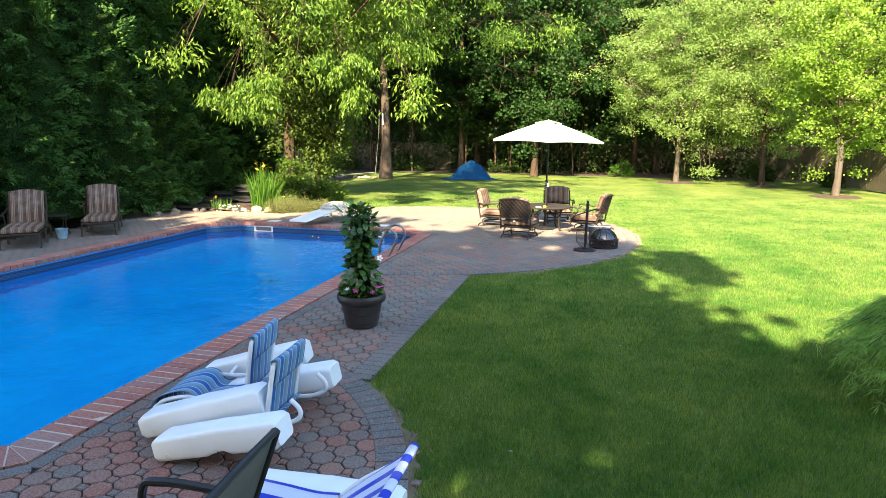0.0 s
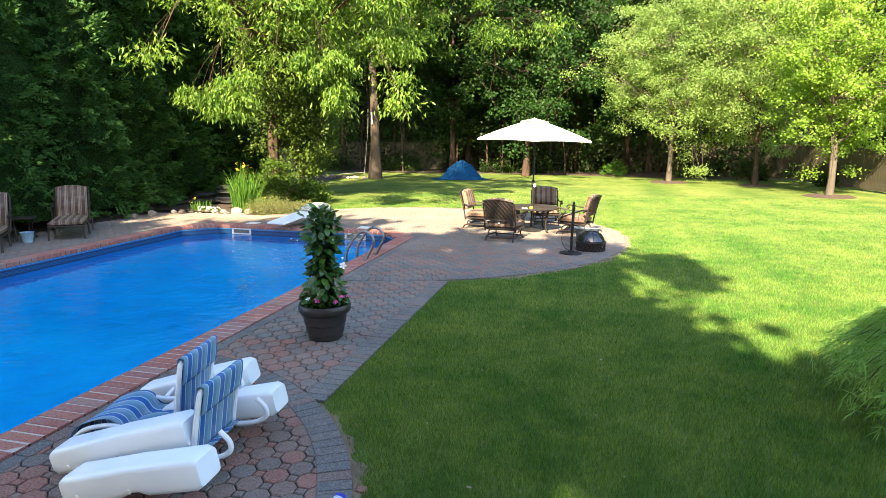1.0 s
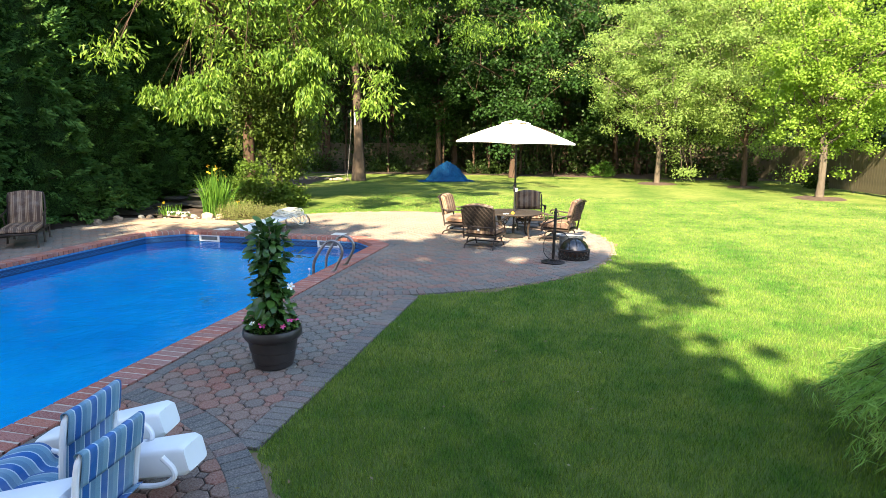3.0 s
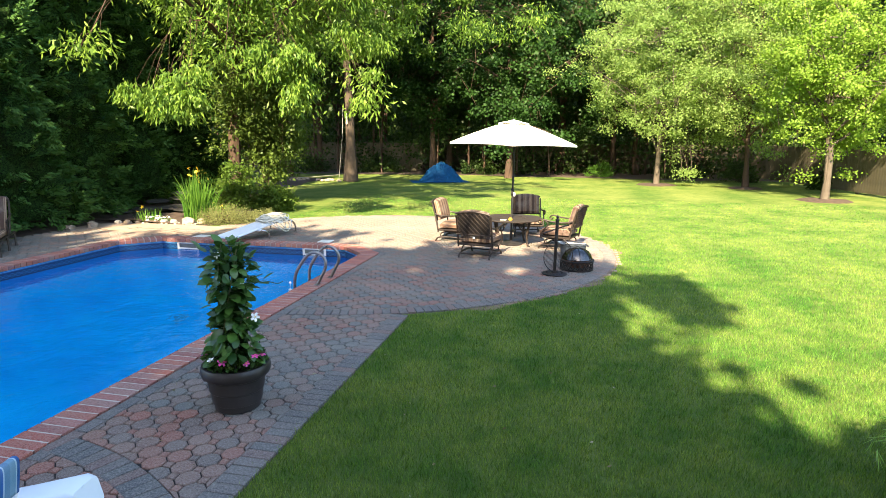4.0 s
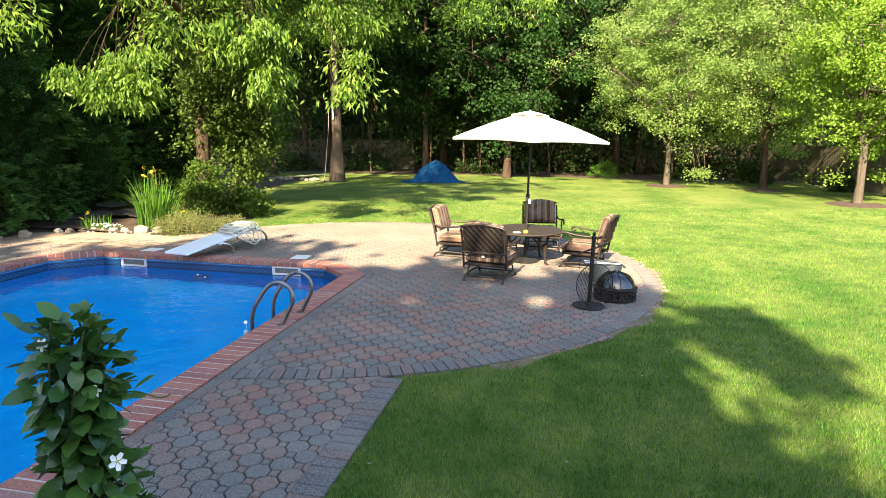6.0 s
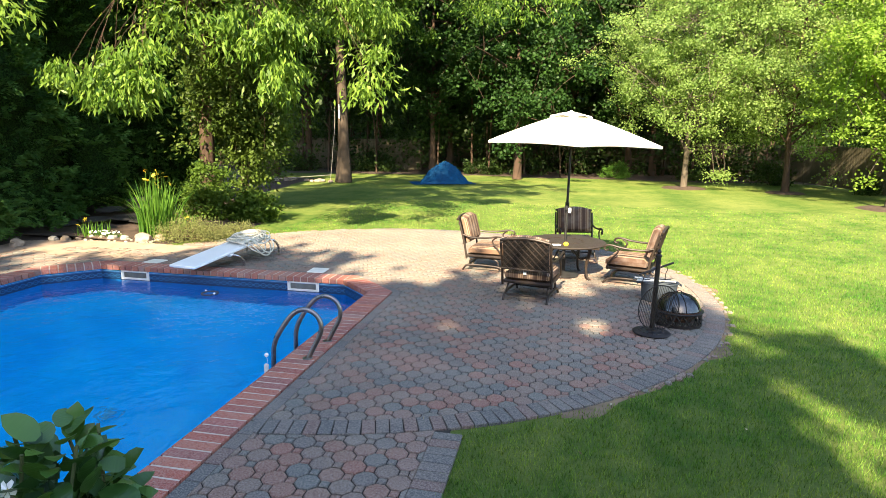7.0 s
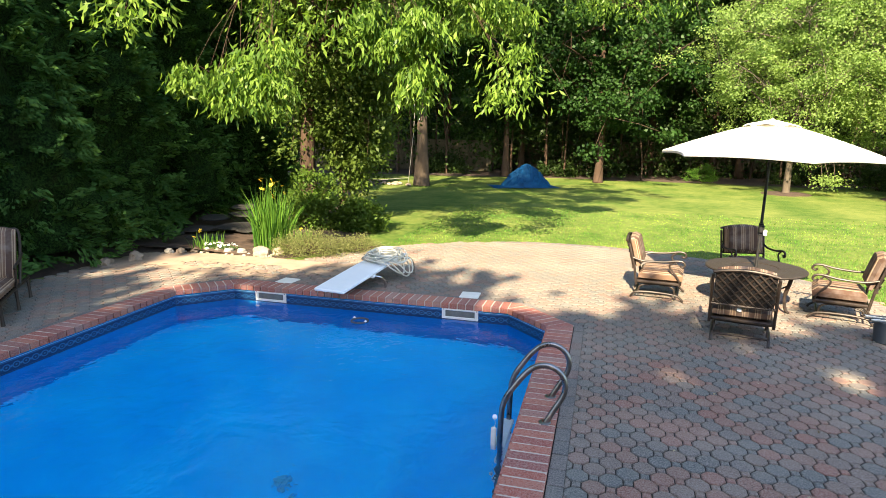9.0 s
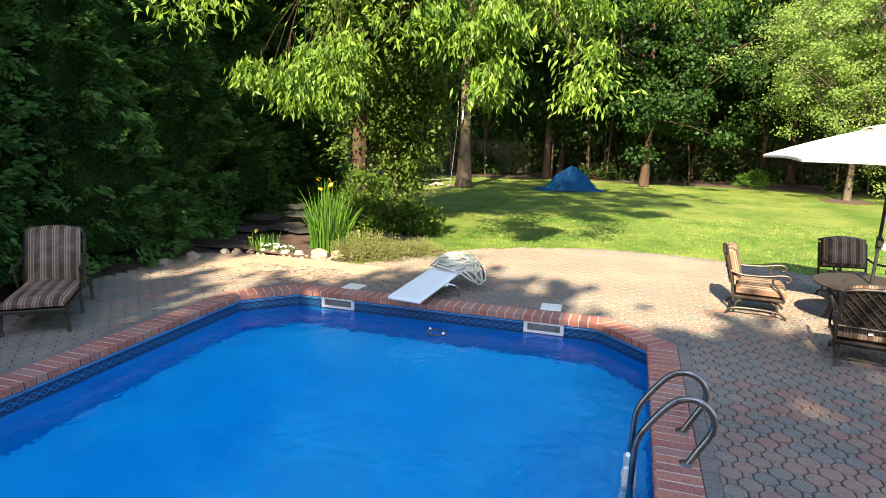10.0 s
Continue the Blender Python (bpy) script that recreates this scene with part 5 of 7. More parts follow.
# ---- pool fittings ----
def ladder():
    root = new("pool_ladder")
    for y in (10.19, 10.68):
        bm = bmesh.new()
        tube(bm, smooth_path([(-3.59, y, 0.0), (-3.53, y, 0.12), (-3.455, y, 0.27), (-3.45, y, 0.38), (-3.51, y, 0.465), (-3.61, y, 0.495), (-3.72, y, 0.45), (-3.84, y, 0.30), (-3.925, y, 0.14), (-3.945, y, -0.05), (-3.95, y, -0.5), (-3.95, y, -1.2)], 6), 0.0235, 12)
        part("rail", bm, DULL_STEEL, root, "dull steel grab rail", True)
        bm = bmesh.new()
        lathe(bm, [(0.028, 0.0), (0.05, 0.0), (0.05, 0.008), (0.03, 0.016), (0.026, 0.016)], 18, (-3.59, y, 0.011))
        part("flange", bm, DULL_STEEL, root, smooth=True)
    for z in (-0.32, -0.62, -0.92):
        bm = bmesh.new()
        box(bm, -4.0, -3.9, 10.19, 10.68, z, z + 0.03, 0.008)
        part("tread", bm, WHITE_PLASTIC, root)
    bm = bmesh.new()
    lathe(bm, [(0.0, -0.022), (0.014, -0.016), (0.021, 0.0), (0.014, 0.016), (0.0, 0.022)], 14, (-3.985, 10.13, 0.035))
    part("float_ball", bm, WHITE_PLASTIC, root, "white float ball of a thermometer", True)
    bm = bmesh.new()
    tube(bm, smooth_path([(-3.985, 10.13, 0.014), (-3.98, 10.135, -0.02), (-3.985, 10.13, -0.055)], 3), 0.002, 5)
    part("cord", bm, WHITE_PLASTIC, root)
    bm = bmesh.new()
    box(bm, -4.012, -3.968, 10.115, 10.145, -0.30, -0.055, 0.009)
    part("thermometer", bm, OFF_WHITE, root, "pale plastic thermometer hung from the rail")
    return tagged(root, "pool ladder of bent steel rails through the coping", "pool ladder")


ladder()


def skimmer(x):
    root = new("skimmer")
    bm = bmesh.new()
    for a in ((-0.25, 0.25, -0.075, -0.055), (-0.25, 0.25, -0.195, -0.165), (-0.25, -0.205, -0.166, -0.074), (0.205, 0.25, -0.166, -0.074)):
        box(bm, a[0], a[1], -0.022, -0.002, a[2], a[3], 0.003)
    part("face_frame", bm, OFF_WHITE, root)
    # a flat grey panel stands in for the shaded opening
    bm = bmesh.new()
    box(bm, -0.206, 0.206, -0.004, 0.0, -0.166, -0.074)
    part("mouth", bm, plain("skimmer_shade", (0.10, 0.10, 0.09), (0.16, 0.155, 0.14), 8.0, 0.6), root)
    for sx in (-0.23, 0.23):
        bm = bmesh.new()
        lathe(bm, [(0.0, 0.004), (0.007, 0.003), (0.008, 0.0)], 8)
        bmesh.ops.transform(bm, verts=bm.verts, matrix=pose(sx, -0.022, -0.065, 90, 0, 0))
        part("screw", bm, DULL_STEEL, root)
    root.location = (x, PN + 0.016, -0.005)
    return tagged(root, "off-white skimmer face set in the pool wall", "skimmer", "pool skimmers")


skimmer(-5.02)
skimmer(-7.88)
for x, y, rz in ((-5.0, 13.72, 3), (-7.86, 13.66, -4)):
    bm = bmesh.new()
    box(bm, -0.135, 0.135, -0.15, 0.15, -0.01, 0.012, 0.006)
    o = tagged(part("deck_hatch", bm, OFF_WHITE, None), "square off-white skimmer lid in the paving", "skimmer lid", "skimmer lids")
    o.matrix_basis = pose(x, y, 0, 0, 0, rz)


BOARD = pose(-6.50, 14.63, 0.318) @ pose(0, 0, 0, 0, 0, -7.6) @ pose(0, 0, 0, 5.6, 0, 0)


def diving_board():
    """The board runs from its rear end at the stand towards -y, dipping a little to the tip."""
    root = new("diving_board")
    bm = bmesh.new()
    box(bm, -0.235, 0.235, -1.86, 0.02, 0.0, 0.042, 0.015, BOARD, 3)
    part("board", bm, WHITE_PLASTIC, root, "white fibreglass board")
    for s_ in (-1, 1):
        bm = bmesh.new()
        box(bm, s_ * 0.10 - 0.03, s_ * 0.10 + 0.03, -1.75, -0.05, -0.018, 0.001, 0.004, BOARD)
        part("stiffener", bm, OFF_WHITE, root)
        for y in (-0.98, 0.0):
            top = BOARD @ Vector((s_ * 0.20, y - 0.06, -0.02))
            out = BOARD @ Vector((s_ * 0.30, y + 0.02, -0.045))
            foot = Vector((out.x + s_ * 0.035, out.y + 0.10, 0.0))
            bm = bmesh.new()
            tube(bm, smooth_path([top, (top + out) / 2 + Vector((0, 0, 0.008)), out, (foot.x, foot.y - 0.02, out.z * 0.62), (foot.x, foot.y, out.z * 0.25), foot], 5), 0.019, 10)
            part("leg", bm, CHROME, root, "bent chrome leg", True)
        bm = bmesh.new()
        box(bm, s_ * 0.215 - 0.03, s_ * 0.215 + 0.03, -1.08, -0.98, -0.03, 0.001, 0.006, BOARD)
        part("clamp", bm, WHITE_PLASTIC, root)
    return tagged(root, "low white diving board over the pool's edge", "diving board")


diving_board()


HOSE = plain("cream_hose", (0.48, 0.46, 0.37), (0.60, 0.57, 0.47), 14.0, 0.5)


def hose():
    r = random.Random(12)
    root = new("pool_hose")
    for k in range(13):
        cx, cy = -6.50 + r.uniform(-0.05, 0.13), 14.30 + r.uniform(-0.16, 0.13)
        a0, rx, ry = r.uniform(0, 6.28), r.uniform(0.17, 0.34), r.uniform(0.20, 0.36)
        pts = []
        for a in np.linspace(0, 5.9 + r.uniform(0, 1.5), 18):
            x = cx + rx * (1 + 0.12 * math.sin(2 * a + k)) * math.cos(a0 + a)
            y = cy + ry * (1 + 0.10 * math.cos(3 * a + k)) * math.sin(a0 + a)
            over = max(0.0, abs(x + 6.54) - 0.23)
            pts.append((x, y, 0.372 + 0.098 * (y - 14.63) + 0.006 * k + 0.010 * math.sin(3 * a + k) - over * 0.9 * (1.3 if k % 3 == 0 else 0.5)))
        bm = bmesh.new()
        tube(bm, smooth_path(pts, 3), 0.0115, 7)
        part("coil", bm, HOSE, root, smooth=True)
    for dx, dz in ((0.0, 0.0), (0.05, 0.05)):
        bm = bmesh.new()
        tube(bm, smooth_path([(-6.33, 14.0, 0.34), (-6.20 + dx, 13.95, 0.27 + dz), (-6.09 + dx, 14.02, 0.14 + dz), (-6.07 + dx, 14.2, 0.13 + dz), (-6.15 + dx, 14.38, 0.25 + dz), (-6.29, 14.45, 0.37)], 6), 0.0115, 7)
        part("loose_loop", bm, HOSE, root, smooth=True)
    return tagged(root, "coiled white vacuum hose heaped on the diving board", "hose")


hose()

teal = plain("teal_plastic", (0.012, 0.34, 0.55), (0.03, 0.42, 0.64), 9.0, 0.4)
root = new("pool_cleaner")
bm = bmesh.new()
lathe(bm, [(0.0, 0.0), (0.16, 0.0), (0.18, 0.03), (0.16, 0.09), (0.08, 0.14), (0.0, 0.15)], 20)
part("shell", bm, teal, root, smooth=True)
bm = bmesh.new()
tube(bm, [(-0.15, -0.17, 0.05), (0.15, -0.17, 0.05)], 0.045, 8)
part("roller", bm, teal, root)
root.matrix_basis = pose(-6.25, 10.65, floor_z(-6.25, 10.65) + 0.02) @ Matrix.Diagonal((0.62, 0.62, 0.8, 1))
tagged(root, "teal pool cleaner resting on the deep floor", "pool cleaner")

bm = bmesh.new()
tube(bm, [(0.11 * math.cos(a), 0.11 * math.sin(a), 0) for a in np.linspace(0, 2 * math.pi, 21)], 0.016, 8)
root = tagged(new("floating_ring"), "dark floating ring with white floats on the water", "pool float")
o = part("ring", bm, TUB_MAT, root, smooth=True)
for k in (0, 2):
    bm = bmesh.new()
    lathe(bm, [(0.0, -0.02), (0.02, 0.0), (0.0, 0.02)], 10, (0.12 * math.cos(k * 1.6 + 2.6), 0.12 * math.sin(k * 1.6 + 2.6), 0.02))
    part("float", bm, WHITE_PLASTIC, root, smooth=True)
root.location = (-6.28, 12.75, -0.2)


# ---- floating lounge chairs dragged out on the deck ----
def pontoon(bm, length, y, w=0.21):
    """A moulded float: higher and fatter to the back (+x), with a step under it."""
    prof = [(0.0, 0.02, 0.14), (0.03, 0.0, 0.16), (0.42 * length, 0.0, 0.175), (0.50 * length, 0.025, 0.18), (0.56 * length, 0.025, 0.18), (0.62 * length, 0.0, 0.18), (0.96 * length, 0.0, 0.185), (length, 0.02, 0.165)]
    rings = []
    for i, (x, z0, z1) in enumerate(prof):
        s = 0.92 if i in (0, len(prof) - 1) else 1.0
        ring = []
        for k in range(16):
            a = 2 * math.pi * (k + 0.5) / 16
            c, sn = math.cos(a), math.sin(a)
            e = 0.30
            cy = math.copysign(abs(c) ** e, c) * w / 2 * s
            cz = math.copysign(abs(sn) ** e, sn)
            ring.append(bm.verts.new((x, y + cy, (z0 + z1) / 2 + cz * (z1 - z0) / 2)))
        rings.append(ring)
    for a, b in zip(rings, rings[1:]):
        for k in range(16):
            bm.faces.new((a[k], b[k], b[(k + 1) % 16], a[(k + 1) % 16]))
    bm.faces.new(rings[0])
    bm.faces.new(rings[-1][::-1])


def sheet(bm, path, y0, y1, sag=0.0, thick=0.004):
    """A hanging cloth of constant width along a path in x and z."""
    pts = smooth_path([(x, 0, z) for x, z in path], 4)
    rows = []
    for i, p in enumerate(pts):
        rows.append([bm.verts.new((p.x, y0 + (y1 - y0) * j / 6, p.z - sag * math.sin(math.pi * j / 6))) for j in range(7)])
    for a, b in zip(rows, rows[1:]):
        for j in range(6):
            bm.faces.new((a[j], a[j + 1], b[j + 1], b[j]))


def float_chair(cloth, half, w, bx, bz, foot, seat):
    """Nose at the origin, back towards +x; pontoons either side of a striped sling of half-width w. The back stands from foot to (bx, bz)."""
    root = new("floating_lounge")
    for s in (-1, 1):
        bm = bmesh.new()
        pontoon(bm, 0.88, s * half)
        p = part("pontoon", bm, WHITE_PLASTIC, root, "moulded white plastic pontoon", True)
        for x in (0.10, 0.44):
            bm = bmesh.new()
            lathe(bm, [(0.0, 0.006), (0.014, 0.005), (0.016, 0.0)], 10)
            bmesh.ops.transform(bm, verts=bm.verts, matrix=pose(x, s * half - 0.104, 0.045, 90, 0, 0))
            part("plug", bm, OFF_WHITE, p)
    bm = bmesh.new()
    fx, fz = foot
    mx, mz = fx + (bx - fx) * 0.35, fz + (bz - fz) * 0.35
    tube(bm, smooth_path([(fx, -w, fz), (mx, -w, mz), (bx - 0.015, -w, bz - 0.06), (bx + 0.003, -w + 0.02, bz - 0.012), (bx + 0.01, -w + 0.07, bz), (bx + 0.01, w - 0.07, bz), (bx + 0.003, w - 0.02, bz - 0.012), (bx - 0.015, w, bz - 0.06), (mx, w, mz), (fx, w, fz)], 5), 0.017, 8)
    part("back_frame", bm, WHITE_TUBE, root, "bent white steel tube", True)
    for s in (-1, 1):
        bm = bmesh.new()
        tube(bm, smooth_path([(-0.08, s * w, 0.10), (0.02, s * w, 0.14), (0.18, s * w, 0.135), (0.30, s * w, 0.09), (0.55, s * w, 0.05), (0.76, s * w, 0.03), (0.87, s * w, 0.06), (0.885, s * w, 0.12), (0.84, s * w, 0.19)], 5), 0.016, 8)
        part("seat_rail", bm, WHITE_TUBE, root, smooth=True)
        bm = bmesh.new()
        tube(bm, [(0.30, s * w, 0.10), (0.30, s * half, 0.13)], 0.013, 8)
        part("cross_bar", bm, WHITE_TUBE, root, smooth=True)
    # the back sling runs up, rolls over the tube and hangs down again as a hem
    ux, uz = (bx - fx) / math.hypot(bx - fx, bz - fz), (bz - fz) / math.hypot(bx - fx, bz - fz)
    bm = bmesh.new()
    sheet(bm, [(fx, fz), (mx, mz), (bx - 0.015, bz - 0.03), (bx - 0.005, bz + 0.012), (bx + 0.016, bz + 0.021), (bx + 0.034, bz + 0.005), (bx + 0.034 - ux * 0.08, bz - uz * 0.08), (bx + 0.030 - ux * 0.16, bz - uz * 0.16)], -w, w, 0.004)
    b = part("back_sling", bm, cloth, root, "striped woven sling", True)
    b.modifiers.new("thick", "SOLIDIFY").thickness = 0.004
    bm = bmesh.new()
    sheet(bm, seat, -w, w, 0.012)
    b = part("seat_sling", bm, cloth, root, "striped woven sling", True)
    b.modifiers.new("thick", "SOLIDIFY").thickness = 0.004
    return root


f1 = tagged(float_chair(BLUE_SLING, 0.445, 0.225, 0.775, 0.445, (0.63, 0.06), [(-0.12, 0.0), (-0.115, 0.10), (-0.03, 0.17), (0.14, 0.185), (0.22, 0.15), (0.27, 0.06), (0.45, 0.04), (0.68, 0.06)]), "white floating lounge with blue striped sling on the deck", "pool lounge", "floating lounges")
f1.matrix_basis = pose(-2.76, 3.90, 0.0, 0, -12, 4)
f2 = tagged(copy_thing(f1, pose(-3.06, 4.08, 0.03, 0, -14, 9)), "white floating lounge with blue striped sling tipped over another", "pool lounge", "floating lounges")
f3 = tagged(float_chair(ROYAL_SLING, 0.375, 0.265, 0.97, 0.53, (0.58, 0.19), [(-0.14, 0.06), (-0.11, 0.17), (0.02, 0.22), (0.25, 0.215), (0.45, 0.20), (0.58, 0.21)]), "white floating lounge with royal blue and white stripes", "pool lounge", "floating lounges")
f3.matrix_basis = pose(-1.89, 2.78, 0.012, 0, 0, 0)


def sling_chair():
    """A black-framed patio chair that faces -x, with a mesh sling."""
    root = new("sling_chair")
    for s in (-1, 1):
        bm = bmesh.new()
        tube(bm, smooth_path([(-0.52, s * 0.26, 0.0), (-0.50, s * 0.28, 0.34), (-0.50, s * 0.29, 0.69), (-0.42, s * 0.29, 0.745), (-0.2, s * 0.29, 0.74), (-0.03, s * 0.285, 0.72)], 5), 0.017, 8)
        part("arm", bm, BLACK, root, smooth=True)
        bm = bmesh.new()
        tube(bm, smooth_path([(-0.55, s * 0.245, 0.40), (-0.30, s * 0.245, 0.36), (-0.18, s * 0.245, 0.40), (-0.06, s * 0.245, 0.62), (0.09, s * 0.245, 1.03)], 5), 0.018, 8)
        part("stile", bm, BLACK, root, smooth=True)
        bm = bmesh.new()
        tube(bm, [(-0.20, s * 0.26, 0.40), (0.0, s * 0.26, 0.0)], 0.017, 8)
        part("rear_leg", bm, BLACK, root, smooth=True)
    bm = bmesh.new()
    tube(bm, [(0.09, -0.245, 1.03), (0.10, 0.0, 1.045), (0.09, 0.245, 1.03)], 0.014, 8)
    part("top_rail", bm, BLACK, root, smooth=True)
    bm = bmesh.new()
    sheet(bm, [(-0.56, 0.395), (-0.30, 0.35), (-0.19, 0.385), (-0.065, 0.60), (0.09, 1.02)], -0.24, 0.24, 0.012)
    b = part("sling", bm, MESH_CLOTH, root, "olive grey mesh sling", True)
    b.modifiers.new("thick", "SOLIDIFY").thickness = 0.003
    return tagged(root, "black patio chair with an olive mesh sling", "chair")


sl = sling_chair()
sl.matrix_basis = pose(-1.22, 1.93, 0.0, 0, 0, 4)

# ---- garden things ----
def object_leaf(name, dark, light, rough=0.4):
    k = Mat(name, rough, 0.0, 0.45)
    r = k.n("ShaderNodeObjectInfo").outputs["Random"]
    vein = k.noise(k.coords((3, 30, 3)), 3.0, 3.0)
    col = k.mix(k.math("ADD", k.math("MULTIPLY", r, 0.75), k.math("MULTIPLY", vein, 0.25)), dark, light)
    k.color(col)
    tr = k.n("ShaderNodeBsdfTranslucent")
    k.link(k.mix(1.0, col, (1.25, 1.2, 0.5), "MULTIPLY"), tr.inputs["Color"])
    ms = k.n("ShaderNodeMixShader")
    ms.inputs[0].default_value = 0.2
    k.link(k.b.outputs[0], ms.inputs[1])
    k.link(tr.outputs[0], ms.inputs[2])
    k.link(ms.outputs[0], k.out.inputs["Surface"])
    k.bump(vein, 0.3, 0.004)
    return k.m


LEAF_BIG = object_leaf("mandevilla_leaf", (0.016, 0.056, 0.013), (0.090, 0.180, 0.030), 0.28)
LEAF_INNER = foliage("inner_leaves", (0.016, 0.046, 0.014), (0.050, 0.105, 0.024), 0.2, 0.4, 0.9)
PETAL_WHITE = plain("white_petal", (0.75, 0.75, 0.68), (0.82, 0.82, 0.76), 12.0, 0.6)
PETAL_PINK = plain("pink_petal", (0.70, 0.05, 0.30), (0.80, 0.10, 0.42), 12.0, 0.6)
PETAL_YELLOW = plain("yellow_petal", (0.66, 0.43, 0.02), (0.78, 0.56, 0.04), 12.0, 0.6)
LEAF_SMALL = foliage("bedding_leaves", (0.03, 0.075, 0.018), (0.10, 0.18, 0.04), 0.25, 0.45, 0.9)
LEAF_IRIS = foliage("iris_blades", (0.040, 0.120, 0.016), (0.130, 0.245, 0.034), 0.4, 0.45, 0.9)
LEAF_LACE = foliage("cut_leaves", (0.13, 0.28, 0.055), (0.38, 0.53, 0.14), 0.5, 0.45, 0.6, 2.4)
LEAF_COVER = foliage("groundcover_leaves", (0.085, 0.105, 0.028), (0.20, 0.205, 0.08), 0.3, 0.6, 0.8, 2.0)
STONE = plain("field_stone", (0.15, 0.115, 0.085), (0.29, 0.23, 0.17), 5.0, 0.9, 0.0, 0.6, 40.0)
STONE_PALE = plain("pale_stone", (0.20, 0.18, 0.15), (0.36, 0.33, 0.28), 6.0, 0.85, 0.0, 0.4, 40.0)
FLAG = plain("slate_slab", (0.010, 0.0095, 0.009), (0.026, 0.024, 0.022), 4.0, 0.8, 0.0, 0.5, 30.0)
TARP = plain("blue_tarp", (0.001, 0.028, 0.085), (0.003, 0.052, 0.135), 3.0, 0.7, 0.0, 0.3, 30.0, 0.12)


def leaf_blade(length, width, cup=0.15, n=5):
    vs, fs = [], []
    for i in range(n + 1):
        f = i / n
        w = width / 2 * math.sin(math.pi * min(0.03 + f * 0.97, 1.0)) ** 0.55 * (1.12 - 0.22 * f)
        z = -cup * length * f * f
        vs += [(-w, f * length, z + 0.12 * w), (0, f * length, z), (w, f * length, z + 0.12 * w)]
    for i in range(n):
        a = 3 * i
        fs += [(a, a + 1, a + 4, a + 3), (a + 1, a + 2, a + 5, a + 4)]
    return mesh_from("leaf", vs, fs, LEAF_BIG, True)


def flower(name, petal_mat, r, parent, m, petals=5, heart=True):
    bm = bmesh.new()
    for k in range(petals):
        a = 2 * math.pi * k / petals
        ca, sa_ = math.cos(a), math.sin(a)
        t = Vector((-sa_, ca, 0))
        d = Vector((ca, sa_, 0))
        c = bm.verts.new(d * r * 0.06)
        p = [bm.verts.new(d * r * f + t * r * w + Vector((0, 0, r * h))) for f, w, h in ((0.45, -0.30, 0.10), (0.95, -0.30, 0.06), (1.0, 0.12, 0.0), (0.5, 0.32, 0.12))]
        bm.faces.new((c, p[0], p[1], p[2]))
        bm.faces.new((c, p[2], p[3]))
    ob = part(name, bm, petal_mat, parent)
    ob.matrix_basis = m
    if heart:
        bm = bmesh.new()
        lathe(bm, [(r * 0.16, 0.0), (r * 0.1, r * 0.1), (0.0, r * 0.12)], 8)
        part("heart", bm, PETAL_YELLOW, ob)
    return ob


def planter():
    root = new("flower_pot")
    bm = bmesh.new()
    lathe(bm, [(0.0, 0.0), (0.192, 0.0), (0.205, 0.012), (0.212, 0.06), (0.222, 0.066), (0.226, 0.085), (0.236, 0.16), (0.246, 0.168), (0.25, 0.188), (0.262, 0.27), (0.272, 0.275), (0.298, 0.29), (0.312, 0.315), (0.312, 0.355), (0.30, 0.378), (0.282, 0.378), (0.272, 0.35), (0.262, 0.30)], 40)
    part("pot", bm, POT_MAT, root, "ribbed dark brown plastic pot", True)
    bm = bmesh.new()
    lathe(bm, [(0.268, 0.325), (0.15, 0.345), (0.0, 0.35)], 24)
    part("soil", bm, SOIL, root, smooth=True)
    root.matrix_basis = pose(-2.55, 6.39, 0) @ Matrix.Diagonal((0.86, 0.86, 0.98, 1))
    tagged(root, "large ribbed dark pot with a climbing plant", "planter")
    return root


pot = planter()
plant = tagged(new("mandevilla"), "glossy climbing plant with white flowers in the pot", "plant")
plant.location = (-2.55, 6.39, 0)
rp = random.Random(77)
bm = bmesh.new()
for k in range(5):
    a0 = k * 1.257
    tube(bm, smooth_path([(0.10 * math.cos(a0 + z * 2.2), 0.10 * math.sin(a0 + z * 2.2), 0.34 + z) for z in (0, 0.25, 0.5, 0.75, 1.0)], 4), 0.005, 5)
inner = []
for k in range(420):
    f = rp.random()
    a = rp.uniform(0, 2 * math.pi)
    inner.append((0.10 * rp.random() ** 0.5 * math.cos(a), 0.10 * rp.random() ** 0.5 * math.sin(a), 0.42 + 0.84 * f))
inner = np.array(inner)
ir = np.random.default_rng(71)
o = new("inner_leaves", leaves_mesh("inner_leaves", inner, ir.normal(size=(420, 3)) + np.array([0, 0, 0.2]), 0.10, 0.058, LEAF_INNER, ir))
o.parent = plant
tagged(o, kind="stuff")
part("stem", bm, plain("green_stem", (0.06, 0.08, 0.025), (0.10, 0.11, 0.04), 9.0, 0.7), plant)
blades = [leaf_blade(0.095, 0.058), leaf_blade(0.08, 0.052, 0.3), leaf_blade(0.105, 0.062, 0.12)]
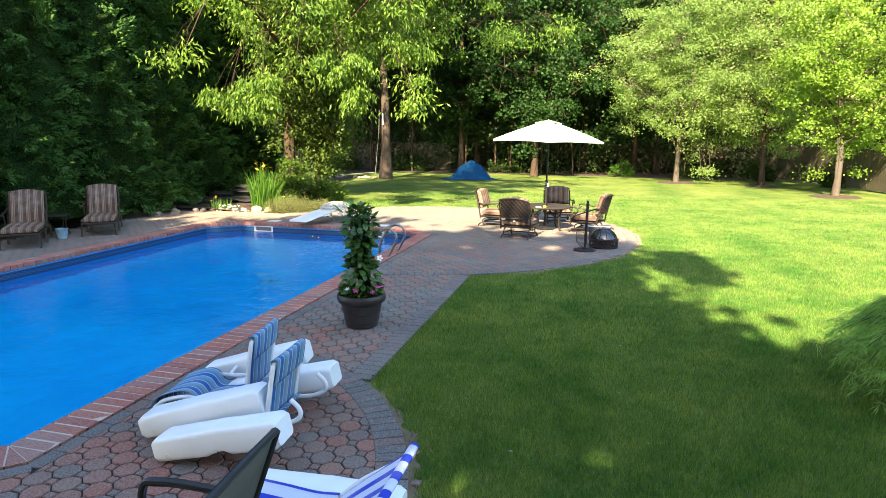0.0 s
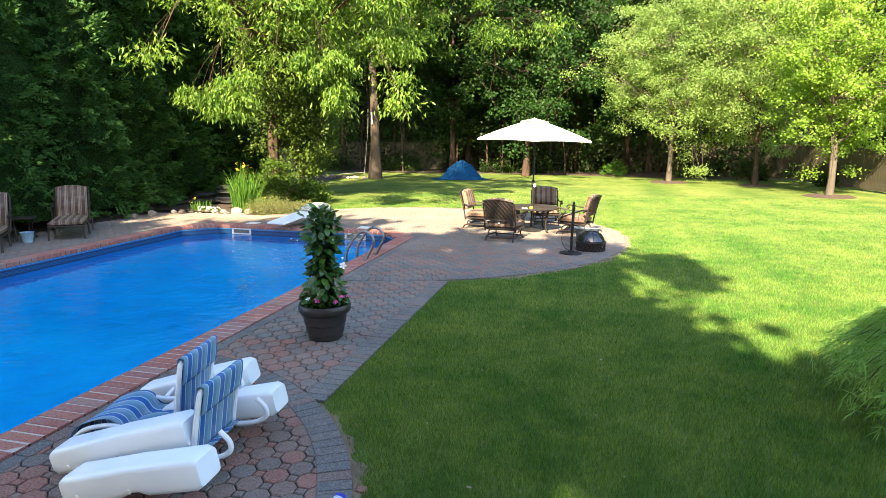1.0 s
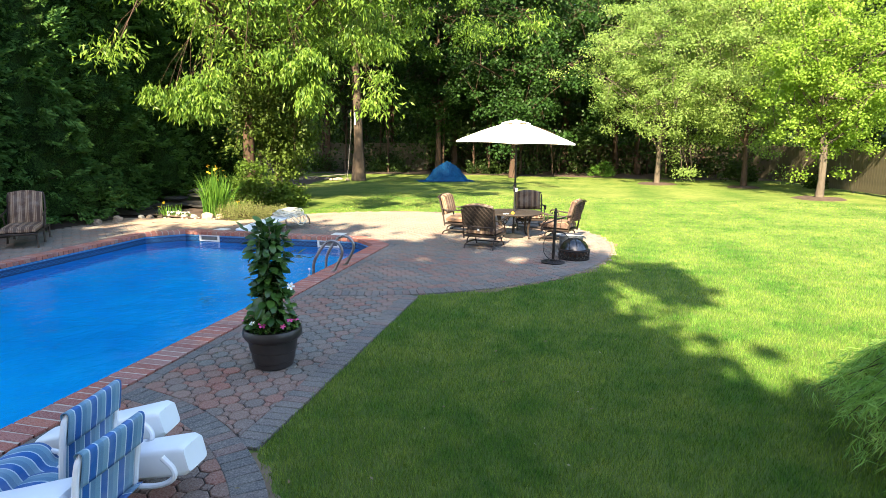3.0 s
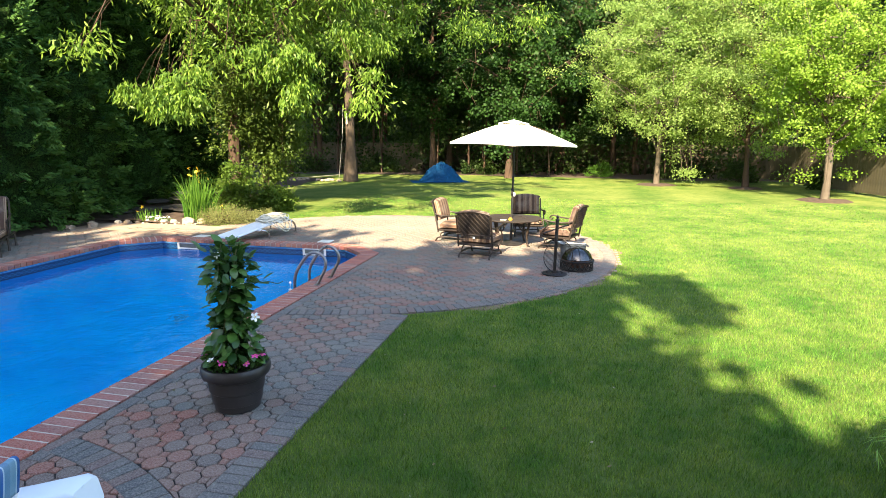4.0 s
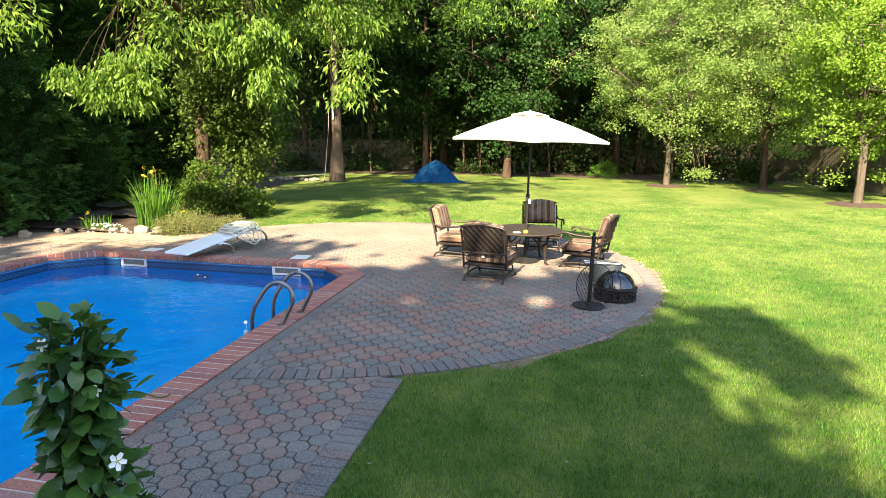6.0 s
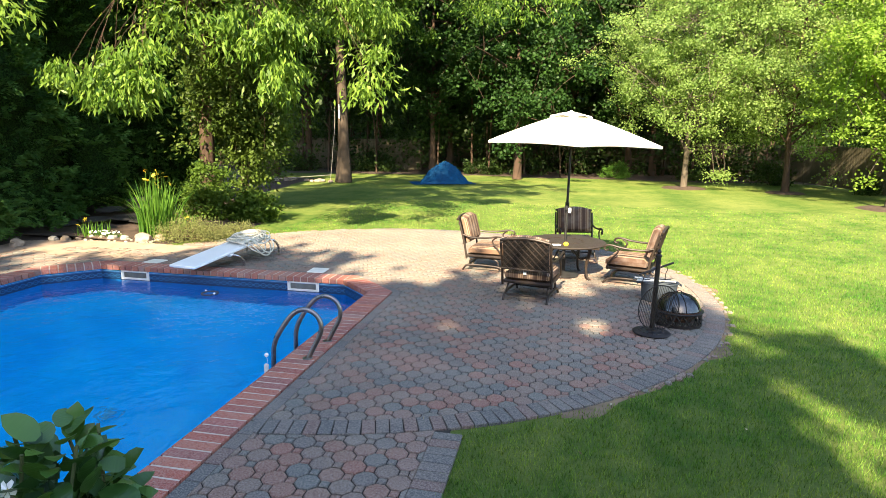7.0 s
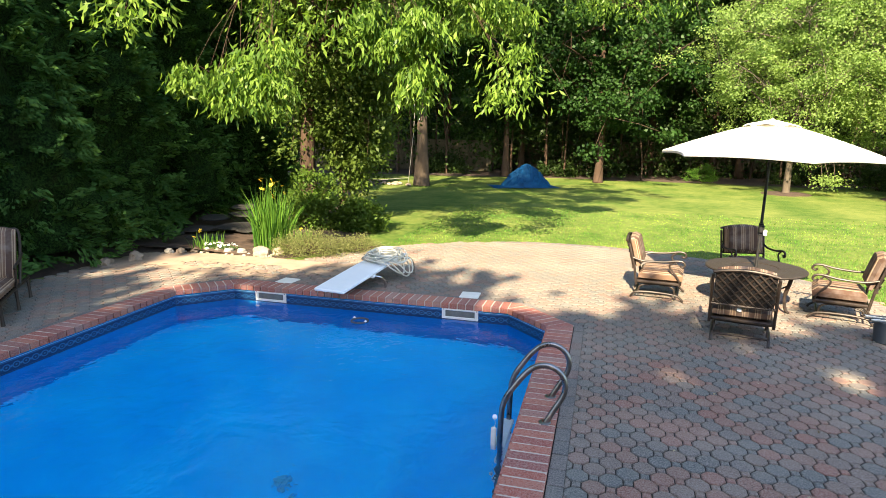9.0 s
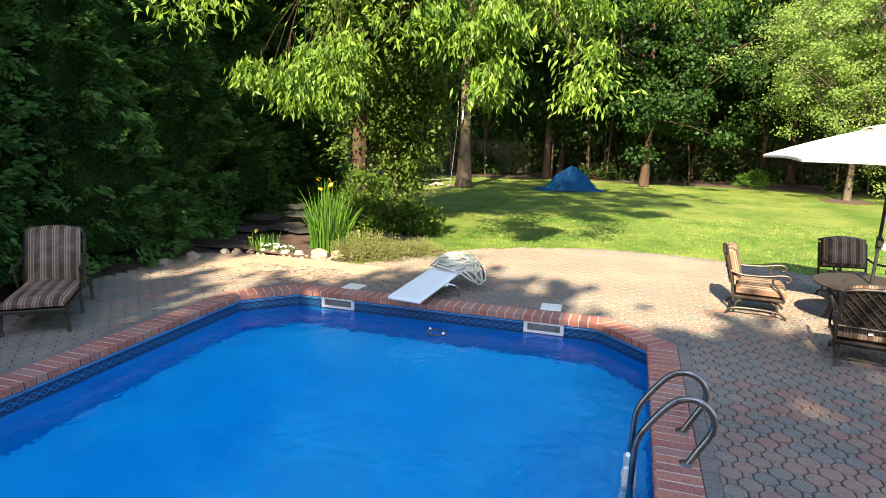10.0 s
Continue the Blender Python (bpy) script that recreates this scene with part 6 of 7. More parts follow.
for k in range(290):
    f = (k + rp.random()) / 290
    z = 0.42 + 0.89 * f
    rad = (0.165 + 0.05 * math.sin(f * 9 + 1)) * (1.05 - 0.45 * max(0, f - 0.75) / 0.25) * (1.25 if f < 0.18 else 1.0)
    a = k * 2.399 + rp.uniform(-0.4, 0.4)
    o = new("leaf", rp.choice(blades))
    o.parent = plant
    s = rp.uniform(0.85, 1.35) * (0.85 if f > 0.85 else 1.0)
    pitch = rp.uniform(-55, 30) if f < 0.80 else rp.uniform(-15, 75)
    o.matrix_basis = pose(rad * 0.62 * math.cos(a), rad * 0.62 * math.sin(a), z + 0.03, 0, 0, math.degrees(a) - 90) @ pose(0, 0, 0, pitch, rp.uniform(-35, 35), 0) @ Matrix.Diagonal((s, s, s, 1))
for x, y, z, rz, pitch in ((0.16, -0.02, 1.02, -90, 20), (0.20, -0.02, 1.06, -70, 35), (0.26, -0.04, 1.04, -95, 10), (0.30, -0.04, 1.07, -60, 40), (-0.20, 0.0, 1.25, 80, 30), (-0.23, -0.02, 1.28, 100, 50), (-0.15, -0.05, 0.84, 110, -10), (0.15, -0.02, 1.22, -80, 45), (0.2, -0.1, 0.62, -100, 0)):
    o = new("leaf", blades[0])
    o.parent = plant
    o.matrix_basis = pose(x, y, z, 0, 0, rz) @ pose(0, 0, 0, pitch, 0, 0)
bm = bmesh.new()
tube(bm, smooth_path([(0.08, 0, 0.95), (0.2, -0.02, 1.02), (0.3, -0.04, 1.06), (0.42, -0.05, 1.05), (0.47, -0.05, 1.07)], 4), 0.003, 5)
part("tendril", bm, LEAF_SMALL, plant)
for x, y, z, rx, rz, s in ((-0.02, -0.13, 1.26, 70, 0, 0.034), (0.27, -0.13, 0.80, 62, 20, 0.045), (-0.14, -0.08, 1.09, 80, -50, 0.034), (0.13, -0.06, 1.05, 60, 60, 0.034), (-0.16, -0.05, 0.98, 95, -60, 0.03), (-0.07, -0.22, 0.46, 30, 0, 0.036)):
    flower("white_flower", PETAL_WHITE, s * 0.8, plant, pose(x, y, z, rx, 0, rz))
bedding = tagged(new("impatiens"), "low bedding flowers with pink blooms round the pot's edge", "flowers")
bedding.matrix_basis = pose(-2.55, 6.39, 0) @ Matrix.Diagonal((0.86, 0.86, 0.98, 1))
nr = np.random.default_rng(8)
a = nr.uniform(0, 2 * math.pi, 900)
r_ = nr.uniform(0.08, 0.285, 900)
cen = np.stack([r_ * np.cos(a), r_ * np.sin(a), 0.36 + nr.uniform(0, 0.09, 900)], 1)
al = np.stack([np.cos(a), np.sin(a), nr.uniform(-0.2, 0.8, 900)], 1) + nr.normal(size=(900, 3)) * 0.5
o = new("small_leaves", leaves_mesh("small_leaves", cen, al, 0.05, 0.03, LEAF_SMALL, nr))
o.parent = bedding
tagged(o, kind="stuff")
for x, y, z, s in ((0.03, -0.26, 0.46, 0.042), (-0.28, -0.06, 0.43, 0.036), (0.26, -0.10, 0.48, 0.038), (0.22, -0.18, 0.44, 0.03), (0.29, -0.02, 0.47, 0.034)):
    flower("pink_flower", PETAL_PINK, s, bedding, pose(x, y, z, 35 if y < -0.15 else 10, 0, rp.uniform(0, 90)))


# weeping cut-leaved maple beside the lawn
def lace_maple(cx, cy, rad, h, seed):
    r = np.random.default_rng(seed)
    root = new("laceleaf_maple")
    base, way, lines = [], [], []
    for i in range(200):
        az = i * 2.399 + r.normal() * 0.2
        reach = rad * r.uniform(0.45, 1.08)
        z0 = h * r.uniform(0.72, 1.08)
        drop = r.uniform(0.45, 1.0) * (reach / rad) ** 1.2
        out = np.array([math.cos(az), math.sin(az), 0.0])
        pts = [out * reach * (0.12 + 0.88 * s) + np.array([0, 0, max(0.05, z0 * (1 - drop * s * s))]) for s in np.linspace(0, 1, 7)]
        lines.append(([np.array([0, 0, 0.25 * h])] + pts, [0.016, 0.011, 0.009, 0.007, 0.005, 0.004, 0.003, 0.002]))
        for j in range(40):
            s = 0.26 + 0.74 * (j + r.random()) / 40
            k = min(int(s * 6), 5)
            p = pts[k] + (pts[k + 1] - pts[k]) * (s * 6 - k) + r.normal(size=3) * np.array([0.05, 0.05, 0.03])
            base.append(p)
            way.append((pts[k + 1] - pts[k]) / np.linalg.norm(pts[k + 1] - pts[k]) + r.normal(size=3) * 0.35)
    base, way = np.array(base), np.array(way)
    way /= np.linalg.norm(way, axis=1, keepdims=True)
    side = np.cross(way, np.array([0, 0, 1.0]) + r.normal(size=way.shape) * 0.3)
    side /= np.maximum(np.linalg.norm(side, axis=1, keepdims=True), 1e-6)
    cen, along = [], []
    for a, ln in ((-1.5, 0.05), (-0.8, 0.08), (-0.38, 0.10), (0.0, 0.115), (0.38, 0.10), (0.8, 0.08), (1.5, 0.05)):
        d = way * math.cos(a) + side * math.sin(a) + np.array([0, 0, -0.3]) + r.normal(size=way.shape) * 0.22
        cen.append(base + d * ln * 0.5)
        along.append(d)
    cen = np.concatenate(cen)
    cen[:, 2] = np.maximum(cen[:, 2], 0.02)
    cr = new("leaves", leaves_mesh("leaves", cen, np.concatenate(along), 0.115, 0.0068, LEAF_LACE, r, 0.1))
    cr.parent = root
    st = new("stem", branch_mesh("stem", lines, BARK_BROWN, 5))
    st.parent = root
    at(root, cx, cy)
    return tagged(root, "weeping maple with finely cut green leaves beside the lawn", "shrub")


lace_maple(2.94, 5.75, 1.04, 0.98, 3)


# iris clump, shrubs and groundcover at the pool's far corner
def iris(cx, cy, n, h, spread, seed):
    r = random.Random(seed)
    root = new("iris_clump")
    vs, fs = [], []
    for i in range(n):
        a, q = r.uniform(0, 6.28), spread * r.random() ** 0.6
        x, y = q * math.cos(a), q * math.sin(a)
        hh = h * r.uniform(0.6, 1.08)
        lean = q / spread * 0.16 + r.uniform(-0.22, 0.30) * (2.4 if r.random() < 0.2 else 1.0)
        w = r.uniform(0.008, 0.016)
        b = r.uniform(0, 3.14)
        k = len(vs)
        for j in range(5):
            f = j / 4
            ww = w * (1 - f ** 2.5) + 0.001
            px, py = x + math.cos(a) * lean * f * f * hh, y + math.sin(a) * lean * f * f * hh
            z = hh * (f - 0.18 * lean * f * f * 2)
            vs += [(px - math.cos(b) * ww, py - math.sin(b) * ww, z), (px + math.cos(b) * ww, py + math.sin(b) * ww, z)]
        for j in range(4):
            fs.append((k + 2 * j, k + 2 * j + 1, k + 2 * j + 3, k + 2 * j + 2))
    o = new("foliage", mesh_from("foliage", vs, fs, LEAF_IRIS))
    o.parent = root
    for i in range(int(n / 14)):
        a, q = r.uniform(0, 6.28), spread * r.uniform(0.1, 0.9)
        z = h * r.uniform(0.75, 1.12)
        flower("yellow_flower", PETAL_YELLOW, r.uniform(0.034, 0.05), root, pose(q * 1.15 * math.cos(a), q * 1.15 * math.sin(a), z, r.uniform(20, 75), 0, r.uniform(0, 360)), 5, False)
    at(root, cx, cy)
    return tagged(root, "clump of tall green iris with yellow flowers", "flowers")


iris(-9.5, 15.95, 230, 1.22, 0.36, 4)
small_iris = iris(-10.55, 15.35, 40, 0.36, 0.30, 6)
small_iris["label"] = "low yellow flowers beside the edging stones"
small2 = iris(-8.95, 16.05, 60, 0.42, 0.35, 9)
small2["label"] = "low green blades with a few yellow flowers"


def bush(name, cx, cy, rx, ry, h, n, leaf, mat, label, seed, z0=0.05):
    r = np.random.default_rng(seed)
    root = new(name)
    k = max(30, n // 60)
    az, el = r.uniform(0, 2 * math.pi, k), np.arcsin(r.uniform(-0.1, 1.0, k))
    q = r.uniform(0.45, 1.0, k)
    tips = np.stack([rx * q * np.cos(az) * np.cos(el), ry * q * np.sin(az) * np.cos(el), z0 + h * q * np.abs(np.sin(el))], 1)
    pick = r.integers(0, k, n)
    off = r.normal(size=(n, 3)) * np.array([0.13, 0.13, 0.10]) * max(rx, 0.5)
    cen = tips[pick] + off
    cen[:, 2] = np.maximum(cen[:, 2], 0.02)
    o = new("foliage", leaves_mesh("foliage", cen, off + r.normal(size=(n, 3)) * 0.1 + np.array([0, 0, 0.03]), leaf[0], leaf[1], mat, r))
    o.parent = root
    lines = [([np.array([0.0, 0, 0]), tips[i] * np.array([0.5, 0.5, 0.6]), tips[i]], [0.014, 0.01, 0.003]) for i in range(0, k, 2)]
    s = new("stem", branch_mesh("stem", lines, BARK_BROWN, 5))
    s.parent = root
    at(root, cx, cy)
    return tagged(root, label, "shrub")


bush("shrub", -8.75, 18.5, 0.66, 0.6, 0.72, 4200, (0.11, 0.055), LEAF_SHRUB, "rounded leafy green shrub at the lawn's corner", 5)
bush("shrub", -9.9, 18.4, 0.8, 0.7, 1.35, 4600, (0.10, 0.05), LEAF_SHRUB, "tall leafy shrub behind the iris", 15)
bush("groundcover", -8.55, 15.65, 0.75, 0.55, 0.30, 8000, (0.034, 0.016), LEAF_COVER, "low mound of pale green groundcover", 25)
bush("groundcover", -7.75, 16.2, 0.5, 0.4, 0.22, 3600, (0.034, 0.016), LEAF_COVER, "low mound of pale green groundcover by the lawn", 26)
bush("yellow_grass", 1.3, 37.6, 0.7, 0.4, 0.95, 1500, (0.34, 0.022), LEAF_IRIS, "clump of tall yellow-green grass at the wood's edge", 35)
bush("low_shrub", -12.0, 38.5, 1.6, 1.0, 1.1, 2600, (0.13, 0.08), LEAF_WOOD, "dark low shrub under the trees", 36)
for k, (x, y, s_) in enumerate(((5.6, 37.6, 1.0), (8.2, 35.6, 0.9), (-16.5, 37.5, 1.2), (-5.8, 38.2, 0.9), (10.6, 31.5, 0.7))):
    bush("low_shrub", x, y, 1.2 * s_, 0.8 * s_, 1.1 * s_, 1800, (0.12, 0.07), LEAF_WOOD, "dark low shrub along the fence", 40 + k)


def stone(x, y, sx, sy, sz, mat, label, seed, rz=0.0, name="edging_stone", z=0.0, rough=0.22):
    bm = bmesh.new()
    bmesh.ops.create_icosphere(bm, subdivisions=3, radius=1.0)
    for v in bm.verts:
        n_ = noise.noise(v.co * 1.3 + Vector((seed * 3.7, seed, 0))) + 0.5 * noise.noise(v.co * 3.1 + Vector((seed, 0, 5)))
        v.co = v.co * (1 + rough * n_)
        v.co = Vector((v.co.x * sx, v.co.y * sy, max(v.co.z, -0.35) * sz))
    ob = part(name, bm, mat, None, smooth=True)
    at(ob, x, y, z + 0.3 * sz, rz)
    return tagged(ob, label, "stone", "edging stones")


for k, (x, y, sx, sy, sz, m_) in enumerate(((-9.28, 15.22, 0.24, 0.17, 0.17, 0), (-9.72, 15.25, 0.12, 0.10, 0.09, 1), (-9.98, 15.22, 0.15, 0.11, 0.085, 1), (-10.22, 15.2, 0.10, 0.08, 0.07, 0), (-10.42, 15.17, 0.12, 0.09, 0.075, 1),
                                            (-10.64, 15.1, 0.11, 0.09, 0.07, 0), (-10.84, 14.98, 0.10, 0.085, 0.08, 0), (-11.0, 14.85, 0.12, 0.09, 0.085, 1), (-11.15, 14.2, 0.20, 0.16, 0.13, 0), (-11.3, 13.7, 0.17, 0.14, 0.11, 0), (-9.05, 15.4, 0.16, 0.13, 0.11, 0))):
    stone(x, y, sx * 0.72, sy * 0.74, sz * 0.85, STONE_PALE if m_ else STONE, "pale rounded edging stone" if m_ else "rough brown-grey edging stone", k + 2, k * 37, rough=0.42)
for k in range(26):
    r1 = random.Random(100 + k)
    stone(-9.9 + r1.uniform(-1.0, 0.9), 15.1 + r1.uniform(-0.08, 0.14), 0.035, 0.03, 0.025, STONE if k % 2 else STONE_PALE, "small pebble along the bed's edge", k, k * 50, "pebble")
for k, (x, y, sx, sy, z) in enumerate(((-11.3, 16.3, 0.55, 0.4, 0.0), (-11.7, 16.8, 0.5, 0.35, 0.10), (-11.2, 17.2, 0.6, 0.4, 0.12), (-11.9, 17.5, 0.5, 0.4, 0.24), (-11.3, 17.8, 0.55, 0.35, 0.30), (-10.7, 17.1, 0.4, 0.3, 0.08), (-12.2, 16.3, 0.4, 0.35, 0.05), (-11.6, 18.2, 0.5, 0.35, 0.42))):
    ob = stone(x, y, sx * 0.85, sy * 0.85, 0.07, FLAG, "flat dark slab of a stacked rock garden", 60 + k, k * 41, "rock_slab", z, 0.12)
    ob["group"] = "rock garden slabs"
for k, (x, y) in enumerate(((-10.05, 15.35), (-10.3, 15.32), (-10.5, 15.3))):
    root = tagged(new("white_alyssum"), "small mound of white and violet flowers", "flowers")
    for j in range(9):
        r1 = random.Random(k * 20 + j)
        flower("bloom", PETAL_WHITE, 0.028, root, pose(r1.uniform(-0.12, 0.12), r1.uniform(-0.08, 0.08), 0.10 + r1.uniform(0, 0.06), r1.uniform(10, 70), 0, r1.uniform(0, 360)), 5, False)
    rr = np.random.default_rng(k)
    c = rr.normal(size=(220, 3)) * np.array([0.10, 0.07, 0.03]) + np.array([0, 0, 0.06])
    c[:, 2] = np.maximum(c[:, 2], 0.01)
    o = new("leaves", leaves_mesh("leaves", c, rr.normal(size=(220, 3)), 0.035, 0.014, LEAF_SMALL, rr))
    o.parent = root
    at(root, x, y)


def tarp():
    bm = bmesh.new()
    n = 46
    rows = []
    for i in range(n + 1):
        row = []
        for j in range(n + 1):
            u, v = i / n * 2 - 1, j / n * 2 - 1
            x, y = u * 1.42 * (1 + 0.06 * noise.noise((u * 3, v * 3, 1))), v * 0.8 * (1 + 0.08 * noise.noise((u * 3, v * 3, 7)))
            d = max(abs(u + 0.1 * v), abs(v))
            h = max(0.0, 1 - abs(u - 0.06) ** 1.9 * 1.55 - abs(v) ** 1.8 * 1.0)
            z = 0.86 * h ** 1.12
            fold = 0.16 * noise.noise((u * 4 + v * 2, v * 5, 3)) + 0.13 * abs(noise.noise((u * 9 - v * 3, v * 8, 9))) + 0.05 * noise.noise((u * 19, v * 17, 4))
            z = z + fold * (0.3 + 0.7 * min(1, z * 2)) if z > 0.02 else 0.012 + 0.02 * abs(noise.noise((u * 9, v * 9, 2)))
            row.append(bm.verts.new((x, y, max(z, 0.006))))
        rows.append(row)
    for i in range(n):
        for j in range(n):
            bm.faces.new((rows[i][j], rows[i + 1][j], rows[i + 1][j + 1], rows[i][j + 1]))
    ob = part("blue_tarp", bm, TARP, None)
    ob.matrix_basis = pose(-6.62, 31.35, -0.015, 0, 0, 22)
    return tagged(ob, "crumpled blue tarpaulin draped over a heap on the lawn", "tarpaulin")


tarp()

# cable and pipe on the tall tree
CABLE = plain("grey_cable", (0.16, 0.15, 0.135), (0.24, 0.225, 0.20), 7.0, 0.6)
bm = bmesh.new()
tube(bm, smooth_path([(-11.42, 30.0, 0.0), (-11.34, 30.0, 0.6), (-11.24, 30.0, 1.6), (-11.16, 30.02, 2.4), (-11.13, 30.03, 3.5)], 5), 0.011, 6)
tagged(part("downpipe_cable", bm, CABLE, None), "pale cable running up the tall tree's trunk", "cable")
bm = bmesh.new()
box(bm, -0.035, 0.035, -0.03, 0.03, 0.0, 0.62, 0.02)
ob = tagged(part("trunk_guard", bm, OFF_WHITE, None), "pale plate fixed to the tall tree's trunk", "plate")
ob.matrix_basis = pose(-10.93, 30.01, 2.75, 0, 0, 8)
bm = bmesh.new()
tube(bm, [(-11.4, 30.0, 0.32), (-13.0, 28.5, 0.22), (-15.0, 27.0, 0.32)], 0.012, 5)
tagged(part("ground_rope", bm, CABLE, None), "thin pale rope strung from the tall tree", "rope")
for k in range(14):
    r1 = random.Random(300 + k)
    stone(-14 + r1.uniform(0, 3.2), 30.2 + r1.uniform(-0.5, 0.5), 0.13, 0.1, 0.08, STONE, "brown field stone edging the wood", 200 + k, k * 31, "field_stone")


# a little leaf litter on the paving and the grass
rl = np.random.default_rng(91)
lx, ly = rl.uniform(-3.4, 0.6, 90), rl.uniform(3.2, 14.5, 90)
ok = np.array([not in_pool(a, b, 0.05) and not math.hypot(a + 2.55, b - 6.39) < 0.3 for a, b in zip(lx, ly)])
lx, ly = lx[ok], ly[ok]
flat = rl.normal(size=(len(lx), 3)) * np.array([1.0, 1.0, 0.08])
LITTER = foliage("dry_leaf", (0.16, 0.10, 0.045), (0.42, 0.36, 0.24), 0.1, 0.8, 0.9)
tagged(new("leaf_litter", leaves_mesh("leaf_litter", np.stack([lx, ly, np.full(len(lx), 0.013)], 1), flat, 0.035, 0.018, LITTER, rl, 0.05)), "scattered small dry leaves on the paving", "leaves", kind="stuff")

# ---- grass ----
def grass(name, areas, seed):
    """Blades of grass: areas are (x0, x1, y0, y1, blades for each square metre, height, width)."""
    r = np.random.default_rng(seed)
    allv = []
    for x0, x1, y0, y1, per, h, w in areas:
        n = int((x1 - x0) * (y1 - y0) * per)
        x, y = r.uniform(x0, x1, n), r.uniform(y0, y1, n)
        keep = np.array([not in_deck(a - r.normal() * 0.03, b) for a, b in zip(x, y)])
        near = (np.hypot(x - SOUTH[0], y - SOUTH[1]) < SOUTH_R + 0.16 * r.random(n) ** 2) | (np.hypot(x - PATIO[0], y - PATIO[1]) < PATIO_R + 0.17 * r.random(n) ** 2)
        keep &= ~near
        # ragged, thinning margins where the long grass gives way to the open lawn
        keep &= r.random(n) < np.clip((x1 - x) / 2.5, 0, 1) * np.clip((y + 0.6) / 3.0, 0, 1)
        x, y = x[keep], y[keep]
        n = len(x)
        az = r.uniform(0, 2 * math.pi, n)
        hh = h * r.uniform(0.55, 1.3, n)
        ln = hh * r.uniform(0.15, 0.75, n)
        la = r.uniform(0, 2 * math.pi, n)
        v = np.empty((n, 3, 3))
        dx, dy = np.cos(az) * w / 2, np.sin(az) * w / 2
        v[:, 0] = np.stack([x - dx, y - dy, np.full(n, -0.023)], 1)
        v[:, 1] = np.stack([x + dx, y + dy, np.full(n, -0.023)], 1)
        v[:, 2] = np.stack([x + ln * np.cos(la), y + ln * np.sin(la), hh - 0.02], 1)
        allv.append(v)
    v = np.concatenate(allv)
    n = len(v)
    me = bpy.data.meshes.new(name)
    me.vertices.add(n * 3)
    me.vertices.foreach_set("co", v.reshape(-1).astype(np.float32))
    me.loops.add(n * 3)
    me.loops.foreach_set("vertex_index", np.arange(n * 3, dtype=np.int32))
    me.polygons.add(n)
    me.polygons.foreach_set("loop_start", np.arange(0, n * 3, 3, dtype=np.int32))
    me.update(calc_edges=True)
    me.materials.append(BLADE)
    return tagged(new(name, me), "short mown grass blades of the lawn", "grass", kind="stuff")


# thick and fine near the paving, thinning out evenly over the open lawn
STRIPS = []
for i in range(50):
    y = -0.6 + 0.5 * i
    f = math.exp(-max(y - 4.5, 0.0) / 4.0)
    STRIPS.append((-2.1 if y < 15 else -7.5, 5.5 + 0.3 * max(y - 5, 0), y, y + 0.5, 9600 * f, 0.026 + 0.018 * f ** 0.5, 0.0038 * f ** -0.46))
grass("grass", STRIPS, 12)

# ---- brick coping ----
def brick_mesh(name, pts, z0, z1, mat, bev=0.006):
    """A flat piece from its outline, with a chamfered top edge."""
    n = len(pts)
    cx, cy = sum(p[0] for p in pts) / n, sum(p[1] for p in pts) / n
    ins = []
    for x, y in pts:
        d = math.hypot(x - cx, y - cy)
        f = 1 - bev / max(d, 1e-6)
        ins.append((cx + (x - cx) * f, cy + (y - cy) * f))
    vs = [(x, y, z0) for x, y in pts] + [(x, y, z1 - bev * 0.7) for x, y in pts] + [(x, y, z1) for x, y in ins]
    fs = [tuple(range(2 * n, 3 * n))]
    for i in range(n):
        j = (i + 1) % n
        fs += [(i, j, n + j, n + i), (n + i, n + j, 2 * n + j, 2 * n + i)]
    return mesh_from(name, vs, fs, mat)


rngb = random.Random(31)
inner, outer = pool_ring(0.0), pool_ring(0.30)
brick = brick_mesh("brick", [(-0.0478, -0.012), (0.0478, -0.012), (0.0478, 0.298), (-0.0478, 0.298)], -0.055, 0.017, COPING, 0.004)
for i in range(8):
    (x0, y0), (x1, y1) = inner[i], inner[(i + 1) % 8]
    L = math.hypot(x1 - x0, y1 - y0)
    ux, uy = (x1 - x0) / L, (y1 - y0) / L
    n = max(2, round(L / 0.113))
    rz = math.degrees(math.atan2(uy, ux)) + 180
    for k in range(n):
        f = (k + 0.5) / n
        o = new("brick", brick)
        o.parent = coping_bed
        o.matrix_basis = pose(x0 + (x1 - x0) * f, y0 + (y1 - y0) * f, rngb.uniform(-0.0015, 0.0015), rngb.uniform(-0.4, 0.4), rngb.uniform(-0.4, 0.4), rz + rngb.uniform(-0.5, 0.5)) @ Matrix.Diagonal((L / n / 0.113, 1, 1, 1))
    # two tapered bricks fill the corner
    (px, py), (qx, qy) = inner[i], outer[i]
    (ax, ay), (bx, by) = inner[i - 1], inner[i]
    l0 = math.hypot(bx - ax, by - ay)
    n0 = ((by - ay) / l0, -(bx - ax) / l0)
    n1 = (uy, -ux)
    for nn, s in ((n0, 1), (n1, -1)):
        ex, ey = px + nn[0] * 0.30, py + nn[1] * 0.30
        tri = [(px, py), (ex, ey), (qx, qy)] if s > 0 else [(px, py), (qx, qy), (ex, ey)]
        cx, cy = sum(p[0] for p in tri) / 3, sum(p[1] for p in tri) / 3
        tri = [(cx + (x - cx) * 0.93, cy + (y - cy) * 0.93) for x, y in tri]
        o = new("brick", brick_mesh("brick", tri, -0.055, 0.017, COPING, 0.005))
        o.parent = coping_bed

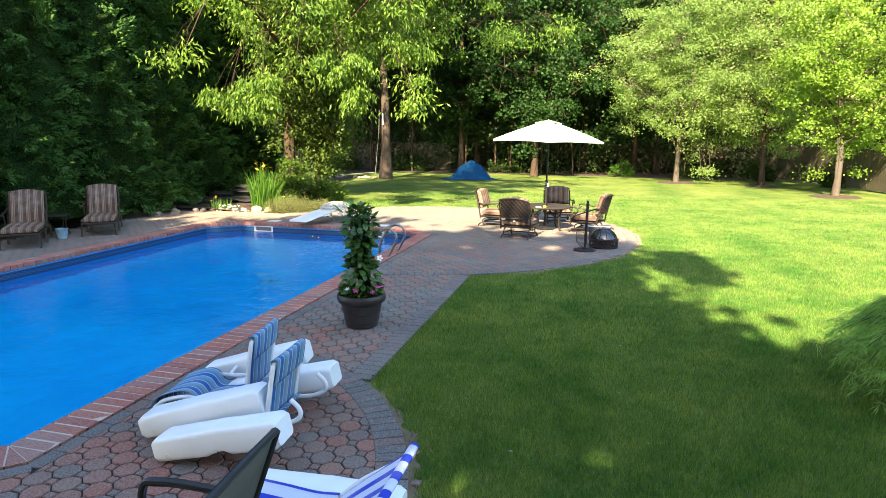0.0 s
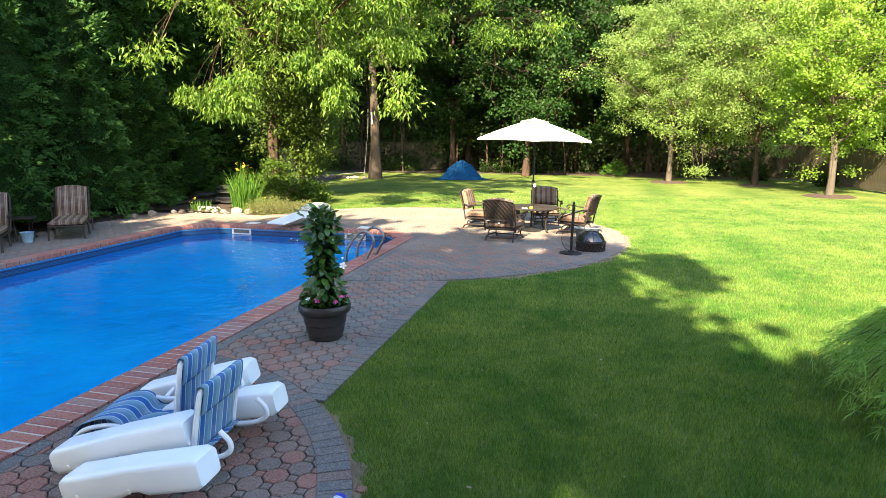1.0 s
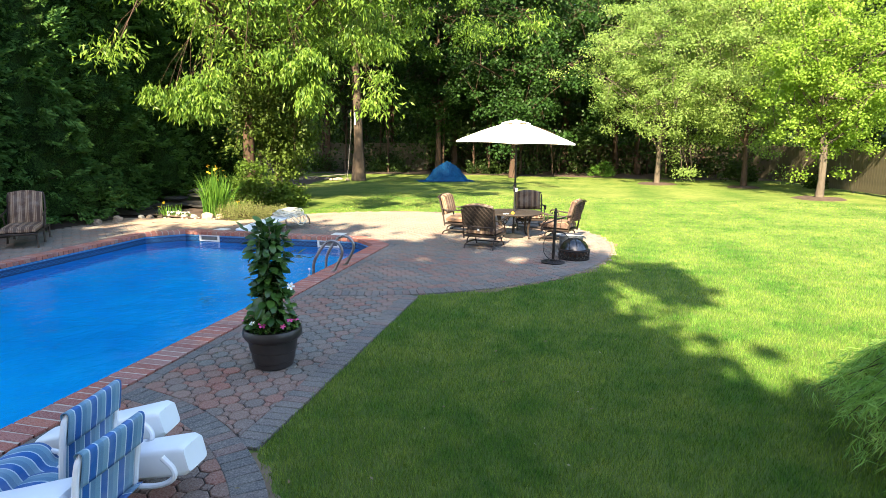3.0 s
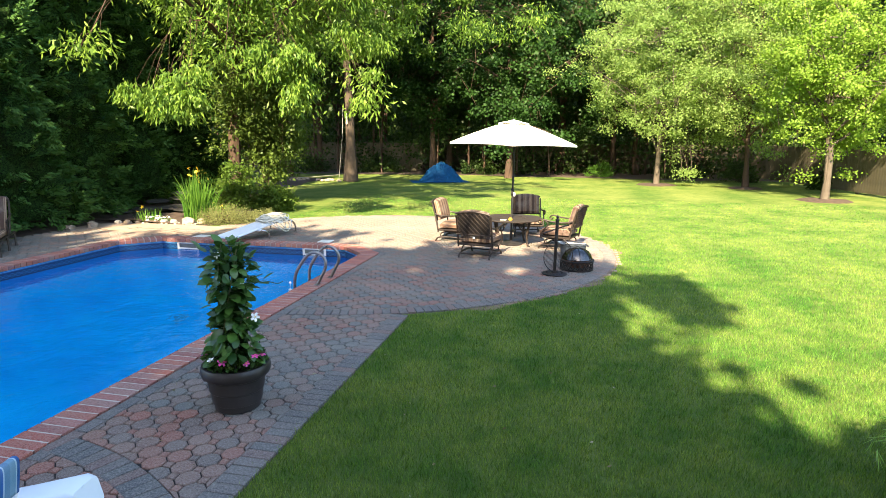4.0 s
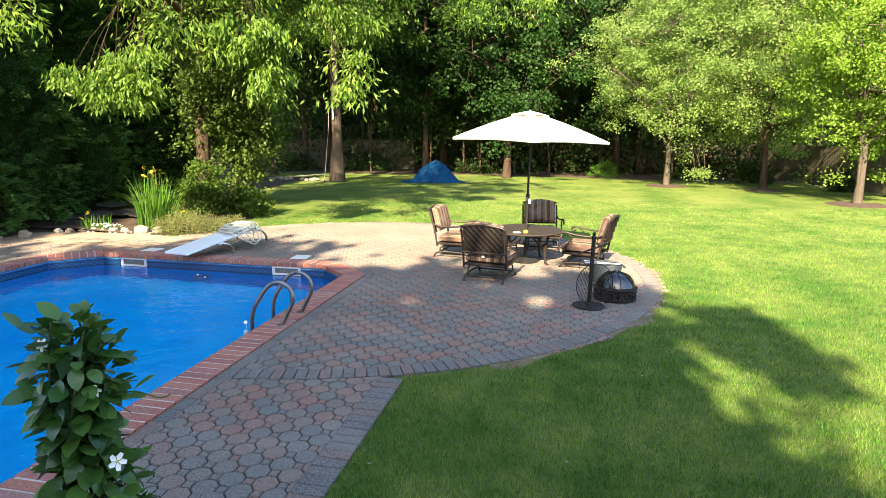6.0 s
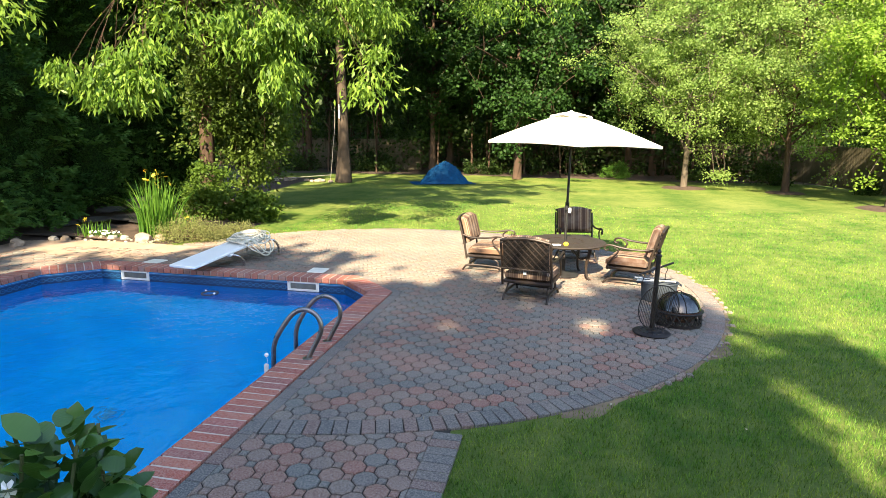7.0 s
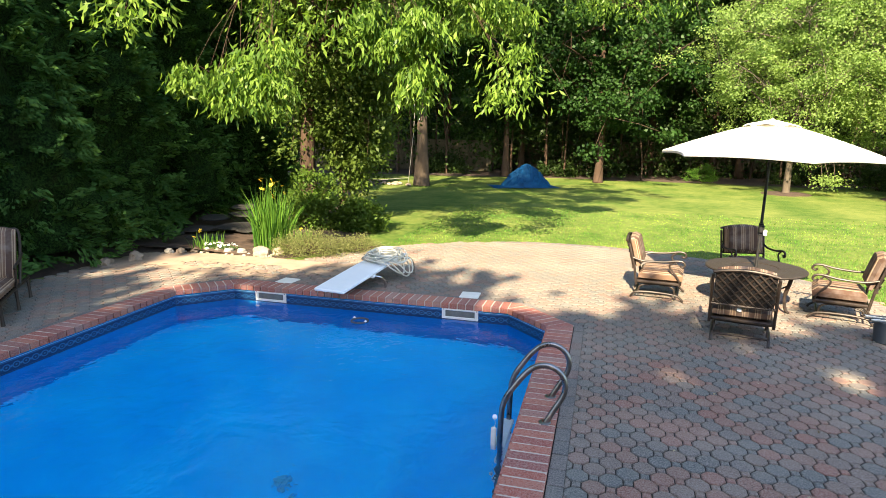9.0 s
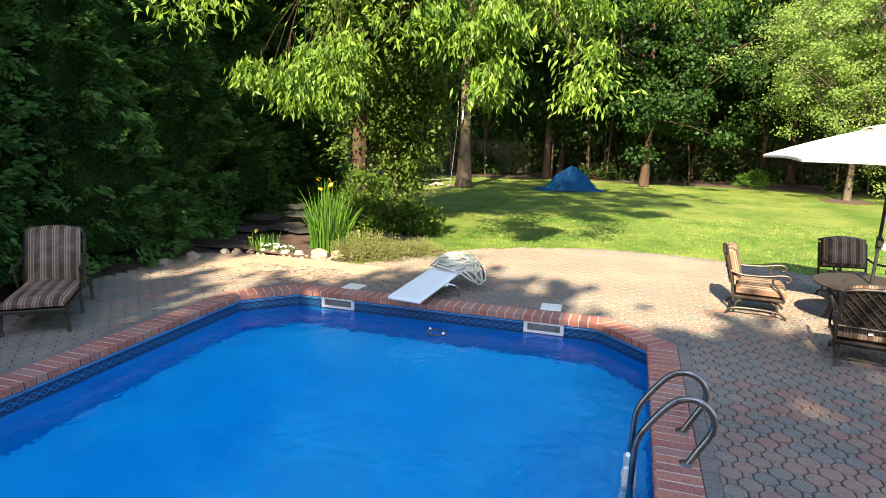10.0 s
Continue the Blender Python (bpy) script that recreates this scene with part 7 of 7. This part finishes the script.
# ---- edging courses ----
edge_piece = brick_mesh("edging_paver", [(-0.048, -0.105), (0.048, -0.105), (0.048, 0.105), (-0.048, 0.105)], -0.04, 0.004, EDGER, 0.007)


def edging(x, y, rz):
    o = new("edging_paver", edge_piece)
    o.parent = deck
    o.matrix_basis = pose(x, y, rngb.uniform(-0.002, 0.002), rngb.uniform(-0.7, 0.7), rngb.uniform(-0.7, 0.7), rz + rngb.uniform(-1.5, 1.5))


def arc_course(centre, r, a0, a1, pitch=0.103):
    n = int(abs(a1 - a0) * math.pi / 180 * r / pitch)
    for i in range(n):
        a = a0 + (a1 - a0) * (i + 0.5) / n
        edging(centre[0] + r * math.cos(radians(a)), centre[1] + r * math.sin(radians(a)), a - 90)


arc_course(PATIO, PATIO_R - 0.11, -84, 108)
arc_course(SOUTH, SOUTH_R - 0.11, -20, 84)
for i in range(40):
    edging(WALK_X - 0.105, 5.02 + i * 0.103, 90)

stone_piece = brick_mesh("border_stone", [(-0.098, -0.056), (0.098, -0.056), (0.098, 0.056), (-0.098, 0.056)], -0.04, 0.002, EDGER, 0.005)
ra = pool_ring(0.362)
for i in range(8):
    (x0, y0), (x1, y1) = ra[i], ra[(i + 1) % 8]
    L = math.hypot(x1 - x0, y1 - y0)
    n = max(1, round(L / 0.203))
    for k in range(n):
        f = (k + 0.5) / n
        o = new("border_stone", stone_piece)
        o.parent = deck
        o.matrix_basis = pose(x0 + (x1 - x0) * f, y0 + (y1 - y0) * f, rngb.uniform(-0.002, 0.001), rngb.uniform(-0.5, 0.5), rngb.uniform(-0.5, 0.5), math.degrees(math.atan2(y1 - y0, x1 - x0)) + rngb.uniform(-0.8, 0.8)) @ Matrix.Diagonal((L / n / 0.203, 1, 1, 1))

# ---- octagonal pavers, each with a small square key on one side ----
P = 0.1585
SQ = P * math.tan(radians(22.5))
D = P * math.sqrt(2)


def outlines(g):
    """A paver and its key, drawn in by g on every side."""
    r = (P / 2 - g) / math.cos(radians(22.5))
    a, b = P / 2 + g, P / 2 + SQ - g
    return [[(r * math.cos(radians(22.5 + 45 * k)), r * math.sin(radians(22.5 + 45 * k))) for k in range(8)],
            [(a, g - SQ / 2), (b, g - SQ / 2), (b, SQ / 2 - g), (a, SQ / 2 - g)]]


def paver_mesh():
    vs, fs = [], []
    for a, b in zip(outlines(0.0045), outlines(0.0115)):
        k, n = len(vs), len(a)
        vs += [(x, y, -0.03) for x, y in a] + [(x, y, -0.006) for x, y in a] + [(x, y, 0.0) for x, y in b]
        fs.append(tuple(k + 2 * n + i for i in range(n)))
        for i in range(n):
            q = (i + 1) % n
            fs += [(k + i, k + q, k + n + q, k + n + i), (k + n + i, k + n + q, k + 2 * n + q, k + 2 * n + i)]
    return mesh_from("paver", vs, fs, PAVER_ONE)


oct_piece = paver_mesh()
near_o = 0
many_v, many_f = [], []
red_v, red_f = [], []


def add_many(me, m):
    vs, fs = (red_v, red_f) if m.translation.y < 6.2 else (many_v, many_f)
    k = len(vs)
    vs.extend(tuple(m @ v.co) for v in me.vertices)
    fs.extend(tuple(k + i for i in p.vertices) for p in me.polygons)


def cut(pts, nx, ny, d):
    """What is left of an outline where nx * x + ny * y < d."""
    out = []
    for (x0, y0), (x1, y1) in zip(pts, pts[1:] + pts[:1]):
        a, b = nx * x0 + ny * y0 - d, nx * x1 + ny * y1 - d
        if a < 0:
            out.append((x0, y0))
        if (a < 0) != (b < 0):
            f = a / (a - b)
            out.append((x0 + (x1 - x0) * f, y0 + (y1 - y0) * f))
    return out


def add_cut(pts, z):
    """A paver sawn to fit against a border course."""
    n = len(pts)
    area = 0.5 * sum(x0 * y1 - x1 * y0 for (x0, y0), (x1, y1) in zip(pts, pts[1:] + pts[:1]))
    if n < 3 or area < 0.0006:
        return
    cx, cy = sum(p[0] for p in pts) / n, sum(p[1] for p in pts) / n
    ins = []
    for x, y in pts:
        f = 1 - 0.0065 / max(math.hypot(x - cx, y - cy), 0.013)
        ins.append((cx + (x - cx) * f, cy + (y - cy) * f))
    vs, fs = (red_v, red_f) if cy < 6.2 else (many_v, many_f)
    k = len(vs)
    vs.extend([(x, y, -0.03) for x, y in pts] + [(x, y, z - 0.0055) for x, y in pts] + [(x, y, z) for x, y in ins])
    fs.append(tuple(k + 2 * n + i for i in range(n)))
    for i in range(n):
        q = (i + 1) % n
        fs.extend([(k + i, k + q, k + n + q, k + n + i), (k + n + i, k + n + q, k + 2 * n + q, k + 2 * n + i)])


def pool_side(x, y):
    """The pool wall that a place on the deck lies beyond: its outward direction, and how far off it is."""
    q = math.sqrt(0.5)
    mx, my = (PE + PW) / 2, (PN + PS) / 2
    reach = ((PE - PW) / 2 + (PN - PS) / 2 - CUT) * q
    sides = [(1, 0, PE), (-1, 0, -PW), (0, 1, PN), (0, -1, -PS)] + [(sx * q, sy * q, reach + (sx * mx + sy * my) * q) for sx in (-1, 1) for sy in (-1, 1)]
    return max(sides, key=lambda e: e[0] * x + e[1] * y - e[2])


whole = outlines(0.0045)
spots = []
for i in range(-2, 64):
    for j in range(-6, 96):
        for h in (0, 1):
            spots.append((-11.6 + (i + 0.5 * h) * D, -1.0 + (j + 0.5 * h) * D))
for px, py in spots:
    lines = []
    nx, ny, d = pool_side(px, py)
    lines.append((-nx, -ny, -(d + 0.420)))
    # the soldier courses of the two round patios run on across the walk
    inside = False
    for (cx, cy), r, on in ((PATIO, PATIO_R, px > -3.75), (SOUTH, SOUTH_R, px > -3.95 and py > 1.9)):
        q = math.hypot(px - cx, py - cy)
        if not on or q < 0.5:
            inside |= q < r
            continue
        ux, uy = (px - cx) / q, (py - cy) / q
        if q < r - 0.11:
            inside = True
            lines.append((ux, uy, ux * cx + uy * cy + r - 0.213))
        else:
            lines.append((-ux, -uy, -(ux * cx + uy * cy + r + 0.003)))
    if not inside and px > -3.6 and 4.0 < py < 10.0:
        lines.append((1, 0, WALK_X - 0.213))
    elif not inside and not in_deck(px, py):
        continue
    z = rngb.uniform(-0.003, 0.001)
    pieces, sawn = [], False
    for one in whole:
        pts = [(px + x, py + y) for x, y in one]
        for a, b, d in lines:
            sawn |= any(a * x + b * y >= d for x, y in pts)
            pts = cut(pts, a, b, d)
        pieces.append(pts)
    if sawn:
        for pts in pieces:
            add_cut(pts, z)
        continue
    m = pose(px, py, z, rngb.uniform(-0.8, 0.8), rngb.uniform(-0.8, 0.8), rngb.uniform(-1.0, 1.0))
    if 7.9 < py < 12.0 and px > -3.45 and near_o < 300:
        near_o += 1
        o = new("paver", oct_piece)
        o.parent = deck
        o.matrix_basis = m
    else:
        add_many(oct_piece, m)
south = new("pavers", mesh_from("pavers", red_v, red_f, PAVER_RED))
south.parent = deck
tagged(south, "octagonal concrete pavers, mostly brown-red", kind="stuff")
rest = new("pavers", mesh_from("pavers", many_v, many_f, PAVER_MANY))
rest.parent = deck
tagged(rest, "octagonal concrete pavers in reds and greys", kind="stuff")


# sand drifted over the paving by the planting bed and along the coping
def sand_film(x0, x1, y0, y1, cover, seed):
    vs, fs, ids = [], [], {}
    step = 0.04

    def vert(i, j):
        if (i, j) not in ids:
            ids[(i, j)] = len(vs)
            vs.append((x0 + i * step + rngb.uniform(-0.014, 0.014), y0 + j * step + rngb.uniform(-0.014, 0.014), 0.0045))
        return ids[(i, j)]

    for i in range(int((x1 - x0) / step)):
        for j in range(int((y1 - y0) / step)):
            x, y = x0 + (i + 0.5) * step, y0 + (j + 0.5) * step
            if not in_deck(x, y) or in_pool(x, y, 0.33) or y > north_edge(x) - 0.04:
                continue
            if noise.noise((x * 1.3, y * 2.2, seed)) * 0.5 + 0.4 * noise.noise((x * 7, y * 7, seed + 5)) + 0.12 * noise.noise((x * 23, y * 23, seed)) < cover(x, y):
                fs.append((vert(i, j), vert(i + 1, j), vert(i + 1, j + 1), vert(i, j + 1)))
    return tagged(new("drifted_sand", mesh_from("drifted_sand", vs, fs, DRIFT)), "thin sandy soil drifted over the paving", "sand", kind="stuff")


DRIFT = plain("drifted_sand", (0.21, 0.15, 0.105), (0.31, 0.23, 0.165), 3.0, 0.95, 0.0, 0.5, 110.0)
sand_film(-11.5, -6.9, 13.3, 15.15, lambda x, y: 0.57 - 0.55 * (north_edge(x) - y) / 1.2 - 0.18 * max(0.0, x + 9.2), 3)
